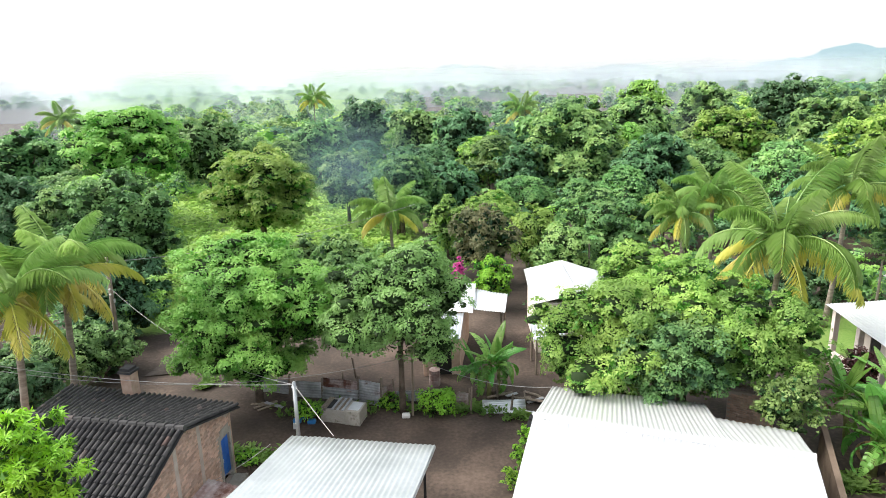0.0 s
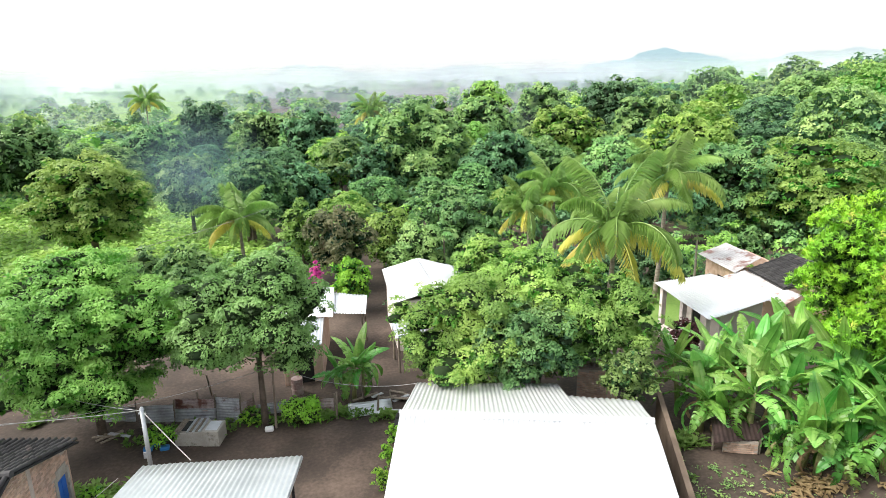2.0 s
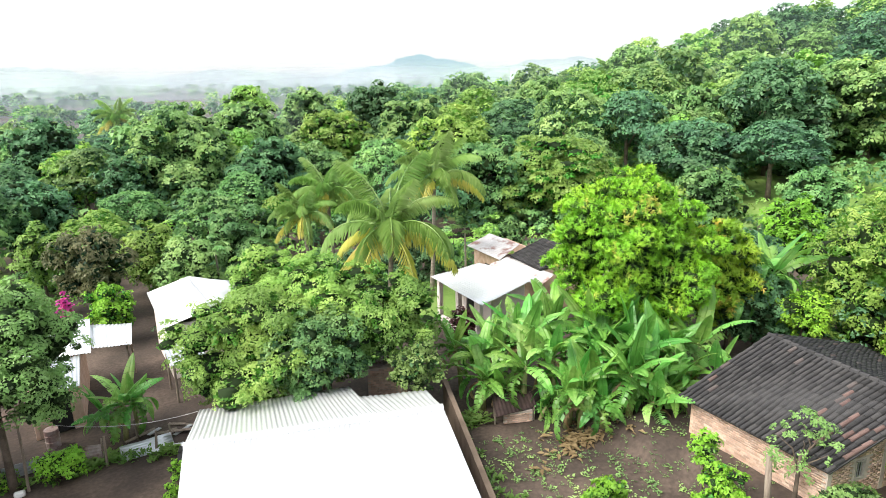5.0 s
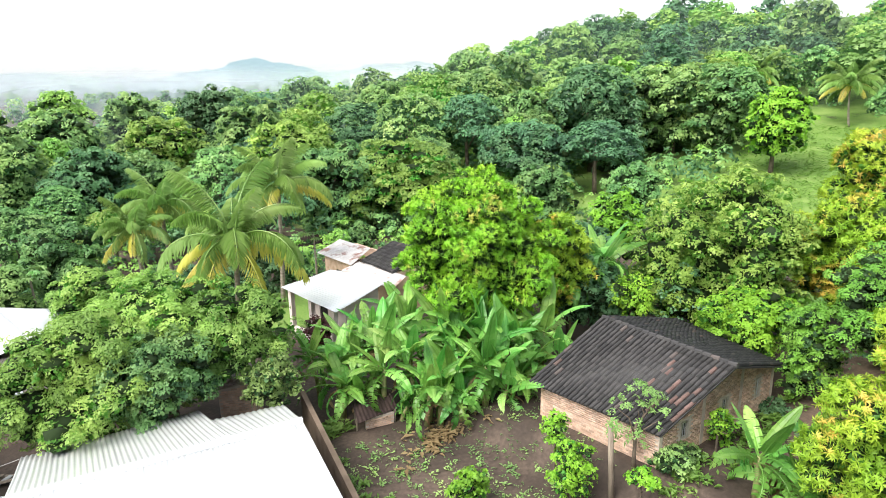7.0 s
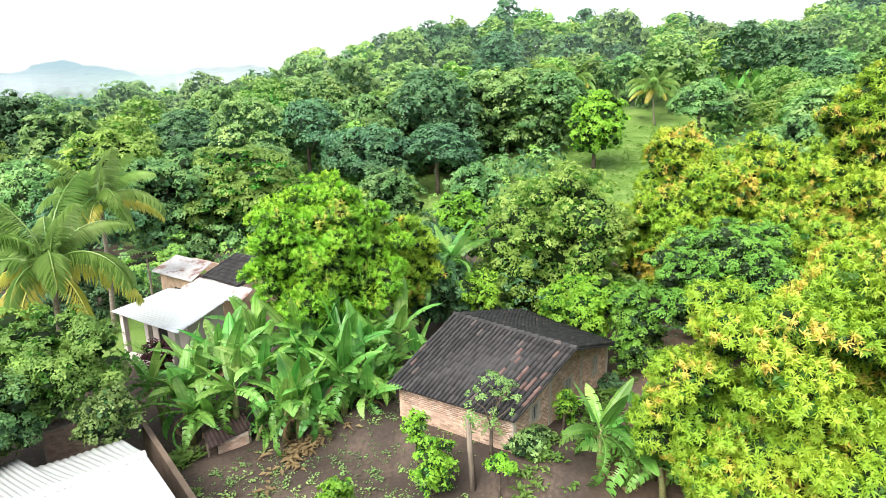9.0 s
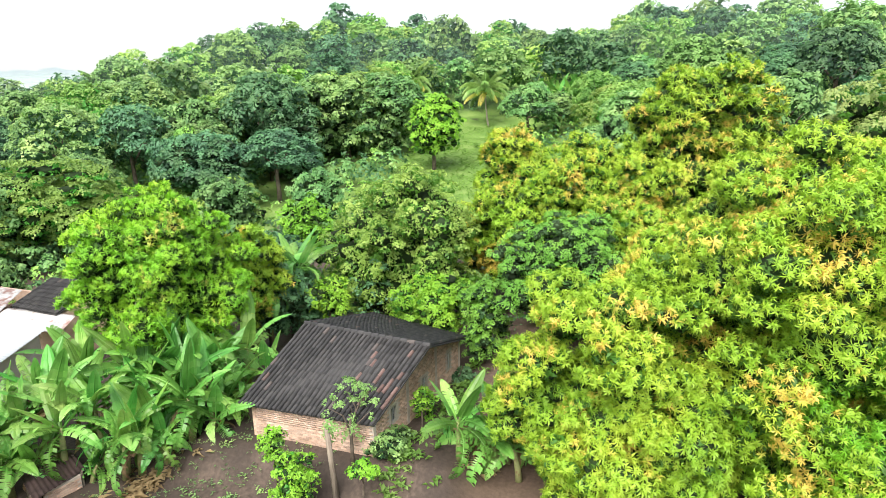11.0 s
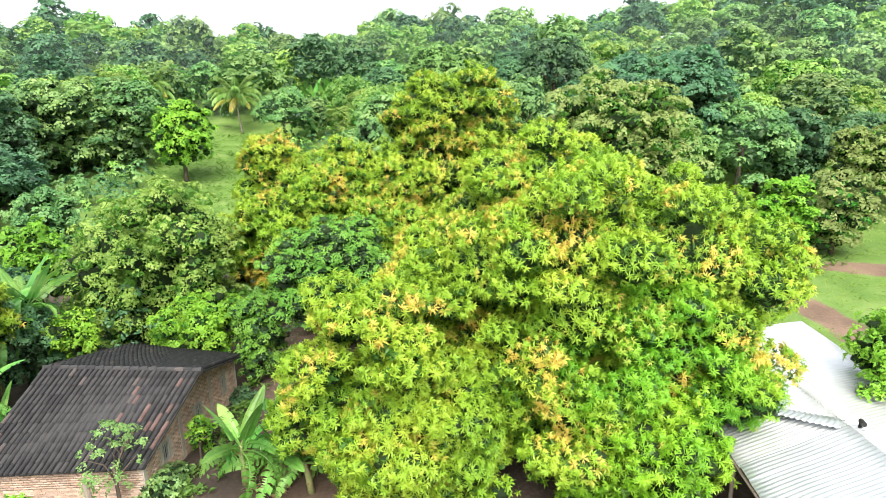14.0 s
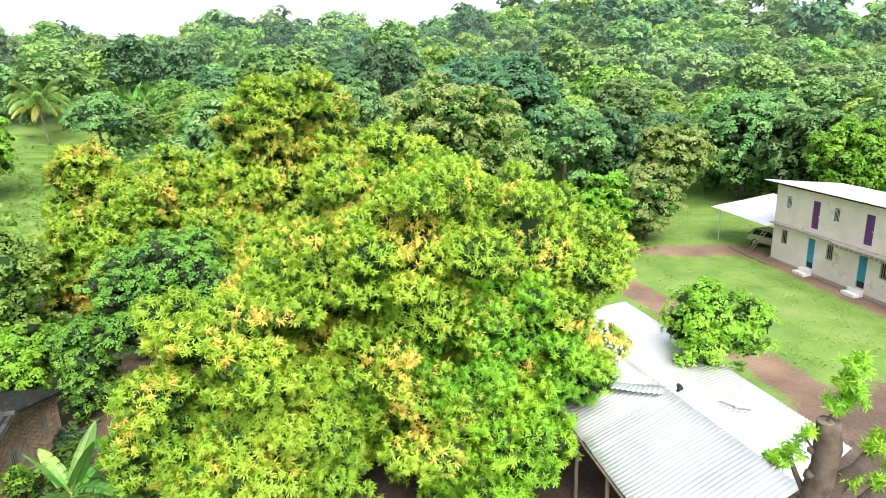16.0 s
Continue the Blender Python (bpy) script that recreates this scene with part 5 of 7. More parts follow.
h = thing("poultry_coop", "low brick coop with a dark rusty tin roof by the bananas", "coop", pose(0, 0, 0))
brick_wall(h, (16.77, 20.25, 0), (1.25, -0.57, 0), lambda s: 0.58, 63, length=1.37, outward=(-0.57, -1.25, 0), single=80, thick=0.12)
tin_sheet("roof_sheet", ((16.73, 21.15, 1.05), (18.66, 20.59, 1.10), (18.31, 19.71, 0.66), (16.21, 20.11, 0.62)), COOP_TIN, h, seed=64, rows=3)
for x, y, z in ((16.83, 21.05, 1.0), (18.56, 20.49, 1.05), (18.15, 19.75, 0.68), (16.45, 20.5, 0.64)):
    part("post", Shape().tube([(x, y, 0), (x, y, z - 0.02)], 0.05, 6), WOOD, h)

# boundary wall between yard and garden
w = thing("boundary_wall", "rough brown block boundary wall with capping", "wall", pose(0, 0, 0), kind="structure")
a, b = Vector((14.65, 22.1, 0)), Vector((10.6, 12.9, 0))
n = Vector((-(b - a).y, (b - a).x, 0)).normalized() * 0.16
for i in range(7):
    p, q = lerp(a, b, i / 7), lerp(a, b, (i + 0.985) / 7)
    part("panel", Shape().prism([p, q, q + Vector((0, 0, 2.1)), p + Vector((0, 0, 2.1 + 0.04 * (i % 2)))], n), ADOBE, w)
part("capping", Shape().prism([a + n * -0.15 + Vector((0, 0, 2.14)), b + n * -0.15 + Vector((0, 0, 2.14)), b + n * 1.15 + Vector((0, 0, 2.14)), a + n * 1.15 + Vector((0, 0, 2.14))], (0, 0, 0.06)), ADOBE, w)


# long tin-roofed sheds by the big mango
def long_shed():
    s = thing("long_shed", "long open shed with patched bright zinc roof", "shed", pose(0, 0, 0))
    a, b, c, d = Vector((27.4, -21.8, 3.2)), Vector((12.4, -19.5, 3.2)), Vector((11.2, -15.7, 3.55)), Vector((26.3, -17.0, 3.55))
    tin_sheet("roof_sheet", (a, b, c, d), TIN_WHITE, s, "far slope of bright zinc", seed=71)
    e, f = Vector((10.6, -10.6, 2.95)), Vector((25.3, -13.4, 2.95))
    g, hh = lerp(d, c, 0.58), lerp(f, e, 0.58)
    tin_sheet("roof_sheet", (g + Vector((0, 0, 0.05)), c + Vector((0, 0, 0.05)), e + Vector((0, 0, 0.05)), hh + Vector((0, 0, 0.05))), TIN, s, "near slope with overlapping grey sheets", seed=72, wave=0.02)
    tin_sheet("roof_sheet", (d, g, hh, f), TIN_WHITE, s, "near slope under the mango", seed=73)
    p, q = lerp(b, c, 0.45), lerp(e, c, 0.5)
    tin_sheet("patch_sheet", ((12.35, -15.7, 3.6), (13.0, -16.0, 3.59), (12.85, -16.45, 3.56), (12.2, -16.15, 3.57)), COOP_TIN, s, "rusty brown tin patch", seed=74, rows=2, wave=0.002, pitch=0.13)
    tin_sheet("patch_sheet", ((18.9, -14.0, 3.62), (17.3, -15.7, 3.68), (17.8, -16.3, 3.64), (19.4, -14.9, 3.44)), TIN, s, "loose lifted tin sheet", seed=75, rows=3)
    for k in range(6):
        for u, v in ((a, b), (f, e)):
            pt = lerp(u, v, (k + 0.3) / 6)
            part("post", Shape().tube([(pt.x, pt.y, 0), (pt.x, pt.y, pt.z - 0.05)], 0.07, 7), WOOD, s)
    for u, v in ((a, b), (f, e), (d, c)):
        part("beam", Shape().tube([u - Vector((0, 0, 0.1)), v - Vector((0, 0, 0.1))], 0.05, 6), WOOD, s)
    return s


long_shed()


def two_storey_house():
    """Unpainted block house of two storeys with purple and turquoise doors, a carport and a car."""
    o, far = Vector((38.05, -45.15, 0)), Vector((20.0, -40.9, 0))
    d = (far - o)
    L = d.length
    d = d / L
    out = Vector((-d.y, d.x, 0))
    if out.y < 0:
        out = -out
    m = Matrix((d, out, Vector((0, 0, 1)))).transposed().to_4x4()
    m.translation = o
    h = thing("two_storey_house", "two-storey unpainted block house with purple and turquoise doors", "house", pose(0, 0, 0))
    DW, WW = 0.76, 0.68
    doors_low, doors_up = (4.2, 9.3, 14.4), (4.25, 9.42, 14.6)
    wins_low, wins_up = (1.12, 6.2, 11.2), (1.25, 6.4, 11.55)
    xs = sorted({0, L, *[x for x in doors_low], *[x + DW for x in doors_low], *[x for x in doors_up], *[x + DW for x in doors_up],
                 *[x for x in wins_low], *[x + WW for x in wins_low], *[x for x in wins_up], *[x + WW for x in wins_up]})
    s = Shape()
    for x0, x1 in zip(xs, xs[1:]):
        c, low, spans = (x0 + x1) / 2, 0.0, []
        holes = [(0.5, 2.85) for x in doors_low if x < c < x + DW] + [(3.65, 5.8) for x in doors_up if x < c < x + DW]
        holes += [(1.68, 2.85) for x in wins_low if x < c < x + WW] + [(4.62, 5.75) for x in wins_up if x < c < x + WW]
        for z0, z1 in sorted(holes):
            spans.append((low, z0))
            low = z1
        spans.append((low, 6.6))
        for z0, z1 in spans:
            s.box((x0, -0.18, z0), (x1, 0, z1), m)
    part("wall", s, BLOCK, h, "bare grey-pink block front wall")
    part("wall", Shape().box((0, -6.5, 0), (0.18, -0.18, 5.9), m), BLOCK, h)
    part("wall", Shape().box((L - 0.18, -6.5, 0), (L, -0.18, 5.9), m), BLOCK, h)
    part("wall", Shape().box((0.18, -6.5, 0), (L - 0.18, -6.32, 5.9), m), BLOCK, h)
    part("floor_slab", Shape().box((0.18, -6.3, 2.75), (L - 0.18, -0.18, 2.95), m), CONCRETE, h)
    part("plinth", Shape().box((-0.05, 0.0, 0), (L, 0.12, 0.22), m), CONCRETE, h)
    # block joints
    for j in range(1, 31):
        part("course_joint", Shape().box((0.0, -0.001, j * 0.2 - 0.004), (L, 0.004, j * 0.2 + 0.004), m), CONCRETE, h) if j in (14, 15) else None
    for x in doors_low:
        g = part("door", Shape().box((x, -0.12, 0.5), (x + DW, -0.08, 2.85), m), DARK, h, "turquoise patterned metal grille door")
        sh = Shape()
        for k in range(4):
            for r in range(10):
                cx, cz = x + 0.11 + k * 0.18, 1.1 + r * 0.17
                sh.tube([m @ Vector((cx + 0.075 * math.cos(a), -0.05, cz + 0.075 * math.sin(a))) for a in [q * math.pi / 4 for q in range(9)]], 0.026, 4, False)
        sh.box((x, -0.07, 0.98), (x + DW, -0.04, 1.04), m).box((x, -0.07, 2.79), (x + DW, -0.04, 2.85), m).box((x, -0.07, 0.5), (x + 0.05, -0.04, 2.85), m).box((x + DW - 0.05, -0.07, 0.5), (x + DW, -0.04, 2.85), m)
        part("grille", sh, CYAN, g)
        part("step", Shape().box((x - 0.15, 0.12, 0), (x + 0.95, 0.5, 0.48), m, 0.02).box((x - 0.2, 0.5, 0), (x + 1.05, 0.95, 0.24), m, 0.02), WHITE, h)
    for x in doors_up:
        p = part("door", Shape().box((x, -0.1, 3.65), (x + DW, -0.05, 5.8), m), PURPLE, h, "purple painted door")
        part("handle", Shape().box((x + 0.62, -0.05, 4.6), (x + 0.68, 0.0, 4.72), m), STEEL, p)
    for x in wins_low:
        mm = m @ Matrix.Translation((x, 0, 1.68))
        window_in(h, mm, WW, 1.17, 2, CONCRETE)
    for x in wins_up:
        mm = m @ Matrix.Translation((x, 0, 4.62))
        window_in(h, mm, WW, 1.13, 3, WHITE, bar_mat=WHITE)
    # projecting balcony slab with rough shuttering
    part("balcony_slab", Shape().box((0, 0, 3.2), (7.4, 0.45, 3.3), m).box((7.4, 0, 3.18), (L, 0.75, 3.32), m), CONCRETE, h, "unfinished concrete balcony ledge")
    for k in range(24):
        part("board", Shape().box((7.4 + k * 0.45, 0.72, 3.08), (7.4 + k * 0.45 + 0.3, 0.8, 3.24), m), WOOD, h)
    # roof
    c = [m @ Vector(p) for p in ((-0.9, 0.7, 6.72), (L + 0.4, 0.7, 6.72), (L + 0.4, -6.8, 6.0), (-0.9, -6.8, 6.0))]
    tin_sheet("roof_sheet", c, TIN_WHITE, h, seed=81)
    part("fascia", Shape().box((-0.9, 0.6, 6.58), (L, 0.66, 6.68), m), DARK, h)
    # carport at the end
    cp = thing("carport", "white tin carport roof on slim posts", "carport", pose(0, 0, 0))
    q = [m @ Vector(p) for p in ((-7.9, 1.0, 3.05), (-0.05, 0.55, 2.85), (-0.05, -5.5, 4.05), (-7.9, -5.5, 4.0))]
    tin_sheet("roof_sheet", q, TIN_WHITE, cp, seed=82)
    for x, y, z in ((-6.6, 0.8, 2.98), (-6.6, -5.2, 3.9), (-0.4, -5.2, 3.95)):
        pt = m @ Vector((x, y, 0))
        part("post", Shape().tube([pt, pt + Vector((0, 0, z))], 0.06, 8), STEEL, cp)
    # ladder leaning on the corner
    ld = thing("ladder", "rough wooden ladder leaning against the house corner", "ladder", pose(0, 0, 0))
    for yy in (0.15, 0.55):
        part("rail", Shape().tube([m @ Vector((-1.9, yy + 0.5, 0)), m @ Vector((-0.15, yy, 2.75))], 0.04, 6), WOOD, ld)
    for k in range(8):
        t = (k + 0.8) / 9
        x, z = -1.9 + 1.75 * t, 2.75 * t
        part("rung", Shape().tube([m @ Vector((x, 0.65 - 0.5 * t, z)), m @ Vector((x, 1.05 - 0.5 * t, z))], 0.025, 6), WOOD, ld)
    pole = tagged(new("timber_pole", Shape().tube([m @ Vector((-4.2, 1.2, 0.06)), m @ Vector((1.5, 1.5, 0.06))], 0.06, 6).mesh("timber_pole", WOOD)), "pale timber pole lying along the house front", "timber")
    return m


TWO_M = two_storey_house()


# ---- trees and shrubs ----
tree("feather", -9.42, 29.01, 9.82, 4.61, 100, bottom=0.1, trunk=0.17)
tree("olive", -2.12, 27.72, 9.17, 3.81, 101, bottom=0.17, trunk=0.14)
tree("feather", 7.32, 26.20, 7.64, 3.78, 102, bottom=0.12)
tree("feather", 11.16, 27.31, 7.80, 4.18, 103, bottom=0.12)
tree("broad", 9.36, 24.47, 6.41, 2.90, 104, bottom=0.26)
tree("feather", 13.28, 24.42, 7.49, 2.75, 105, bottom=0.25)
tree("olive", 13.03, 21.68, 4.74, 1.38, 106, bottom=0.42)
tree("mango_green", -9.20, 12.47, 9.28, 1.16, 107, bottom=0.57)
tree("broad", -20.52, 29.58, 3.87, 2.82, 108, bottom=0.08)
tree("broad", -19.28, 32.74, 3.46, 2.33, 109, bottom=0.03)
tree("dark", -18.55, 24.84, 4.40, 2.04, 110, bottom=0.31)
tree("dark", -20.99, 37.53, 5.40, 2.95, 111, bottom=0.03)
tree("dark", -21.01, 42.04, 5.30, 2.32, 112, bottom=0.03)
tree("broad", -23.07, 44.36, 10.66, 4.14, 113, bottom=0.12)
tree("broad", -29.10, 47.85, 9.37, 2.99, 114, bottom=0.12)
tree("dark", -33.90, 49.51, 10.08, 3.30, 115, bottom=0.12)
tree("feather", -35.09, 71.89, 14.54, 6.86, 116, bottom=0.31)
tree("broad", -46.50, 71.15, 12.64, 4.35, 117, bottom=0.12)
tree("broad", -45.48, 79.97, 11.15, 3.50, 118, bottom=0.12)
tree("feather", -16.15, 55.71, 11.50, 5.27, 119, bottom=0.12)
tree("broad", -33.61, 92.06, 12.05, 6.02, 120, bottom=0.12)
tree("broad", -19.72, 103.13, 10.72, 4.96, 121, bottom=0.12)
tree("dark", -14.00, 117.17, 13.92, 5.08, 122, bottom=0.12)
tree("broad", -10.38, 69.23, 9.55, 3.36, 123, bottom=0.12)
tree("broad", -4.17, 109.92, 11.47, 5.27, 124, bottom=0.12)
tree("dark", 3.19, 99.95, 12.13, 5.44, 125, bottom=0.12)
tree("feather", 5.45, 81.82, 9.87, 4.14, 126, bottom=0.12)
tree("broad", 15.80, 78.42, 13.87, 7.49, 127, bottom=0.03)
tree("dark", 9.67, 75.38, 9.56, 3.66, 128, bottom=0.03)
tree("dark", 24.12, 71.02, 10.15, 5.00, 129, bottom=0.03)
tree("broad", 31.63, 77.82, 8.83, 5.15, 130, bottom=0.03)
tree("feather", 39.32, 86.48, 12.48, 6.03, 131, bottom=0.12)
tree("dark", 52.64, 98.86, 16.30, 5.96, 132, bottom=0.12)
tree("broad", 51.00, 125.00, 15.81, 5.93, 133, bottom=0.12)
tree("feather", 37.29, 119.31, 16.68, 5.65, 134, label="tall tree with a flat umbrella crown", bottom=0.12)
tree("broad", 31.00, 101.37, 13.15, 6.16, 135, bottom=0.12)
tree("broad", 46.26, 74.86, 14.20, 6.17, 136, bottom=0.12)
tree("feather", 41.36, 61.36, 12.76, 4.56, 137, bottom=0.12)
tree("feather", 0.37, 50.00, 7.36, 1.91, 138, bottom=0.12)
tree("brown", 2.88, 46.91, 6.97, 2.76, 139, bottom=0.12)
tree("feather", 7.44, 50.45, 6.20, 2.74, 140, bottom=0.09)
tree("broad", 13.54, 47.09, 7.20, 2.98, 141, bottom=0.12)
tree("broad", 8.94, 45.12, 5.60, 2.68, 142, bottom=0.12)
tree("dark", -4.51, 63.84, 9.61, 3.95, 143, bottom=0.12)
tree("dark", 0.58, 67.00, 8.22, 3.87, 144, bottom=0.05)
tree("lime", 3.32, 41.87, 4.25, 1.70, 145, bottom=0.12)
tree("broad", -7.27, 43.40, 5.90, 2.18, 146, bottom=0.12)
tree("broad", -10.59, 45.79, 5.48, 2.09, 147, bottom=0.04)
tree("feather", 11.53, 36.21, 6.73, 2.66, 148, bottom=0.12)
tree("mango_green", 25.66, 20.75, 11.30, 4.56, 149, bottom=0.13)
tree("mango", 29.89, 18.20, 9.19, 2.02, 150, bottom=0.12)
tree("dark", 31.45, 18.52, 6.85, 2.13, 151, bottom=0.12)
tree("lime", 42.06, 20.97, 8.39, 2.40, 152, bottom=0.12)
tree("grove", 38.09, 12.21, 10.57, 5.37, 153, bottom=0.05)
tree("lime", 32.66, 15.14, 3.93, 1.52, 154, bottom=0.12)
tree("lime", 31.86, 8.61, 4.61, 2.62, 155, bottom=0.10)
tree("tamarind", 30.96, 1.60, 9.90, 3.79, 156, bottom=0.17)
tree("mango", 36.98, -1.27, 9.61, 3.48, 157, bottom=0.12)
tree("mango", 40.91, -2.65, 12.14, 3.23, 158, bottom=0.12)
tree("mango", 42.26, 7.92, 8.68, 2.50, 159, bottom=0.12)
tree("broad", 58.00, -0.73, 12.64, 4.04, 160, bottom=0.12)
tree("broad", 56.07, 26.46, 8.01, 3.34, 161, bottom=0.12)
tree("dark", 65.88, 45.39, 10.05, 6.01, 162, bottom=0.12)
tree("broad", 86.88, 49.52, 13.66, 6.54, 163, bottom=0.03)
tree("feather", 97.85, 35.23, 13.79, 8.09, 164, bottom=0.03)
tree("broad", 75.52, 52.54, 12.92, 5.77, 165, bottom=0.12)
tree("feather", 50.41, 32.53, 8.15, 3.51, 166, bottom=0.12)
tree("tamarind", 30.50, 5.54, 5.25, 1.86, 167, bottom=0.05)
tree("mango", 21.49, -0.73, 9.93, 4.35, 168, bottom=0.03)
tree("mango", 24.96, -8.91, 13.90, 8.47, 169, bottom=0.03)
tree("mango_green", 21.20, -10.14, 8.75, 5.12, 170, bottom=0.03)
tree("mango_green", 21.53, -6.54, 7.57, 2.54, 171, bottom=0.03)
tree("mango", 20.44, -1.57, 6.47, 3.42, 172, bottom=0.02)
tree("mango_green", 18.32, -8.74, 5.75, 3.35, 173, bottom=0.02)
tree("mango", 47.46, -7.21, 17.87, 6.00, 174, bottom=0.12)
tree("mango", 49.60, 6.32, 13.58, 3.48, 175, bottom=0.12)
tree("mango", 43.96, 1.78, 12.01, 4.26, 176, bottom=0.12)
tree("mango", 40.60, 5.72, 9.62, 3.11, 177, bottom=0.12)
tree("pale", 51.75, -21.41, 16.18, 7.36, 178, bottom=0.12)
tree("dark", 73.42, -36.52, 18.12, 9.66, 179, bottom=0.12)
tree("pale", 47.62, -39.70, 8.38, 3.67, 180, bottom=0.02)
tree("lime", 48.34, -35.54, 7.92, 2.85, 181, bottom=0.02)
tree("pale", 59.77, -53.17, 10.70, 4.94, 182, bottom=0.12)
tree("broad", 58.40, -63.13, 13.48, 7.07, 183, bottom=0.12)
tree("broad", 50.69, -64.45, 12.19, 6.19, 184, bottom=0.12)
tree("lime", 43.59, -62.26, 11.28, 4.73, 185, bottom=0.12)
tree("dark", 67.64, -49.81, 11.15, 4.61, 186, bottom=0.12)
tree("feather", 84.27, -62.64, 15.93, 6.07, 187, bottom=0.12)
tree("lime", 20.12, -20.88, 6.58, 2.67, 188, bottom=0.35)
tree("feather", 47.02, 49.12, 10.42, 8.06, 189, bottom=0.08)
tree("broad", 40.84, 51.84, 9.70, 5.75, 190, bottom=0.09)
tree("broad", 72.32, 50.13, 10.90, 6.46, 191, bottom=0.09)
tree("broad", 48.55, 31.74, 9.01, 3.06, 192, bottom=0.12)
tree("dark", 81.57, 42.55, 10.03, 5.80, 193, bottom=0.03)
tree("broad", 92.50, 38.01, 13.61, 7.64, 194, bottom=0.03)
tree("broad", 86.71, 41.21, 14.36, 4.33, 195, bottom=0.03)
tree("broad", 92.72, 31.72, 12.14, 4.64, 196, bottom=0.03)
tree("lime", 85.14, 22.26, 11.16, 4.72, 197, bottom=0.12)
tree("feather", 93.04, 75.78, 11.81, 11.35, 198, bottom=0.03)
tree("broad", 33.67, 39.63, 4.82, 1.41, 199, bottom=0.12)
tree("lime", 18.52, 10.52, 3.07, 0.99, 200, bottom=0.03, name="shrub")
tree("lime", 19.14, 11.64, 3.23, 0.65, 201, bottom=0.39)
tree("lime", 15.57, 13.03, 1.88, 0.98, 202, bottom=0.04, name="shrub")
tree("olive", 20.51, 9.01, 3.9, 1.4, 203, label="sparse young tree with thin grey-green foliage", bottom=0.15, lobe_count=20, leaf_scale=0.85)
tree("lime", 23.49, 6.97, 2.11, 0.55, 204, bottom=0.29, name="shrub")
tree("broad", 21.20, 7.83, 1.10, 0.9, 205, bottom=0.03, name="shrub")
tree("lime", 19.35, 8.15, 2.01, 0.64, 206, bottom=0.52, name="shrub")
tree("lime", -0.40, 27.60, 1.40, 1.15, 207, bottom=0.03, name="shrub")
tree("lime", -2.73, 28.27, 0.63, 0.83, 208, bottom=0.03, name="shrub")
tree("lime", -6.58, 27.22, 0.94, 0.74, 209, bottom=0.18, name="shrub")
tree("lime", 19.77, 27.66, 3.28, 1.04, 210, material=LEAF["maroon"], label="dark maroon ornamental shrub beside the porch", bottom=0.12)
tree("lime", 1.13, 43.99, 3.72, 0.57, 211, material=LEAF["pink"], label="bougainvillea covered in bright pink flowers", bottom=0.12)
tree("lime", -8.01, 22.41, 1.48, 0.56, 212, bottom=0.49, name="shrub")
tree("lime", 24.49, 7.10, 1.42, 0.69, 213, bottom=0.02, name="shrub")
tree("dark", 28.30, 6.35, 0.62, 0.84, 214, bottom=0.02, name="shrub")
tree("broad", 22.09, 7.73, 0.79, 0.68, 215, bottom=0.02, name="shrub")
tree("broad", 21.23, 8.32, 0.79, 0.59, 216, bottom=0.02, name="shrub")
tree("dark", 23.52, 40.69, 3.89, 2.74, 217, bottom=0.03)
tree("dark", 18.83, 38.66, 4.35, 2.35, 218, bottom=0.12)
tree("lime", 48.77, -34.95, 7.15, 2.35, 219, bottom=0.02)
# Seeds 220 and 223 take dark leaves to stand in for shade in this gap.
tree("dark", 32.77, 17.17, 4.6, 1.88, 220, bottom=0.12)
tree("dark", 36.73, 20.37, 6.65, 2.60, 221, bottom=0.12)
tree("dark", 33.44, 18.04, 4.38, 2.06, 222, bottom=0.08)
tree("dark", 27.29, 12.45, 2.41, 1.23, 223, bottom=0.39, name="shrub")

coconut_palm(15.99, 28.86, 7.75, 1.08, 1, old=7)
coconut_palm(24.05, 36.85, 8.76, 1.00, 2)
coconut_palm(19.53, 44.94, 7.22, 0.85, 3)
coconut_palm(16.64, 42.88, 6.18, 0.70, 4)
coconut_palm(-4.62, 54.81, 4.39, 0.95, 5)
coconut_palm(-16.51, 26.24, 7.85, 0.88, 6, old=8)
coconut_palm(-16.97, 23.52, 7.6, 0.88, 7, old=8)
coconut_palm(-33.31, 171.80, 11.55, 1.30, 8)
coconut_palm(17.76, 138.87, 9.30, 1.20, 9)
coconut_palm(-65.62, 112.22, 10.35, 1.00, 10)
coconut_palm(119.59, 106.29, 16.36, 1.20, 11)
coconut_palm(113.18, 33.39, 15.49, 1.10, 12)
coconut_palm(110.30, 19.46, 13.62, 1.15, 13)

# ---- banana plants: the grove in the garden, and single ones ----
grove_rng = np.random.default_rng(77)
banana_plant(17.5, 23.0, 2.3, 0.95, 300, 3)
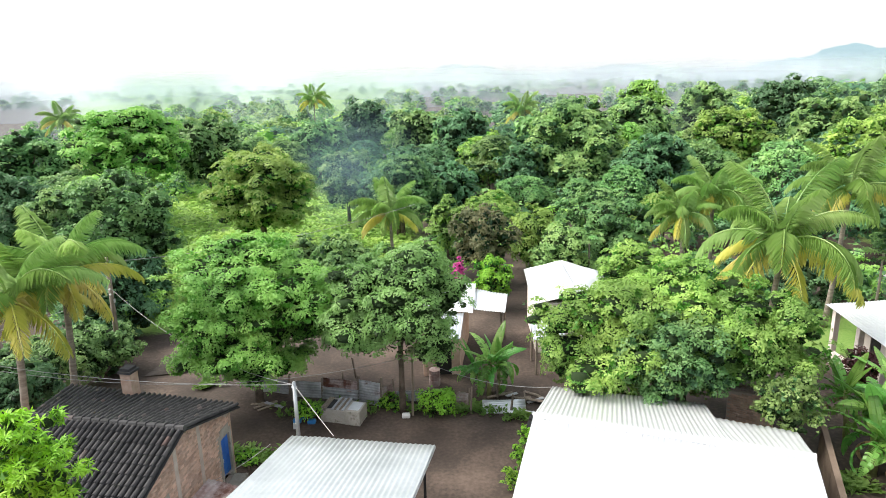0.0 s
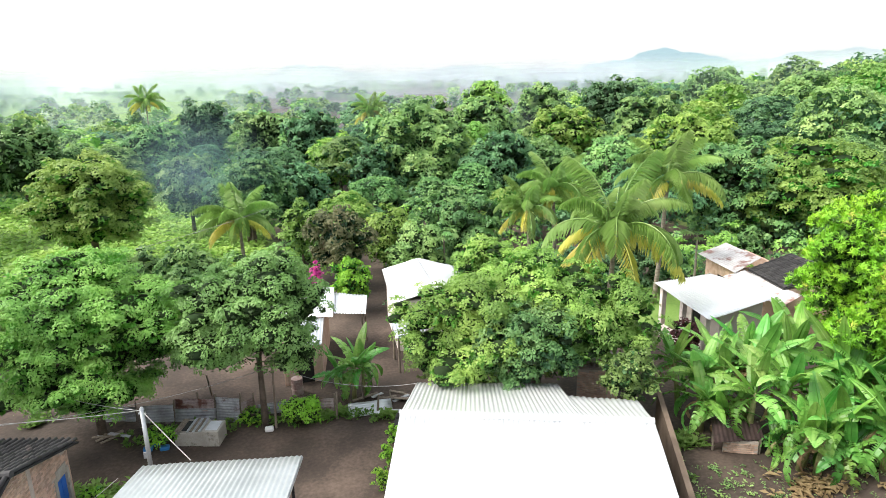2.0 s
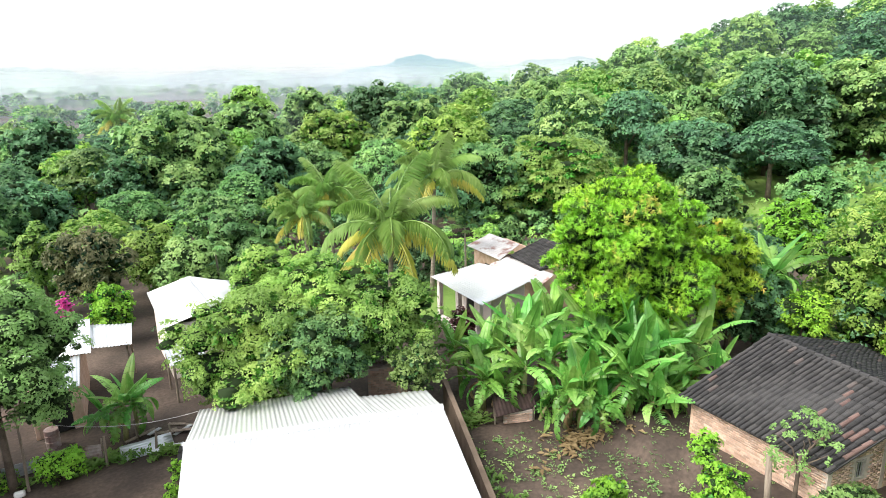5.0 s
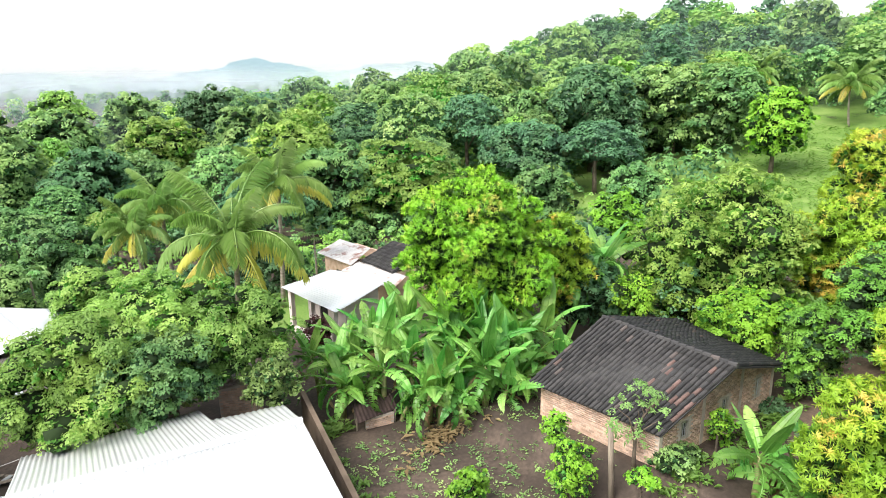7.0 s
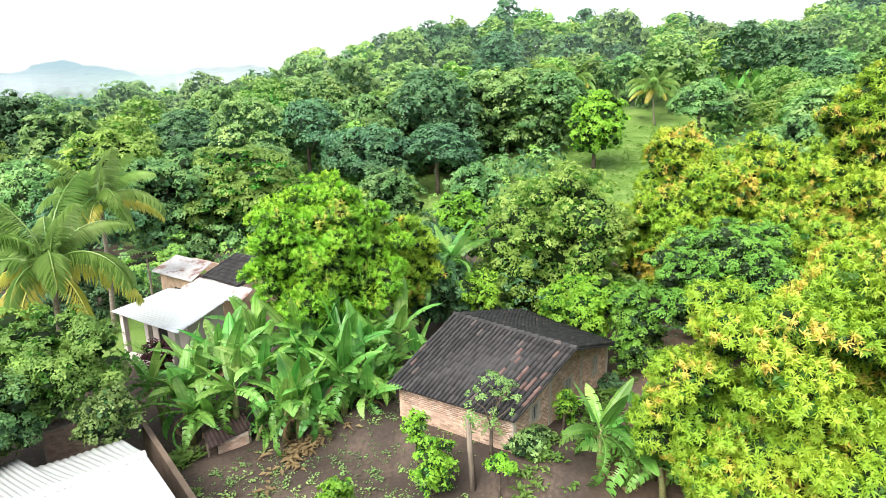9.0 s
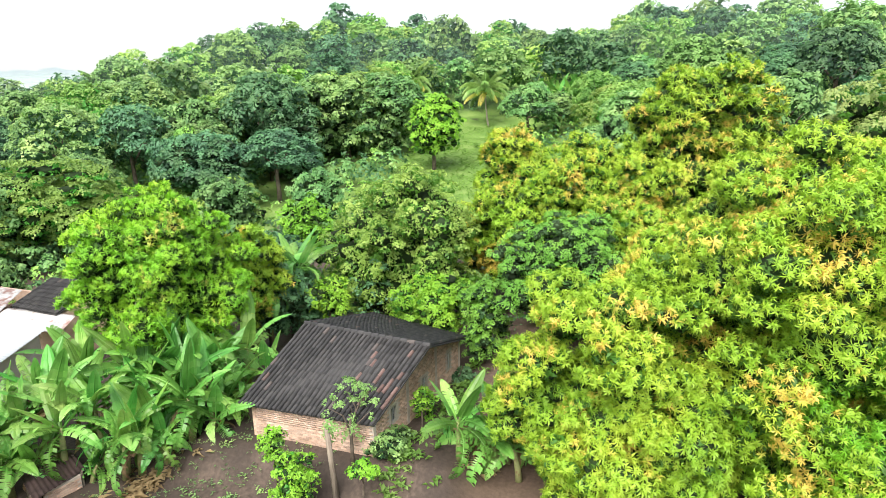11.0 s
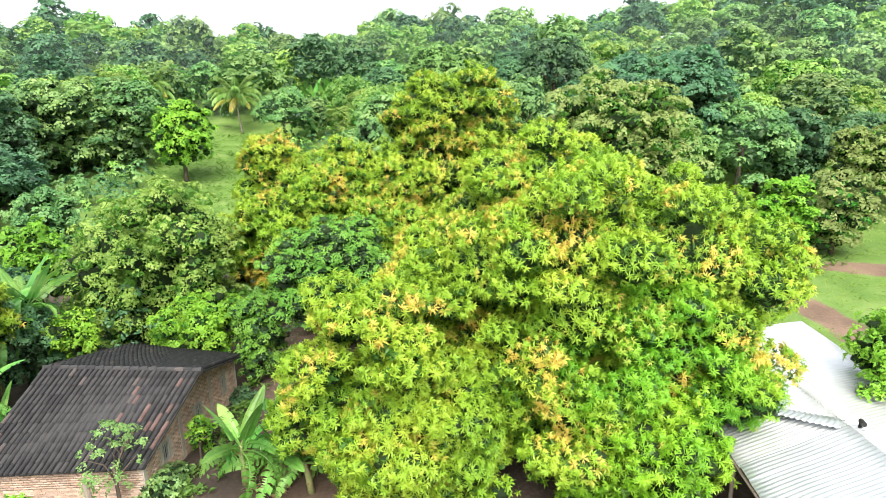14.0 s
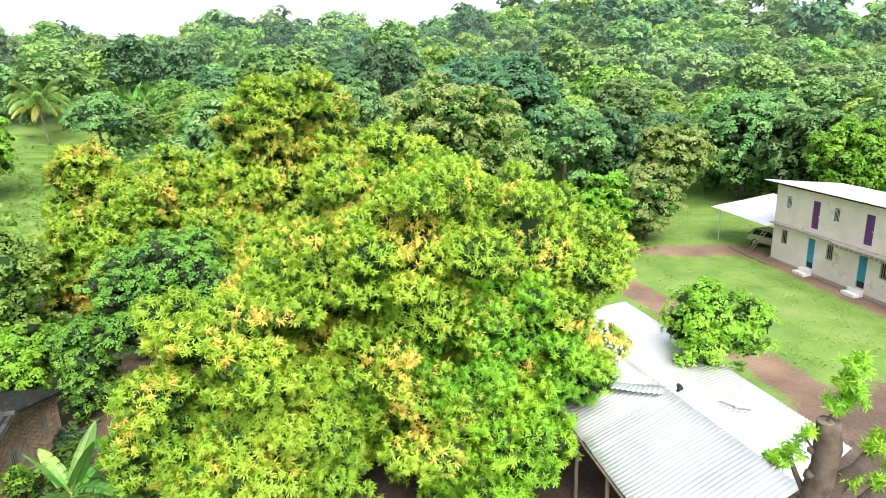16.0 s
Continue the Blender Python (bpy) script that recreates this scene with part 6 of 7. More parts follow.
for i, (x, y, hgt) in enumerate(((18.2, 20.6, 2.4), (18.9, 18.4, 2.0), (19.6, 19.9, 2.9), (20.4, 17.7, 2.0), (21.0, 16.6, 2.1), (20.9, 18.9, 3.1), (22.1, 17.6, 2.7),
                                 (19.0, 21.8, 3.0), (20.4, 21.0, 3.4), (21.9, 19.8, 3.7), (23.2, 18.4, 3.3), (24.3, 17.0, 2.8), (25.3, 16.4, 2.4), (18.6, 23.6, 2.7),
                                 (16.9, 22.0, 1.8), (17.2, 24.2, 2.4), (18.4, 22.3, 2.6), (21.2, 17.6, 2.4), (23.5, 17.2, 2.6), (22.6, 19.0, 3.4), (20.0, 23.2, 3.2), (21.6, 22.2, 3.4), (23.2, 20.7, 3.4), (24.8, 18.9, 3.0), (19.4, 18.0, 1.6), (22.0, 16.2, 1.7))):
    banana_plant(x, y, hgt, grove_rng.uniform(0.85, 1.2), 301 + i, int(grove_rng.integers(1, 4)))
for i, (x, y) in enumerate(((18.4, 19.6), (19.3, 18.6), (20.0, 17.2), (21.4, 15.9), (22.6, 15.6), (23.6, 16.0), (24.6, 15.9), (25.6, 15.6), (17.4, 21.3), (22.9, 16.6))):
    banana_plant(x, y, 0.7 + 0.35 * (i % 3), 0.72 + 0.08 * (i % 4), 420 + i, 1, 9, label="young banana sucker with broad arching leaves")
for i, (x, y, hgt, s) in enumerate(((2.16, 29.3, 1.9, 0.85), (2.7, 29.6, 1.5, 0.75), (1.7, 29.7, 1.3, 0.7))):
    banana_plant(x, y, hgt, s, 340 + i, 1, label="banana plant in the yard beside the fence")
for i, (x, y, hgt, s) in enumerate(((21.9, 5.0, 1.7, 1.05), (22.6, 3.6, 1.6, 1.0), (23.6, 2.3, 1.9, 0.95), (25.0, 3.0, 1.5, 0.8), (22.0, 2.6, 1.5, 1.0), (23.2, 3.2, 1.9, 1.0))):
    banana_plant(x, y, hgt, s, 350 + i, 1, label="banana plant beside the earth road")
for i, (x, y, hgt) in enumerate(((31.5, 18.5, 4.2), (33.0, 17.2, 4.5), (32.2, 19.8, 4.0), (34.2, 18.4, 4.6))):
    banana_plant(x, y, hgt, 1.2, 360 + i, 1, label="tall banana plant in the dark gap between trees")
hill_rng = np.random.default_rng(4)
for i in range(14):
    b, r = radians(84.5 + i * 0.42), 118 + hill_rng.uniform(-5, 5)
    banana_plant(r * math.sin(b), r * math.cos(b), 3.0, 1.7, 380 + i, 0, 9, label="banana plant on the hillside")

# ---- woods on the hill: a few tree forms, planted many times ----
wood_rng = np.random.default_rng(21)
FORMS, FAR_FORMS = [], []
for kind, n in (("broad", 3), ("dark", 2), ("feather", 3), ("olive", 1)):
    for i in range(n):
        young, mature, style, leaf, aspect, tuft, flat, bot, text = KINDS[kind]
        lob = umbrella_lobes(5.0, 10.0, wood_rng, 30, 0.62 if kind == "feather" else 0.8, 0.34 if i else 0.2)
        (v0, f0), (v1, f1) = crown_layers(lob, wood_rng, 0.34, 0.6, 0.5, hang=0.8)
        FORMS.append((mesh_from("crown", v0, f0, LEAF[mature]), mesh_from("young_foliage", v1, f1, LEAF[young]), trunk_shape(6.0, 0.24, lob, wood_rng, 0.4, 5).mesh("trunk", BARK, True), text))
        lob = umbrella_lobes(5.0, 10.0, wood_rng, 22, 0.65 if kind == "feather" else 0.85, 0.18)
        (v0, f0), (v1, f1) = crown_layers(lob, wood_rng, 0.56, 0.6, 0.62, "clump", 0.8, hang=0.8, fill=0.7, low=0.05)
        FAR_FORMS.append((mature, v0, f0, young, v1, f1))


PLAIN_FORMS = []
for kind, n in (("broad", 2), ("dark", 2), ("feather", 2)):
    for i in range(n):
        young, mature, style, leaf, aspect, tuft, flat, bot, text = KINDS[kind]
        lob = umbrella_lobes(5.2, 9.5, wood_rng, 13, 0.8, 0.1)
        (v0, f0), (v1, f1) = crown_layers(lob, wood_rng, 1.15, 0.6, 1.1, "clump", 0.8, hang=0.8, fill=0.7, low=0.05)
        PLAIN_FORMS.append((mature, v0, f0, young, v1, f1))


def wood_tree(x, y, size, tall, k):
    crown, tips, trunk, text = FORMS[k % len(FORMS)]
    root = thing("tree", text, "tree", pose(x, y, gz(x, y) - 0.1, 0, 0, wood_rng.uniform(0, 360)) @ Matrix.Diagonal((size, size, tall, 1)), "woodland trees on the hill")
    part("trunk", trunk, None, root)
    part("crown", crown, None, root)
    part("young_foliage", tips, None, root)


def open_land(b, r):
    """Where no wild tree stands: yards, pasture, meadow."""
    if b < -28:
        return r < 62
    if b < -4:
        return r < 100
    if b < 32:
        return r < 58
    if b < 44:
        return r < 92
    if b < 62:
        return r < 78
    if b < 73:
        return r < 98
    if b < 83.5:
        return r < 118
    if b < 92:
        return r < 92 or (b < 90 and 112 < r < 124)
    if b < 104:
        return r < 66
    if b < 124:
        return r < 74
    if b < 150:
        return r < 88
    return r < 70


def joined_woods(name, label, joined):
    """One object for each kind of leaf; every tree in it carries its own chance value, which sets its shade of green."""
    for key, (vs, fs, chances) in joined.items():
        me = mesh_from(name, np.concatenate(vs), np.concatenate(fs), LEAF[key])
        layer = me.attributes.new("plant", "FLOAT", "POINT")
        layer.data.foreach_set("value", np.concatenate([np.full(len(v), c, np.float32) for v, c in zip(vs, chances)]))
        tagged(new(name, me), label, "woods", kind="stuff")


def join_tree(joined, form, s, tall, a, at, chance):
    rot = np.array([[math.cos(a), -math.sin(a), 0], [math.sin(a), math.cos(a), 0], [0, 0, 1]])
    mature, v0, f0, young, v1, f1 = form
    for key, v, f in ((mature, v0, f0), (young, v1, f1)):
        vs, fs, chances = joined.setdefault(key, ([], [], []))
        fs.append(f + sum(len(q) for q in vs))
        vs.append((v * np.array([s, s, tall])) @ rot.T + np.array(at))
        chances.append(chance)


def plant_woods():
    """Scatter the woodland: the nearest trees are things, the rest is joined by kind of leaf."""
    taken, spots = [], []
    for attempt in range(14000):
        b, r = wood_rng.uniform(-40, 158), math.sqrt(wood_rng.uniform(55 ** 2, 240 ** 2))
        if open_land(b, r) or (b < 30 and r > 150):
            continue
        x, y = r * math.sin(radians(b)), r * math.cos(radians(b))
        gap = 6.0 + r * 0.012
        if any((x - p) ** 2 + (y - q) ** 2 < gap * gap for p, q in taken):
            continue
        taken.append((x, y))
        s = wood_rng.uniform(0.85, 1.45) * (0.66 if b < 30 else 1)
        spots.append((r, x, y, s, s * wood_rng.uniform(0.75, 1.05), int(wood_rng.integers(0, 99))))
    spots.sort()
    joined = {}
    for i, (r, x, y, s, tall, k) in enumerate(spots):
        if i < 140:
            wood_tree(x, y, s, tall, k)
            continue
        form = FAR_FORMS[k % len(FAR_FORMS)] if r < 175 else PLAIN_FORMS[k % len(PLAIN_FORMS)]
        join_tree(joined, form, s, tall, wood_rng.uniform(0, 6.28), (x, y, gz(x, y) - 0.1), wood_rng.random())
    joined_woods("hill_woods", "dense green woodland covering the far hillside", joined)


plant_woods()


def undergrowth(seed, count):
    """Low bushes and saplings that fill the ground between the trees."""
    for key in ("mature", "broad", "dark", "feather"):
        vs, fs, n = [], [], 0
        rng = np.random.default_rng(seed if key in ("mature", "broad") else seed + len(key))
        for i in range(count):
            b, r = rng.uniform(-40, 155), math.sqrt(rng.uniform(36 ** 2, 125 ** 2))
            x, y = r * math.sin(radians(b)), r * math.cos(radians(b))
            if (-27 < b < -3 and 44 < r < 92) or (72 < b < 84 and r > 66) or (y < -14 and r < 86) or (r < 43 and (b < 8 or 20 < b < 44)) or (b > 70 and r < 37) or (28 < b < 46 and r < 48) or (60 < b < 67 and 66 < r < 104):
                continue
            rad_, hgt = rng.uniform(1.4, 3.0), rng.uniform(1.6, 5.0)
            lob = lobes_for(rad_, hgt, rng, 5, 0.9, 0.05, 3)
            size = max(0.22, r * 0.006)
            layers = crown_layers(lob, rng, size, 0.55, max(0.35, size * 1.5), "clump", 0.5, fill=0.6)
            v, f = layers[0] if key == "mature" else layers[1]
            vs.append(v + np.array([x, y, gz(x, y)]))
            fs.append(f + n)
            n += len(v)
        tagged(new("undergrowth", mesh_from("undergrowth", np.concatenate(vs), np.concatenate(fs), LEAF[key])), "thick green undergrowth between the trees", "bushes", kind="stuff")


undergrowth(88, 820)


def far_woods(label, r0, r1, b0, b1, count, seed, gap, size=1.0):
    """Distant trees in belts and clumps, joined by kind of leaf."""
    rng = np.random.default_rng(seed)
    b = np.radians(rng.uniform(b0, b1, count))
    r = np.exp(rng.uniform(math.log(r0), math.log(r1), count))
    x, y = r * np.sin(b), r * np.cos(b)
    belts = np.sin(x * 0.011 + 1.0) * np.sin(y * 0.006 + x * 0.003) + 0.35 * np.sin(x * 0.031 + y * 0.012) + rng.normal(size=count) * 0.12
    keep = (belts > gap) & ~((r > 430) & (r < 820) & (b > math.radians(-18)) & (b < math.radians(-6)))
    x, y = x[keep], y[keep]
    z = ground_z(x, y)
    joined = {}
    for i in range(len(x)):
        s = size * rng.uniform(0.7, 1.35)
        join_tree(joined, PLAIN_FORMS[int(rng.integers(0, len(PLAIN_FORMS)))], s, s * rng.uniform(0.65, 1.1), rng.uniform(0, 6.28), (x[i], y[i], z[i] - 0.2), rng.random())
    joined_woods("far_woods", label, joined)


far_woods("hazy green woodland on the plain", 112, 420, -50, 34, 640, 31, -0.6, 0.72)
far_woods("distant tree belts between pale fields", 400, 1500, -50, 44, 640, 32, -0.55, 0.95)
far_woods("farthest tree belts towards the misty horizon", 1400, 3000, -50, 60, 300, 33, -0.3, 1.7)
far_woods("woodland beyond the hill crest", 235, 330, 34, 130, 90, 34, -3)
far_woods("woodland behind the yards", 60, 300, 170, 310, 50, 35, -3)


# ---- distance: hills with haze in their colour, sheets standing in for mist ----
def far_hill(name, bearing, dist, width, peak, colour, seed, label):
    rng = np.random.default_rng(seed)
    n = 120
    ph = rng.uniform(0, 6.28, 6)
    vs, fs = [], []
    for i in range(n + 1):
        s = i / n * 2 - 1
        b = radians(bearing + s * width / 2)
        k = math.cos(s * math.pi / 2) ** 1.3
        z = peak * k * (0.8 + 0.12 * math.sin(s * 5 + ph[0]) + 0.06 * math.sin(s * 13 + ph[1]) + 0.025 * math.sin(s * 31 + ph[2]) + 0.012 * math.sin(s * 67 + ph[3]))
        x, y = math.sin(b), math.cos(b)
        vs += [(dist * x, dist * y, -8), (dist * 1.03 * x, dist * 1.03 * y, z * 0.6), (dist * 1.08 * x, dist * 1.08 * y, z)]
    for i in range(n):
        o = i * 3
        fs += [(o, o + 3, o + 4, o + 1), (o + 1, o + 4, o + 5, o + 2)]
    tagged(new(name, mesh_from(name, vs, fs, haze_glow_material(name, colour, 1.0), True)), label, "hills", kind="structure")


far_hill("backdrop_hill_1", 3, 4000, 15, 150, (0.41, 0.465, 0.485), 1, "glowing horizon mountain, haze put into its pale blue colour")
far_hill("backdrop_hill_2", 16, 3700, 30, 96, (0.4, 0.46, 0.48), 2, "glowing horizon hills, haze put into their pale blue colour")
far_hill("backdrop_hill_3", 31.5, 3000, 21, 142, (0.28, 0.39, 0.43), 3, "glowing horizon hill, haze put into its blue-green colour")
far_hill("backdrop_hill_4", 43, 3600, 20, 150, (0.375, 0.44, 0.465), 4, "glowing horizon hills, haze put into their pale blue colour")


# Upright curved sheet, added to pale whatever lies behind it as haze would.
def haze_sheet(dist, height, density, seed, scale, b0=-50, b1=75, colour=(0.66, 0.76, 0.84)):
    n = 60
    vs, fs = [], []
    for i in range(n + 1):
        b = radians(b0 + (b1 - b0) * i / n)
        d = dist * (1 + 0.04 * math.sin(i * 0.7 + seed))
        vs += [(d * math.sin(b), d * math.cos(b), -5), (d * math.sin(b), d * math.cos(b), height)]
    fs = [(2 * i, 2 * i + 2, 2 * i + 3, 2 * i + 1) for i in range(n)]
    ob = new("haze_sheet", mesh_from("haze_sheet", vs, fs, haze_sheet_material("mist", density, scale, height * 0.15, height, colour), True))
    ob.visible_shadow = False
    tagged(ob, "thin upright sheet standing in for mist and haze", "mist", kind="stuff")


haze_sheet(120, 17, 0.09, 6, 0.02, -50, 22)
haze_sheet(128, 75, 0.08, 7, 0.01, 30, 150, (0.6, 0.74, 0.76))
haze_sheet(230, 22, 0.25, 1, 0.012, -50, 28)
haze_sheet(400, 28, 0.45, 2, 0.008, -50, 34)
haze_sheet(700, 36, 0.6, 3, 0.005, -50, 40)
haze_sheet(1300, 52, 0.7, 4, 0.003, -50, 50, (0.8, 0.89, 0.93))
haze_sheet(2600, 100, 0.92, 5, 0.0015, -50, 60, (0.86, 0.93, 0.96))


# ---- yard things ----
def tin_panel(a, b, height, seed, material, label, lean=0.12, group="tin fence panels"):
    """An upright corrugated sheet with its ribs lying level, held by a stake."""
    a, b = Vector(a), Vector(b)
    d = (b - a).normalized()
    n = Vector((-d.y, d.x, 0)) * lean
    v, f = corrugated(a, a + Vector((0, 0, height)) + n, b + Vector((0, 0, height * 0.96)) + n, b, pitch=0.13, amp=0.02, rows=5, seed=seed, wave=0.02)
    t = thing("tin_panel", label, "fence panel", pose(0, 0, 0), group)
    part("sheet", mesh_from("sheet", v, f, material), None, t)
    part("stake", Shape().tube([b + n * 0.5 - Vector((0, 0, 0.1)), b + n * 1.5 + Vector((0.03, 0.02, height + 0.2))], 0.04, 6), WOOD, t)


GREY_TIN = "weathered grey corrugated tin panel of the yard fence"
RUST_TIN = "rusty brown corrugated tin panel of the yard fence"
tin_panel((-9.8, 30.2, 0), (-8.2, 29.9, 0), 0.75, 1, TIN_FENCE, GREY_TIN)
tin_panel((-7.75, 29.6, 0), (-6.4, 29.4, 0), 0.85, 2, TIN_FENCE, GREY_TIN)
tin_panel((-6.35, 29.35, 0), (-4.45, 28.9, 0), 0.62, 3, TIN_FENCE, GREY_TIN)
tin_panel((-6.3, 29.5, 0.45), (-4.5, 29.05, 0.45), 0.6, 4, TIN_RUST, RUST_TIN)
tin_panel((-4.4, 28.8, 0), (-3.3, 28.4, 0), 1.25, 5, TIN_FENCE, GREY_TIN)
tin_panel((-3.3, 28.4, 0), (-2.6, 28.9, 0), 0.95, 6, TIN_RUST, RUST_TIN)
tin_panel((-2.5, 28.8, 0), (-0.8, 28.85, 0), 0.55, 7, TIN_FENCE, GREY_TIN)
tin_panel((0.1, 28.4, 0), (1.05, 28.1, 0), 0.75, 8, TIN_RUST, RUST_TIN)
tin_panel((1.75, 27.4, 0), (3.85, 27.4, 0), 0.32, 9, TIN, "pale corrugated sheet lying along the yard edge", 0.8)

sink = thing("wash_tank", "concrete wash tank with planks and tin over the basin", "water tank", pose(-6.0, 27.05, 0, 0, 0, -14))
part("basin", Shape().box((0, 0, 0), (1.25, 1.15, 0.68), None, 0.03), CONCRETE, sink)
part("basin", Shape().box((1.25, -0.05, 0), (2.0, 0.95, 0.74), None, 0.03), CONCRETE, sink)
part("trough", Shape().box((1.36, 0.08, 0.74), (1.9, 0.85, 0.745)), STEEL, sink, "grey wet trough")
# Flat dark plate on the solid basin; its colour stands in for shade inside.
part("opening_shade", Shape().box((0.2, 0.15, 0.68), (0.75, 1.0, 0.685)), DARK, sink)
for i in range(5):
    part("plank", Shape().box((0.55 + i * 0.13, 0.02 + 0.02 * (i % 2), 0.69), (0.66 + i * 0.13, 1.2, 0.72)), WOOD if i % 2 else TIN_FENCE, sink)
part("plank", Shape().box((0.02, 0.05, 0.7), (0.3, 1.15, 0.725)), WOOD, sink)

mast = thing("service_mast", "galvanised steel service mast with wire clamps", "pole", pose(-6.2, 23.55, 0))
part("pole", Shape().tube([(0, 0, 0), (0, 0, 3.75)], [0.09, 0.08], 10), STEEL, mast, smooth=True)
part("cap", Shape().tube([(0, 0, 3.75), (0, 0, 3.85)], [0.1, 0.05], 10), STEEL, mast)
part("bracket", Shape().box((-0.18, -0.04, 1.7), (0.02, 0.04, 1.95)), STEEL, mast)
part("clamp", Shape().tube([(-0.12, 0, 3.6), (0.12, 0, 3.6)], 0.05, 6), STEEL, mast)

pole = thing("utility_pole", "grey wooden utility pole with insulators", "utility pole", pose(-18.35, 32.95, 0))
part("pole", Shape().tube([(0, 0, -0.2), (0.1, 0, 3.5), (0.2, 0, 6.75)], [0.15, 0.13, 0.1], 9), WOOD, pole, smooth=True)
for z in (4.7, 5.0):
    part("insulator", Shape().tube([(0.15, -0.18, z), (0.15, 0.12, z)], [0.05, 0.07], 8), WHITE, pole)
part("bracket", Shape().box((0.05, -0.05, 4.2), (0.3, 0.05, 4.4)), STEEL, pole)

post = thing("wire_post", "thin grey wooden post in the yard", "post", pose(-1.65, 27.45, 0))
part("pole", Shape().tube([(0, 0, -0.1), (0.05, 0, 1.6), (0.08, 0.02, 3.2)], [0.06, 0.055, 0.045], 7), WOOD, post)
post = thing("garden_post", "weathered tree-trunk post beside the tiled house", "post", pose(19.4, 9.3, 0))
part("pole", Shape().tube([(0, 0, -0.1), (-0.04, 0.06, 1.4), (-0.08, 0.15, 3.1)], [0.13, 0.11, 0.1], 8), WOOD, post, smooth=True)
part("crotch", Shape().tube([(-0.07, 0.12, 2.7), (0.1, 0.22, 3.1)], [0.06, 0.04], 6), WOOD, post)


def cable(a, b, sag, label="thin overhead cable sagging between poles", radius=0.012):
    a, b = Vector(a), Vector(b)
    pts = [a.lerp(b, i / 14) - Vector((0, 0, sag * 4 * (i / 14) * (1 - i / 14))) for i in range(15)]
    tagged(new("cable", Shape().tube(pts, radius, 4).mesh("cable", WIRE)), label, "cable", "overhead cables")


cable((-18.2, 32.95, 4.7), (-27, 24, 4.6), 0.5)
cable((-18.2, 32.95, 5.0), (-27, 27, 5.6), 0.5)
cable((-18.2, 32.95, 6.4), (-30, 30, 6.6), 0.5)
cable((-18.2, 32.95, 6.5), (-2, 45, 7.0), 0.6)
cable((-18.2, 32.95, 5.0), (-6.2, 23.55, 3.7), 0.9)
cable((-21, 22.4, 6.2), (-6.2, 23.55, 3.72), 0.5)
cable((-21, 22.4, 6.0), (-1.6, 27.45, 3.1), 1.4)
cable((-6.2, 23.55, 3.7), (-4.35, 21.6, 2.5), 0.02, "white service drop cable to the shed", 0.018)
cable((-1.6, 27.45, 3.15), (4.6, 24.4, 2.9), 0.5)
cable((-8.9, 20.3, 1.4), (-6.7, 21.3, 2.4), 0.1, "clothes line by the awning")
cable((19.9, 17.3, 0.9), (21.7, 13.7, 0.9), 0.25, "white line strung across the garden")

lane = Shape()
for i in range(5):
    a0, a1, b0, b1 = (lerp((-16.78, 32.27, 0), (-16.17, 36.09, 0), k) if n < 2 else lerp((-14.60, 32.73, 0), (-14.22, 35.48, 0), k) for n, k in ((0, i / 5), (1, (i + 0.97) / 5), (2, i / 5), (3, (i + 0.97) / 5)))
    lane.prism([a0, a1, b1, b0], (0, 0, 0.05))
tagged(new("pavement", lane.mesh("pavement", OLD_PAVING)), "worn grey concrete lane slabs beside the yard", "pavement", kind="structure")

# stakes and debris round the fence
for x, y, hgt, tilt in ((1.15, 27.5, 1.4, 3), (-5.2, 29.6, 1.3, -4), (3.1, 27.6, 0.9, 5), (-4.9, 31.6, 1.2, -8), (2.6, 29.0, 1.0, -3)):
    tagged(new("stake", Shape().tube([(x, y, -0.1), (x + 0.02 * tilt, y, hgt)], [0.06, 0.05], 6).mesh("stake", WOOD)), "rough grey wooden fence stake", "stake", "fence stakes")
deb_rng = np.random.default_rng(9)
for i in range(16):
    x, y = (2.7 + deb_rng.uniform(0, 2.0), 28.3 + deb_rng.uniform(0, 0.9)) if i < 10 else (-9.6 + deb_rng.uniform(-0.6, 1.2), 28.5 + deb_rng.uniform(-0.3, 0.5))
    L = deb_rng.uniform(0.5, 1.4)
    m = pose(x, y, 0.06 + 0.04 * (i % 4), deb_rng.uniform(-6, 6), deb_rng.uniform(-6, 6), deb_rng.uniform(-40, 40))
    tagged(new("scrap_board", Shape().box((-L / 2, -0.09, -0.015), (L / 2, 0.09, 0.015), m).mesh("scrap_board", WOOD if i % 3 else TIN_FENCE)), "old grey board lying in a scrap heap", "board", "scrap boards")

# clipped bushes beside the zinc-roofed house
for i, (x, y, hgt) in enumerate(((3.45, 24.7, 1.15), (3.0, 23.3, 1.15), (2.45, 21.6, 1.25))):
    tree("lime", x, y, hgt, 0.44, 900 + i, 1.0, bottom=0.02, label="small round clipped bright green bush", name="shrub", leaf_scale=0.5, lobe_count=9)


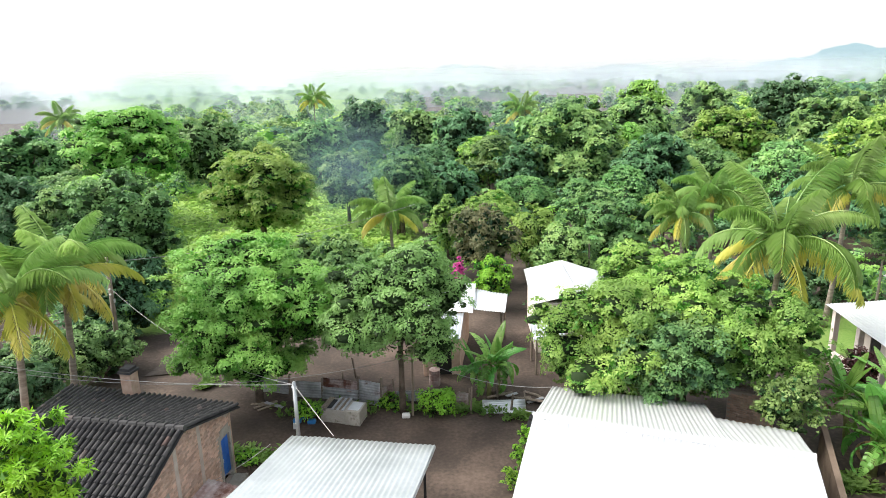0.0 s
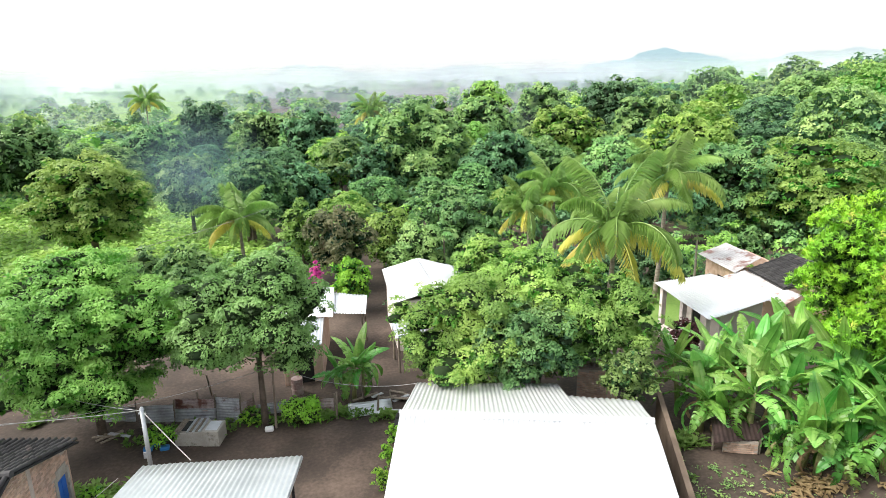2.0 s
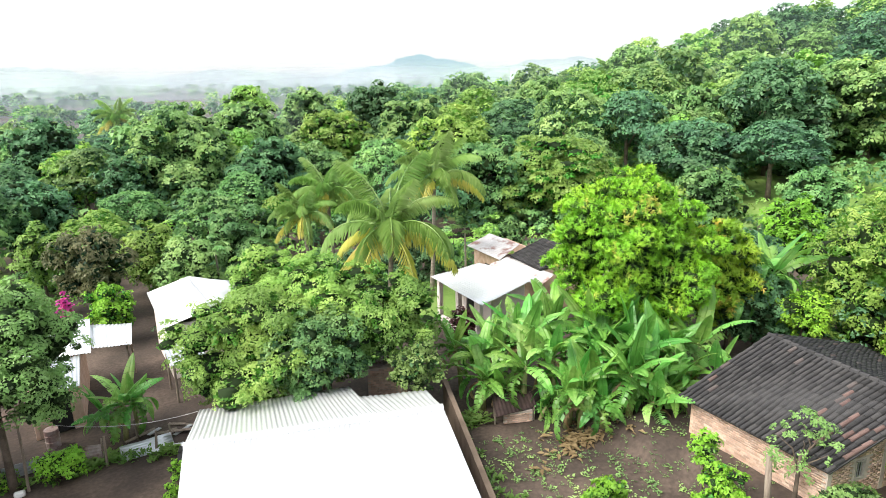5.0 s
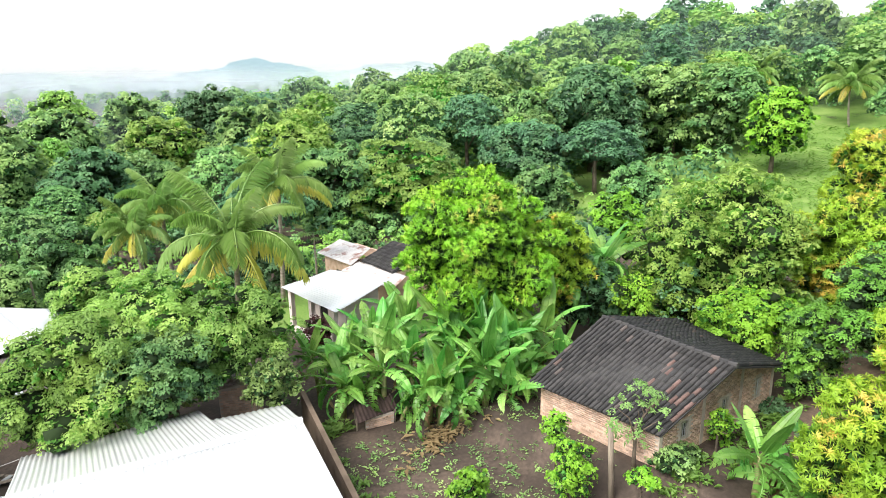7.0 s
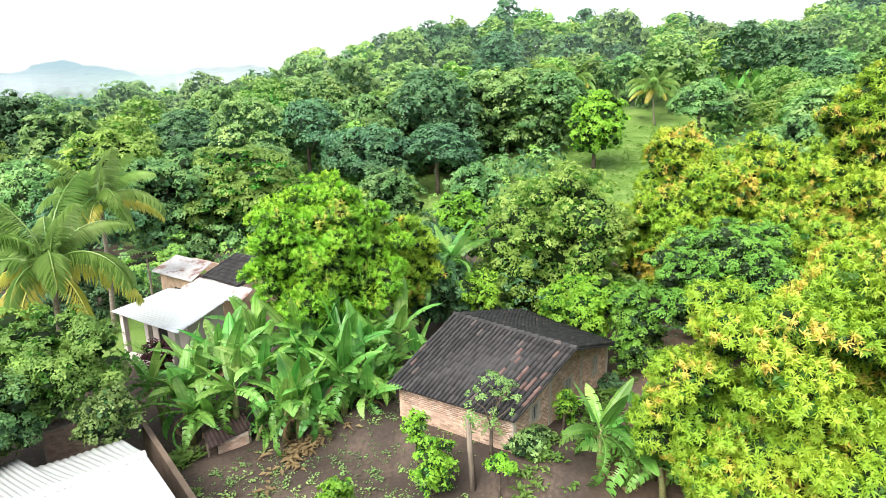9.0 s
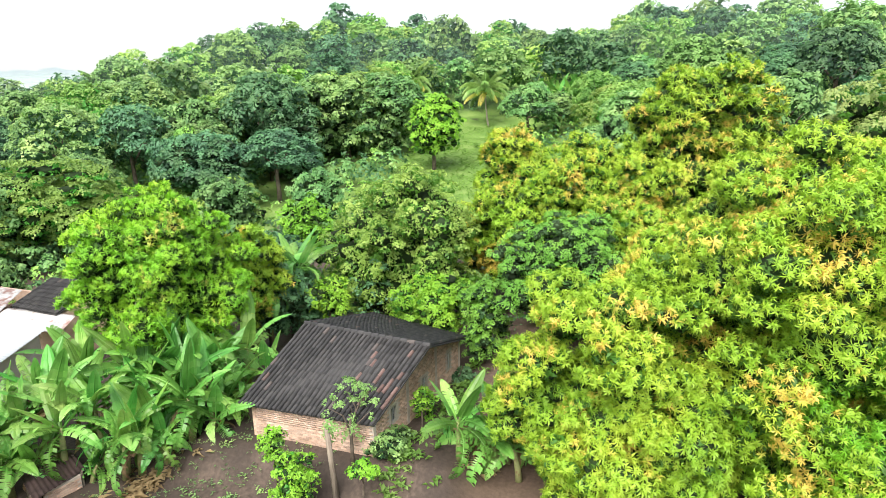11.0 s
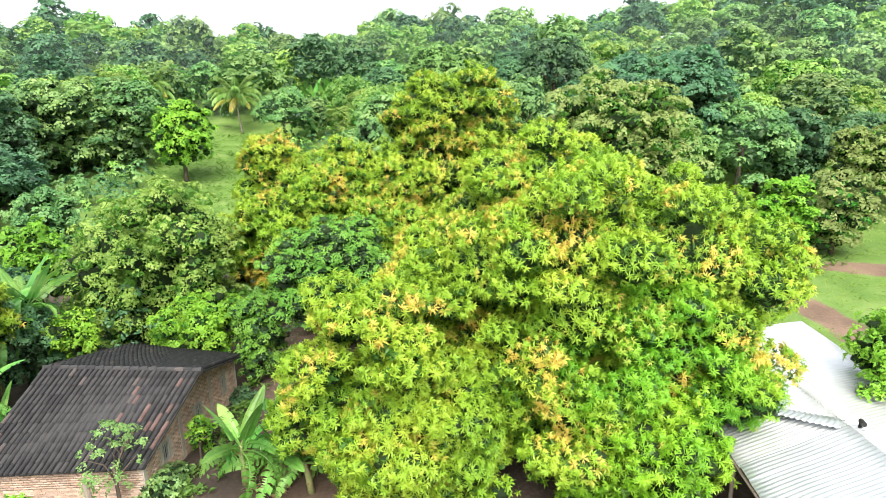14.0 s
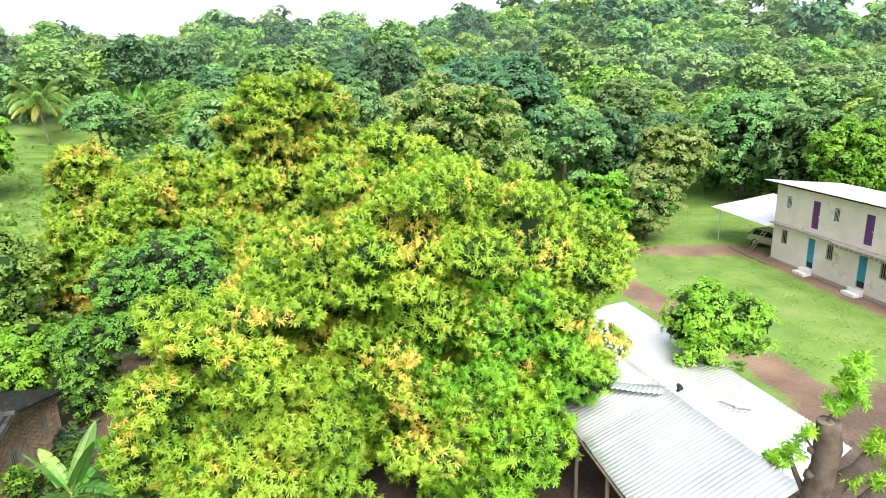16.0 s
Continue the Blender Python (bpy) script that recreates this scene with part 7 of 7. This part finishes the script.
def motorcycle(m):
    bike = thing("motorcycle", "dark parked motorcycle beside the house wall", "motorcycle", m)
    for x in (-0.62, 0.62):
        ring = [(x + 0.29 * math.cos(a), 0, 0.3 + 0.29 * math.sin(a)) for a in [k * math.pi / 8 for k in range(17)]]
        w = part("wheel", Shape().tube(ring, 0.05, 6, False), RUBBER, bike)
        part("rim", Shape().tube([(x, -0.04, 0.3), (x, 0.04, 0.3)], 0.12, 10), STEEL, w)
    part("frame", Shape().tube([(0.62, 0, 0.3), (0.42, 0, 0.95), (-0.1, 0, 0.55), (-0.62, 0, 0.3)], 0.035, 6), STEEL, bike)
    part("engine", Shape().box((-0.2, -0.12, 0.28), (0.22, 0.12, 0.58), None, 0.04), STEEL, bike)
    part("tank", Shape().box((-0.02, -0.13, 0.66), (0.42, 0.13, 0.9), None, 0.07), DARK, bike)
    part("seat", Shape().box((-0.65, -0.13, 0.7), (0.0, 0.13, 0.82), None, 0.05), RUBBER, bike)
    part("handlebar", Shape().tube([(0.38, -0.35, 1.02), (0.44, 0, 0.98), (0.38, 0.35, 1.02)], 0.02, 6), STEEL, bike)
    part("headlight", Shape().tube([(0.48, 0, 0.86), (0.58, 0, 0.86)], [0.09, 0.1], 10), STEEL, bike)


motorcycle(pose(3.75, 25.35, 0, 0, 0, 70))

# clutter by the blue door
BLUE_TUB = surface("blue_plastic", (0.02, 0.14, 0.4), (0.04, 0.22, 0.5), 2, 0.4, bump=0)
tagged(new("bucket", Shape().tube([(-6.9, 27.4, 0), (-6.9, 27.4, 0.35)], [0.16, 0.21], 12).mesh("bucket", BLUE_TUB)), "blue plastic bucket beside the wash tank", "bucket")
for i, (x, y) in enumerate(((-6.4, 26.9), (-7.1, 27.0), (-1.95, 27.25))):
    tagged(new("bundle", Shape().box((x - 0.2, y - 0.14, 0), (x + 0.2, y + 0.14, 0.22), None, 0.07).mesh("bundle", WHITE if i == 2 else BLUE_TUB)), "small cloth bundle dropped on the yard", "bundle")
barrel = thing("barrel", "rusty dark oil barrel in the yard", "barrel", pose(-0.6, 30.6, 0))
part("drum", Shape().tube([(0, 0, 0), (0, 0, 0.3), (0, 0, 0.32), (0, 0, 0.34), (0, 0, 0.6), (0, 0, 0.62), (0, 0, 0.64), (0, 0, 0.88)], [0.29, 0.29, 0.31, 0.29, 0.29, 0.31, 0.29, 0.29], 14), TIN_RUST, barrel)


# ---- garden: seedlings in rows, weeds, dry leaves ----
def scatter_plants(name, label, spots, seed, leaf, per, material, spread, rise=0.6):
    rng = np.random.default_rng(seed)
    c = np.array(spots)
    n = len(c)
    z = ground_z(c[:, 0], c[:, 1])
    base = np.repeat(np.stack([c[:, 0], c[:, 1], z], 1), per, 0) + np.stack([rng.normal(size=n * per) * spread, rng.normal(size=n * per) * spread, rng.uniform(0.01, spread, n * per)], 1)
    a = rng.uniform(0, 6.28, n * per)
    d = np.stack([np.cos(a), np.sin(a), np.full(n * per, rise)], 1)
    L = leaf * rng.uniform(0.5, 1.4, n * per)
    v, f = leaves(base, d, np.tile([[0, 0, 1.0]], (n * per, 1)) + rng.normal(size=(n * per, 3)) * 0.2, L, L * 0.5, 0.1, 0.35)
    tagged(new(name, mesh_from(name, v, f, material)), label, "plants", kind="stuff")


sow = np.random.default_rng(15)
beds = []
for row in range(9):
    for k in range(26):
        t, u = k / 25, row / 8
        a, b = Vector((14.9, 20.4)).lerp(Vector((21.4, 14.2)), u), Vector((11.9, 13.0)).lerp(Vector((18.6, 9.2)), u)
        p = a.lerp(b, t) + Vector((sow.normal() * 0.14, sow.normal() * 0.14))
        if sow.random() < (0.9 if row < 3 else 0.5):
            beds.append((p.x, p.y))
scatter_plants("seedlings", "young green seedlings in garden rows", beds, 16, 0.14, 10, LEAF["broad"], 0.09)
weeds = []
for cx, cy, sx, sy, n in ((15.6, 21.4, 0.5, 0.4, 26), (-8.4, 24.2, 0.6, 0.4, 40), (-12.6, 31.0, 0.3, 0.3, 14), (-6.0, 28.2, 1.2, 0.3, 40), (0.5, 27.9, 1.4, 0.3, 40), (3.2, 27.0, 0.7, 0.2, 16),
                          (13.2, 17.5, 0.4, 2.2, 60), (21.0, 7.3, 1.4, 0.3, 50), (25.5, 6.0, 3.0, 0.3, 60), (24, -24, 1.2, 1.2, 60), (47, -38.5, 1.2, 0.6, 20)):
    weeds += [(cx + sow.normal() * sx, cy + sow.normal() * sy) for k in range(n)]
scatter_plants("weeds", "tufts of green weeds on bare earth", weeds, 17, 0.26, 12, LEAF["grass"], 0.14, 1.0)
specks = [(13.5 + 7.5 * u + 3.0 * (1 - v), 10.0 + 9.5 * v + sow.normal() * 0.3) for u, v in sow.random((420, 2))]
scatter_plants("garden_weeds", "small weeds scattered over dark garden soil", specks, 27, 0.085, 7, LEAF["broad"], 0.07, 0.8)
meadow = []
while len(meadow) < 2600:
    x, y = sow.uniform(20, 66), sow.uniform(-66, -24)
    if turf_at(np.array(x), np.array(y)) > 0.7:
        meadow.append((x, y))
scatter_plants("meadow_grass", "short green meadow grass in clumps", meadow, 18, 0.16, 7, LEAF["meadow"], 0.35, 1.1)
field = []
while len(field) < 3000:
    b, r = sow.uniform(-28, -3), sow.uniform(46, 100)
    field.append((r * math.sin(radians(b)), r * math.cos(radians(b))))
scatter_plants("field_crop", "low green crop in the field", field, 19, 0.6, 6, LEAF["feather"], 0.5, 0.8)
pasture = []
while len(pasture) < 1200:
    b, r = sow.uniform(73, 84), sow.uniform(74, 112)
    pasture.append((r * math.sin(radians(b)), r * math.cos(radians(b))))
scatter_plants("pasture_grass", "grazed green pasture on the slope", pasture, 20, 0.3, 6, LEAF["meadow"], 0.35, 0.9)
litter = [(18.9 + sow.normal() * 0.9, 17.3 + sow.normal() * 0.45) for k in range(34)] + [(23.0 + sow.normal() * 0.5, 4.4 + sow.normal() * 0.4) for k in range(30)]
scatter_plants("dry_leaves", "heap of dry brown banana leaves", litter, 21, 0.3, 9, LEAF["banana_dry"], 0.2, 0.25)


def papaya(x, y, hgt, seed):
    rng = np.random.default_rng(seed)
    t = thing("papaya_tree", "slender papaya tree with an umbrella of leaves", "tree", pose(x, y, gz(x, y)))
    part("trunk", Shape().tube([(0, 0, -0.1), (0.05, 0, hgt * 0.5), (0, 0, hgt)], [0.1, 0.08, 0.06], 7), PALM_BARK, t)
    for i in range(12):
        a, e = i * 2.4, rng.uniform(-0.1, 0.7)
        tip = Vector((math.cos(a), math.sin(a), e)) * 0.75 + Vector((0, 0, hgt))
        s = Shape().tube([(0, 0, hgt - 0.05), tip], [0.02, 0.012], 4)
        n = 7
        d = np.array([[math.cos(a + (k - 3) * 0.5), math.sin(a + (k - 3) * 0.5), -0.15] for k in range(n)])
        v, f = leaves(np.repeat([tuple(tip)], n, 0), d, np.tile([[0, 0, 1.0]], (n, 1)), np.full(n, 0.5), np.full(n, 0.2), 0.1, 0.3)
        s.add(v, f.tolist())
        part("leaf", s, LEAF["broad"], t)


papaya(27.0, 37.3, 4.7, 2)
papaya(10.5, 44.0, 4.4, 3)


def pollard(x, y):
    """A lopped thick trunk with cut limbs and fresh sprouts, in front of the long shed."""
    t = thing("pollarded_tree", "thick lopped tree trunk with fresh leafy sprouts", "tree", pose(x, y, 0))
    wob = np.random.default_rng(12)
    zs = np.linspace(-0.3, 7.5, 34)
    gnarl = Shape().tube([(0.05 * math.sin(z * 1.7), 0.05 * math.cos(z * 1.3), z) for z in zs], [float((0.41 - 0.018 * z) * (1 + wob.uniform(-0.05, 0.06))) for z in zs], 14)
    for z in (3.9, 4.7, 5.1, 5.5, 6.1, 6.7, 7.1):
        a, k = wob.uniform(0, 6.28), wob.uniform(0.1, 0.15)
        gnarl.add(ICO_V * k * (1 + wob.uniform(-0.2, 0.2, (len(ICO_V), 1))) + np.array([0.26 * math.cos(a), 0.26 * math.sin(a), z]), ICO_F.tolist())
    gnarl.v = [v + Vector(wob.normal(size=3) * 0.014) for v in gnarl.v]
    part("trunk", gnarl, BARK, t, smooth=True)
    ends = [((0, 0, 5.3), (-0.25, -0.15, 5.7), (-0.4, -0.28, 6.2), (-0.62, -0.38, 6.5), (-0.7, -0.5, 6.9)), ((0, 0, 4.9), (0.2, 0.12, 5.3), (0.3, 0.25, 5.7), (0.38, 0.3, 5.9), (0.5, 0.38, 6.2)), ((0, 0, 4.8), (-0.3, -0.2, 5.0), (-0.55, -0.4, 5.4), (-0.8, -0.5, 5.7), (-0.95, -0.65, 6.1))]
    for e in ends:
        limb = Shape().tube(e, [0.25, 0.22, 0.17, 0.17, 0.13] if e[1][0] < 0 else [0.09, 0.07, 0.06, 0.05, 0.04], 9)
        limb.v = [v + Vector(wob.normal(size=3) * 0.014) for v in limb.v]
        part("limb", limb, BARK, t, smooth=True)
    part("cut_end", Shape().tube([(0.03, 0.05, 7.5), (0.03, 0.05, 7.53)], [0.19, 0.17], 12), WOOD, t, "pale cut wood")
    rng = np.random.default_rng(3)
    spots = [(-0.7, -0.5, 7.0), (0.5, 0.38, 6.4), (-0.95, -0.65, 6.2), (-0.1, -0.05, 7.9), (-0.2, -0.1, 8.5), (-0.95, -0.6, 7.2), (0.3, 0.3, 7.0), (-0.5, -0.4, 6.1), (-0.3, -0.2, 8.9), (-1.1, -0.8, 6.7), (-0.35, -0.25, 8.1), (-1.3, -0.9, 6.3), (-1.2, -0.8, 5.6), (-0.9, -0.65, 5.3), (-1.5, -1.05, 5.9), (0.75, 0.5, 6.15)]
    for p in spots:
        r = rng.uniform(0.16, 0.27)
        lob = np.array([(p[0], p[1], p[2] + 0.1, r, r), (p[0] + 0.2, p[1] - 0.12, p[2] - 0.15, r * 0.7, r * 0.7), (p[0] - 0.15, p[1] + 0.1, p[2] + 0.25, r * 0.6, r * 0.7)])
        part("sprout", mesh_from("sprout", *crown_layers(lob, rng, 0.2, 0.22, 0.15, "rosette", 0.9)[1], LEAF["mango_green"]), None, t)
    for a, c in (((0.03, 0.05, 7.4), (-0.1, -0.05, 7.9)), ((-0.1, -0.05, 7.9), (-0.3, -0.2, 8.9)), ((0.1, 0.1, 6.6), (0.3, 0.3, 7.0)), ((-0.7, -0.5, 6.9), (-0.95, -0.6, 7.2))):
        part("twig", Shape().tube([a, c], [0.04, 0.02], 5), BARK, t)


pollard(9.05, -13.2)


def car(m):
    """Silver hatchback seen from behind under the carport."""
    PAINT = surface("silver_car_paint", (0.5, 0.52, 0.54), (0.58, 0.6, 0.62), 1, 0.25, 0.7, bump=0)
    GLASS = surface("dark_car_glass", (0.01, 0.012, 0.014), (0.02, 0.022, 0.025), 1, 0.08, bump=0)
    RED = surface("red_lamp_plastic", (0.3, 0.01, 0.01), (0.4, 0.02, 0.02), 1, 0.2, bump=0)
    c = thing("car", "silver sport utility car parked under the carport", "car", m)
    prof = [(-2.15, 0.35), (-2.2, 0.75), (-2.1, 1.0), (-1.75, 1.55), (-1.4, 1.66), (0.2, 1.66), (0.95, 1.12), (2.0, 0.95), (2.2, 0.7), (2.2, 0.35)]
    bm = bmesh.new()
    rows_ = []
    for k, y in enumerate((-0.88, -0.8, 0.8, 0.88)):
        inset = 0.0 if k in (1, 2) else 0.06
        rows_.append([bm.verts.new((x * (1 - inset * 0.3), y * (0.86 if z > 1.2 else 1.0), z - (inset if z > 1 else -inset))) for x, z in prof])
    for a, b in zip(rows_, rows_[1:]):
        for i in range(len(prof)):
            j = (i + 1) % len(prof)
            bm.faces.new((a[i], a[j], b[j], b[i]))
    bm.faces.new(rows_[0])
    bm.faces.new(rows_[-1][::-1])
    bmesh.ops.recalc_face_normals(bm, faces=bm.faces[:])
    bmesh.ops.bevel(bm, geom=bm.edges[:], offset=0.035, segments=2, affect="EDGES")
    me = bpy.data.meshes.new("body")
    bm.to_mesh(me)
    bm.free()
    me.materials.append(PAINT)
    part("body", me, None, c)
    part("rear_window", Shape().prism([(-2.08, -0.66, 1.08), (-2.08, 0.66, 1.08), (-1.8, 0.56, 1.5), (-1.8, -0.56, 1.5)], (-0.02, 0, 0.01)), GLASS, c)
    for s in (-1, 1):
        part("side_window", Shape().prism([(-1.65, s * 0.84, 1.1), (0.75, s * 0.84, 1.1), (0.15, s * 0.765, 1.56), (-1.4, s * 0.765, 1.56)], (0, s * 0.03, 0.01)), GLASS, c)
        part("tail_light", Shape().box((-2.2, s * 0.7 - 0.13, 0.82), (-2.02, s * 0.7 + 0.13, 1.08), None, 0.03), RED, c)
        for x in (-1.35, 1.4):
            w = part("wheel", Shape().tube([(x, s * 0.68, 0.33), (x, s * 0.9, 0.33)], 0.33, 18), RUBBER, c)
            part("rim", Shape().tube([(x, s * 0.9, 0.33), (x, s * 0.92, 0.33)], 0.2, 12), STEEL, w)
    part("bumper", Shape().box((-2.28, -0.85, 0.38), (-2.08, 0.85, 0.66), None, 0.05), PAINT, c)
    part("number_plate", Shape().box((-2.3, -0.22, 0.66), (-2.27, 0.22, 0.78)), WHITE, c)
    part("windscreen", Shape().prism([(0.9, -0.7, 1.17), (0.9, 0.7, 1.17), (0.3, 0.6, 1.6), (0.3, -0.6, 1.6)], (0.02, 0, 0.015)), GLASS, c)


car(TWO_M @ pose(-2.95, -2.4, 0, 0, 0, -14))

# vent pipe end and loose tin on the long shed roof
tagged(new("vent_pipe", Shape().tube([(17.5, -16.65, 3.5), (17.5, -16.65, 3.75), (17.2, -16.5, 3.8)], 0.09, 8).mesh("vent_pipe", DARK)), "short dark vent pipe on the zinc roof", "pipe")
for i, (x, y, a) in enumerate(((15.9, -17.5, 20), (15.4, -17.7, 50))):
    tagged(new("scrap_board", Shape().box((-0.3, -0.05, 0), (0.3, 0.05, 0.04), pose(x, y, 3.53, 8, 0, a)).mesh("scrap_board", WOOD)), "brown board lying on the zinc roof", "board")
# fence posts beside the meadow
for i in range(6):
    x, y = 15.2 + i * 2.3, -21.6 - i * 0.35
    tagged(new("stake", Shape().tube([(x, y, -0.1), (x + 0.05, y, 1.3)], 0.06, 6).mesh("stake", WOOD)), "rough grey wooden fence stake", "stake", "fence stakes")
cable((15.2, -21.6, 1.1), (26.7, -23.35, 1.1), 0.05, "barbed fence wire beside the meadow")


# ---- smoke drifting from a yard fire ----
def smoke_sheet(x, y, z, w, hgt, density, turn):
    mt, n, l, out = nodes_of("smoke")
    tc = n.new("ShaderNodeTexCoord")
    ln = n.new("ShaderNodeVectorMath")
    ln.operation = "LENGTH"
    l.new(tc.outputs["Object"], ln.inputs[0])
    fall = n.new("ShaderNodeMapRange")
    fall.interpolation_type = "SMOOTHSTEP"
    fall.inputs[1].default_value, fall.inputs[2].default_value, fall.inputs[3].default_value, fall.inputs[4].default_value = 0.1, 1.0, density, 0
    l.new(ln.outputs["Value"], fall.inputs[0])
    ns = n.new("ShaderNodeTexNoise")
    ns.inputs["Scale"].default_value, ns.inputs["Detail"].default_value = 1.6, 5
    l.new(tc.outputs["Object"], ns.inputs["Vector"])
    mu = n.new("ShaderNodeMath")
    mu.operation = "MULTIPLY"
    l.new(fall.outputs[0], mu.inputs[0])
    l.new(ns.outputs[0], mu.inputs[1])
    d = n.new("ShaderNodeBsdfTranslucent")
    d.inputs[0].default_value = (0.36, 0.52, 0.62, 1)
    d2 = n.new("ShaderNodeBsdfDiffuse")
    d2.inputs[0].default_value = (0.36, 0.52, 0.62, 1)
    both = n.new("ShaderNodeMixShader")
    l.new(d.outputs[0], both.inputs[1])
    l.new(d2.outputs[0], both.inputs[2])
    clear = n.new("ShaderNodeBsdfTransparent")
    mix = n.new("ShaderNodeMixShader")
    l.new(mu.outputs[0], mix.inputs[0])
    l.new(clear.outputs[0], mix.inputs[1])
    l.new(both.outputs[0], mix.inputs[2])
    l.new(mix.outputs[0], out.inputs[0])
    k = 12
    vs = [(i / k * 2 - 1, 0.15 * math.sin(i * 0.9 + j * 0.4), j / k * 2 - 1) for i in range(k + 1) for j in range(k + 1)]
    fs = [(i * (k + 1) + j, (i + 1) * (k + 1) + j, (i + 1) * (k + 1) + j + 1, i * (k + 1) + j + 1) for i in range(k) for j in range(k)]
    ob = new("smoke_wisp", mesh_from("smoke_wisp", vs, fs, mt, True))
    ob.matrix_world = pose(x, y, z, 0, 0, turn) @ Matrix.Diagonal((w, 1, hgt, 1))
    ob.visible_shadow = False
    tagged(ob, "thin bluish wood smoke drifting between trees", "smoke", kind="stuff")


smoke_sheet(-9.5, 56, 6.5, 5.5, 6.0, 0.4, 8)
smoke_sheet(-7.0, 60, 8.5, 6.5, 5.5, 0.32, 5)
smoke_sheet(-11.0, 64, 9.0, 9.0, 6.0, 0.28, 9)
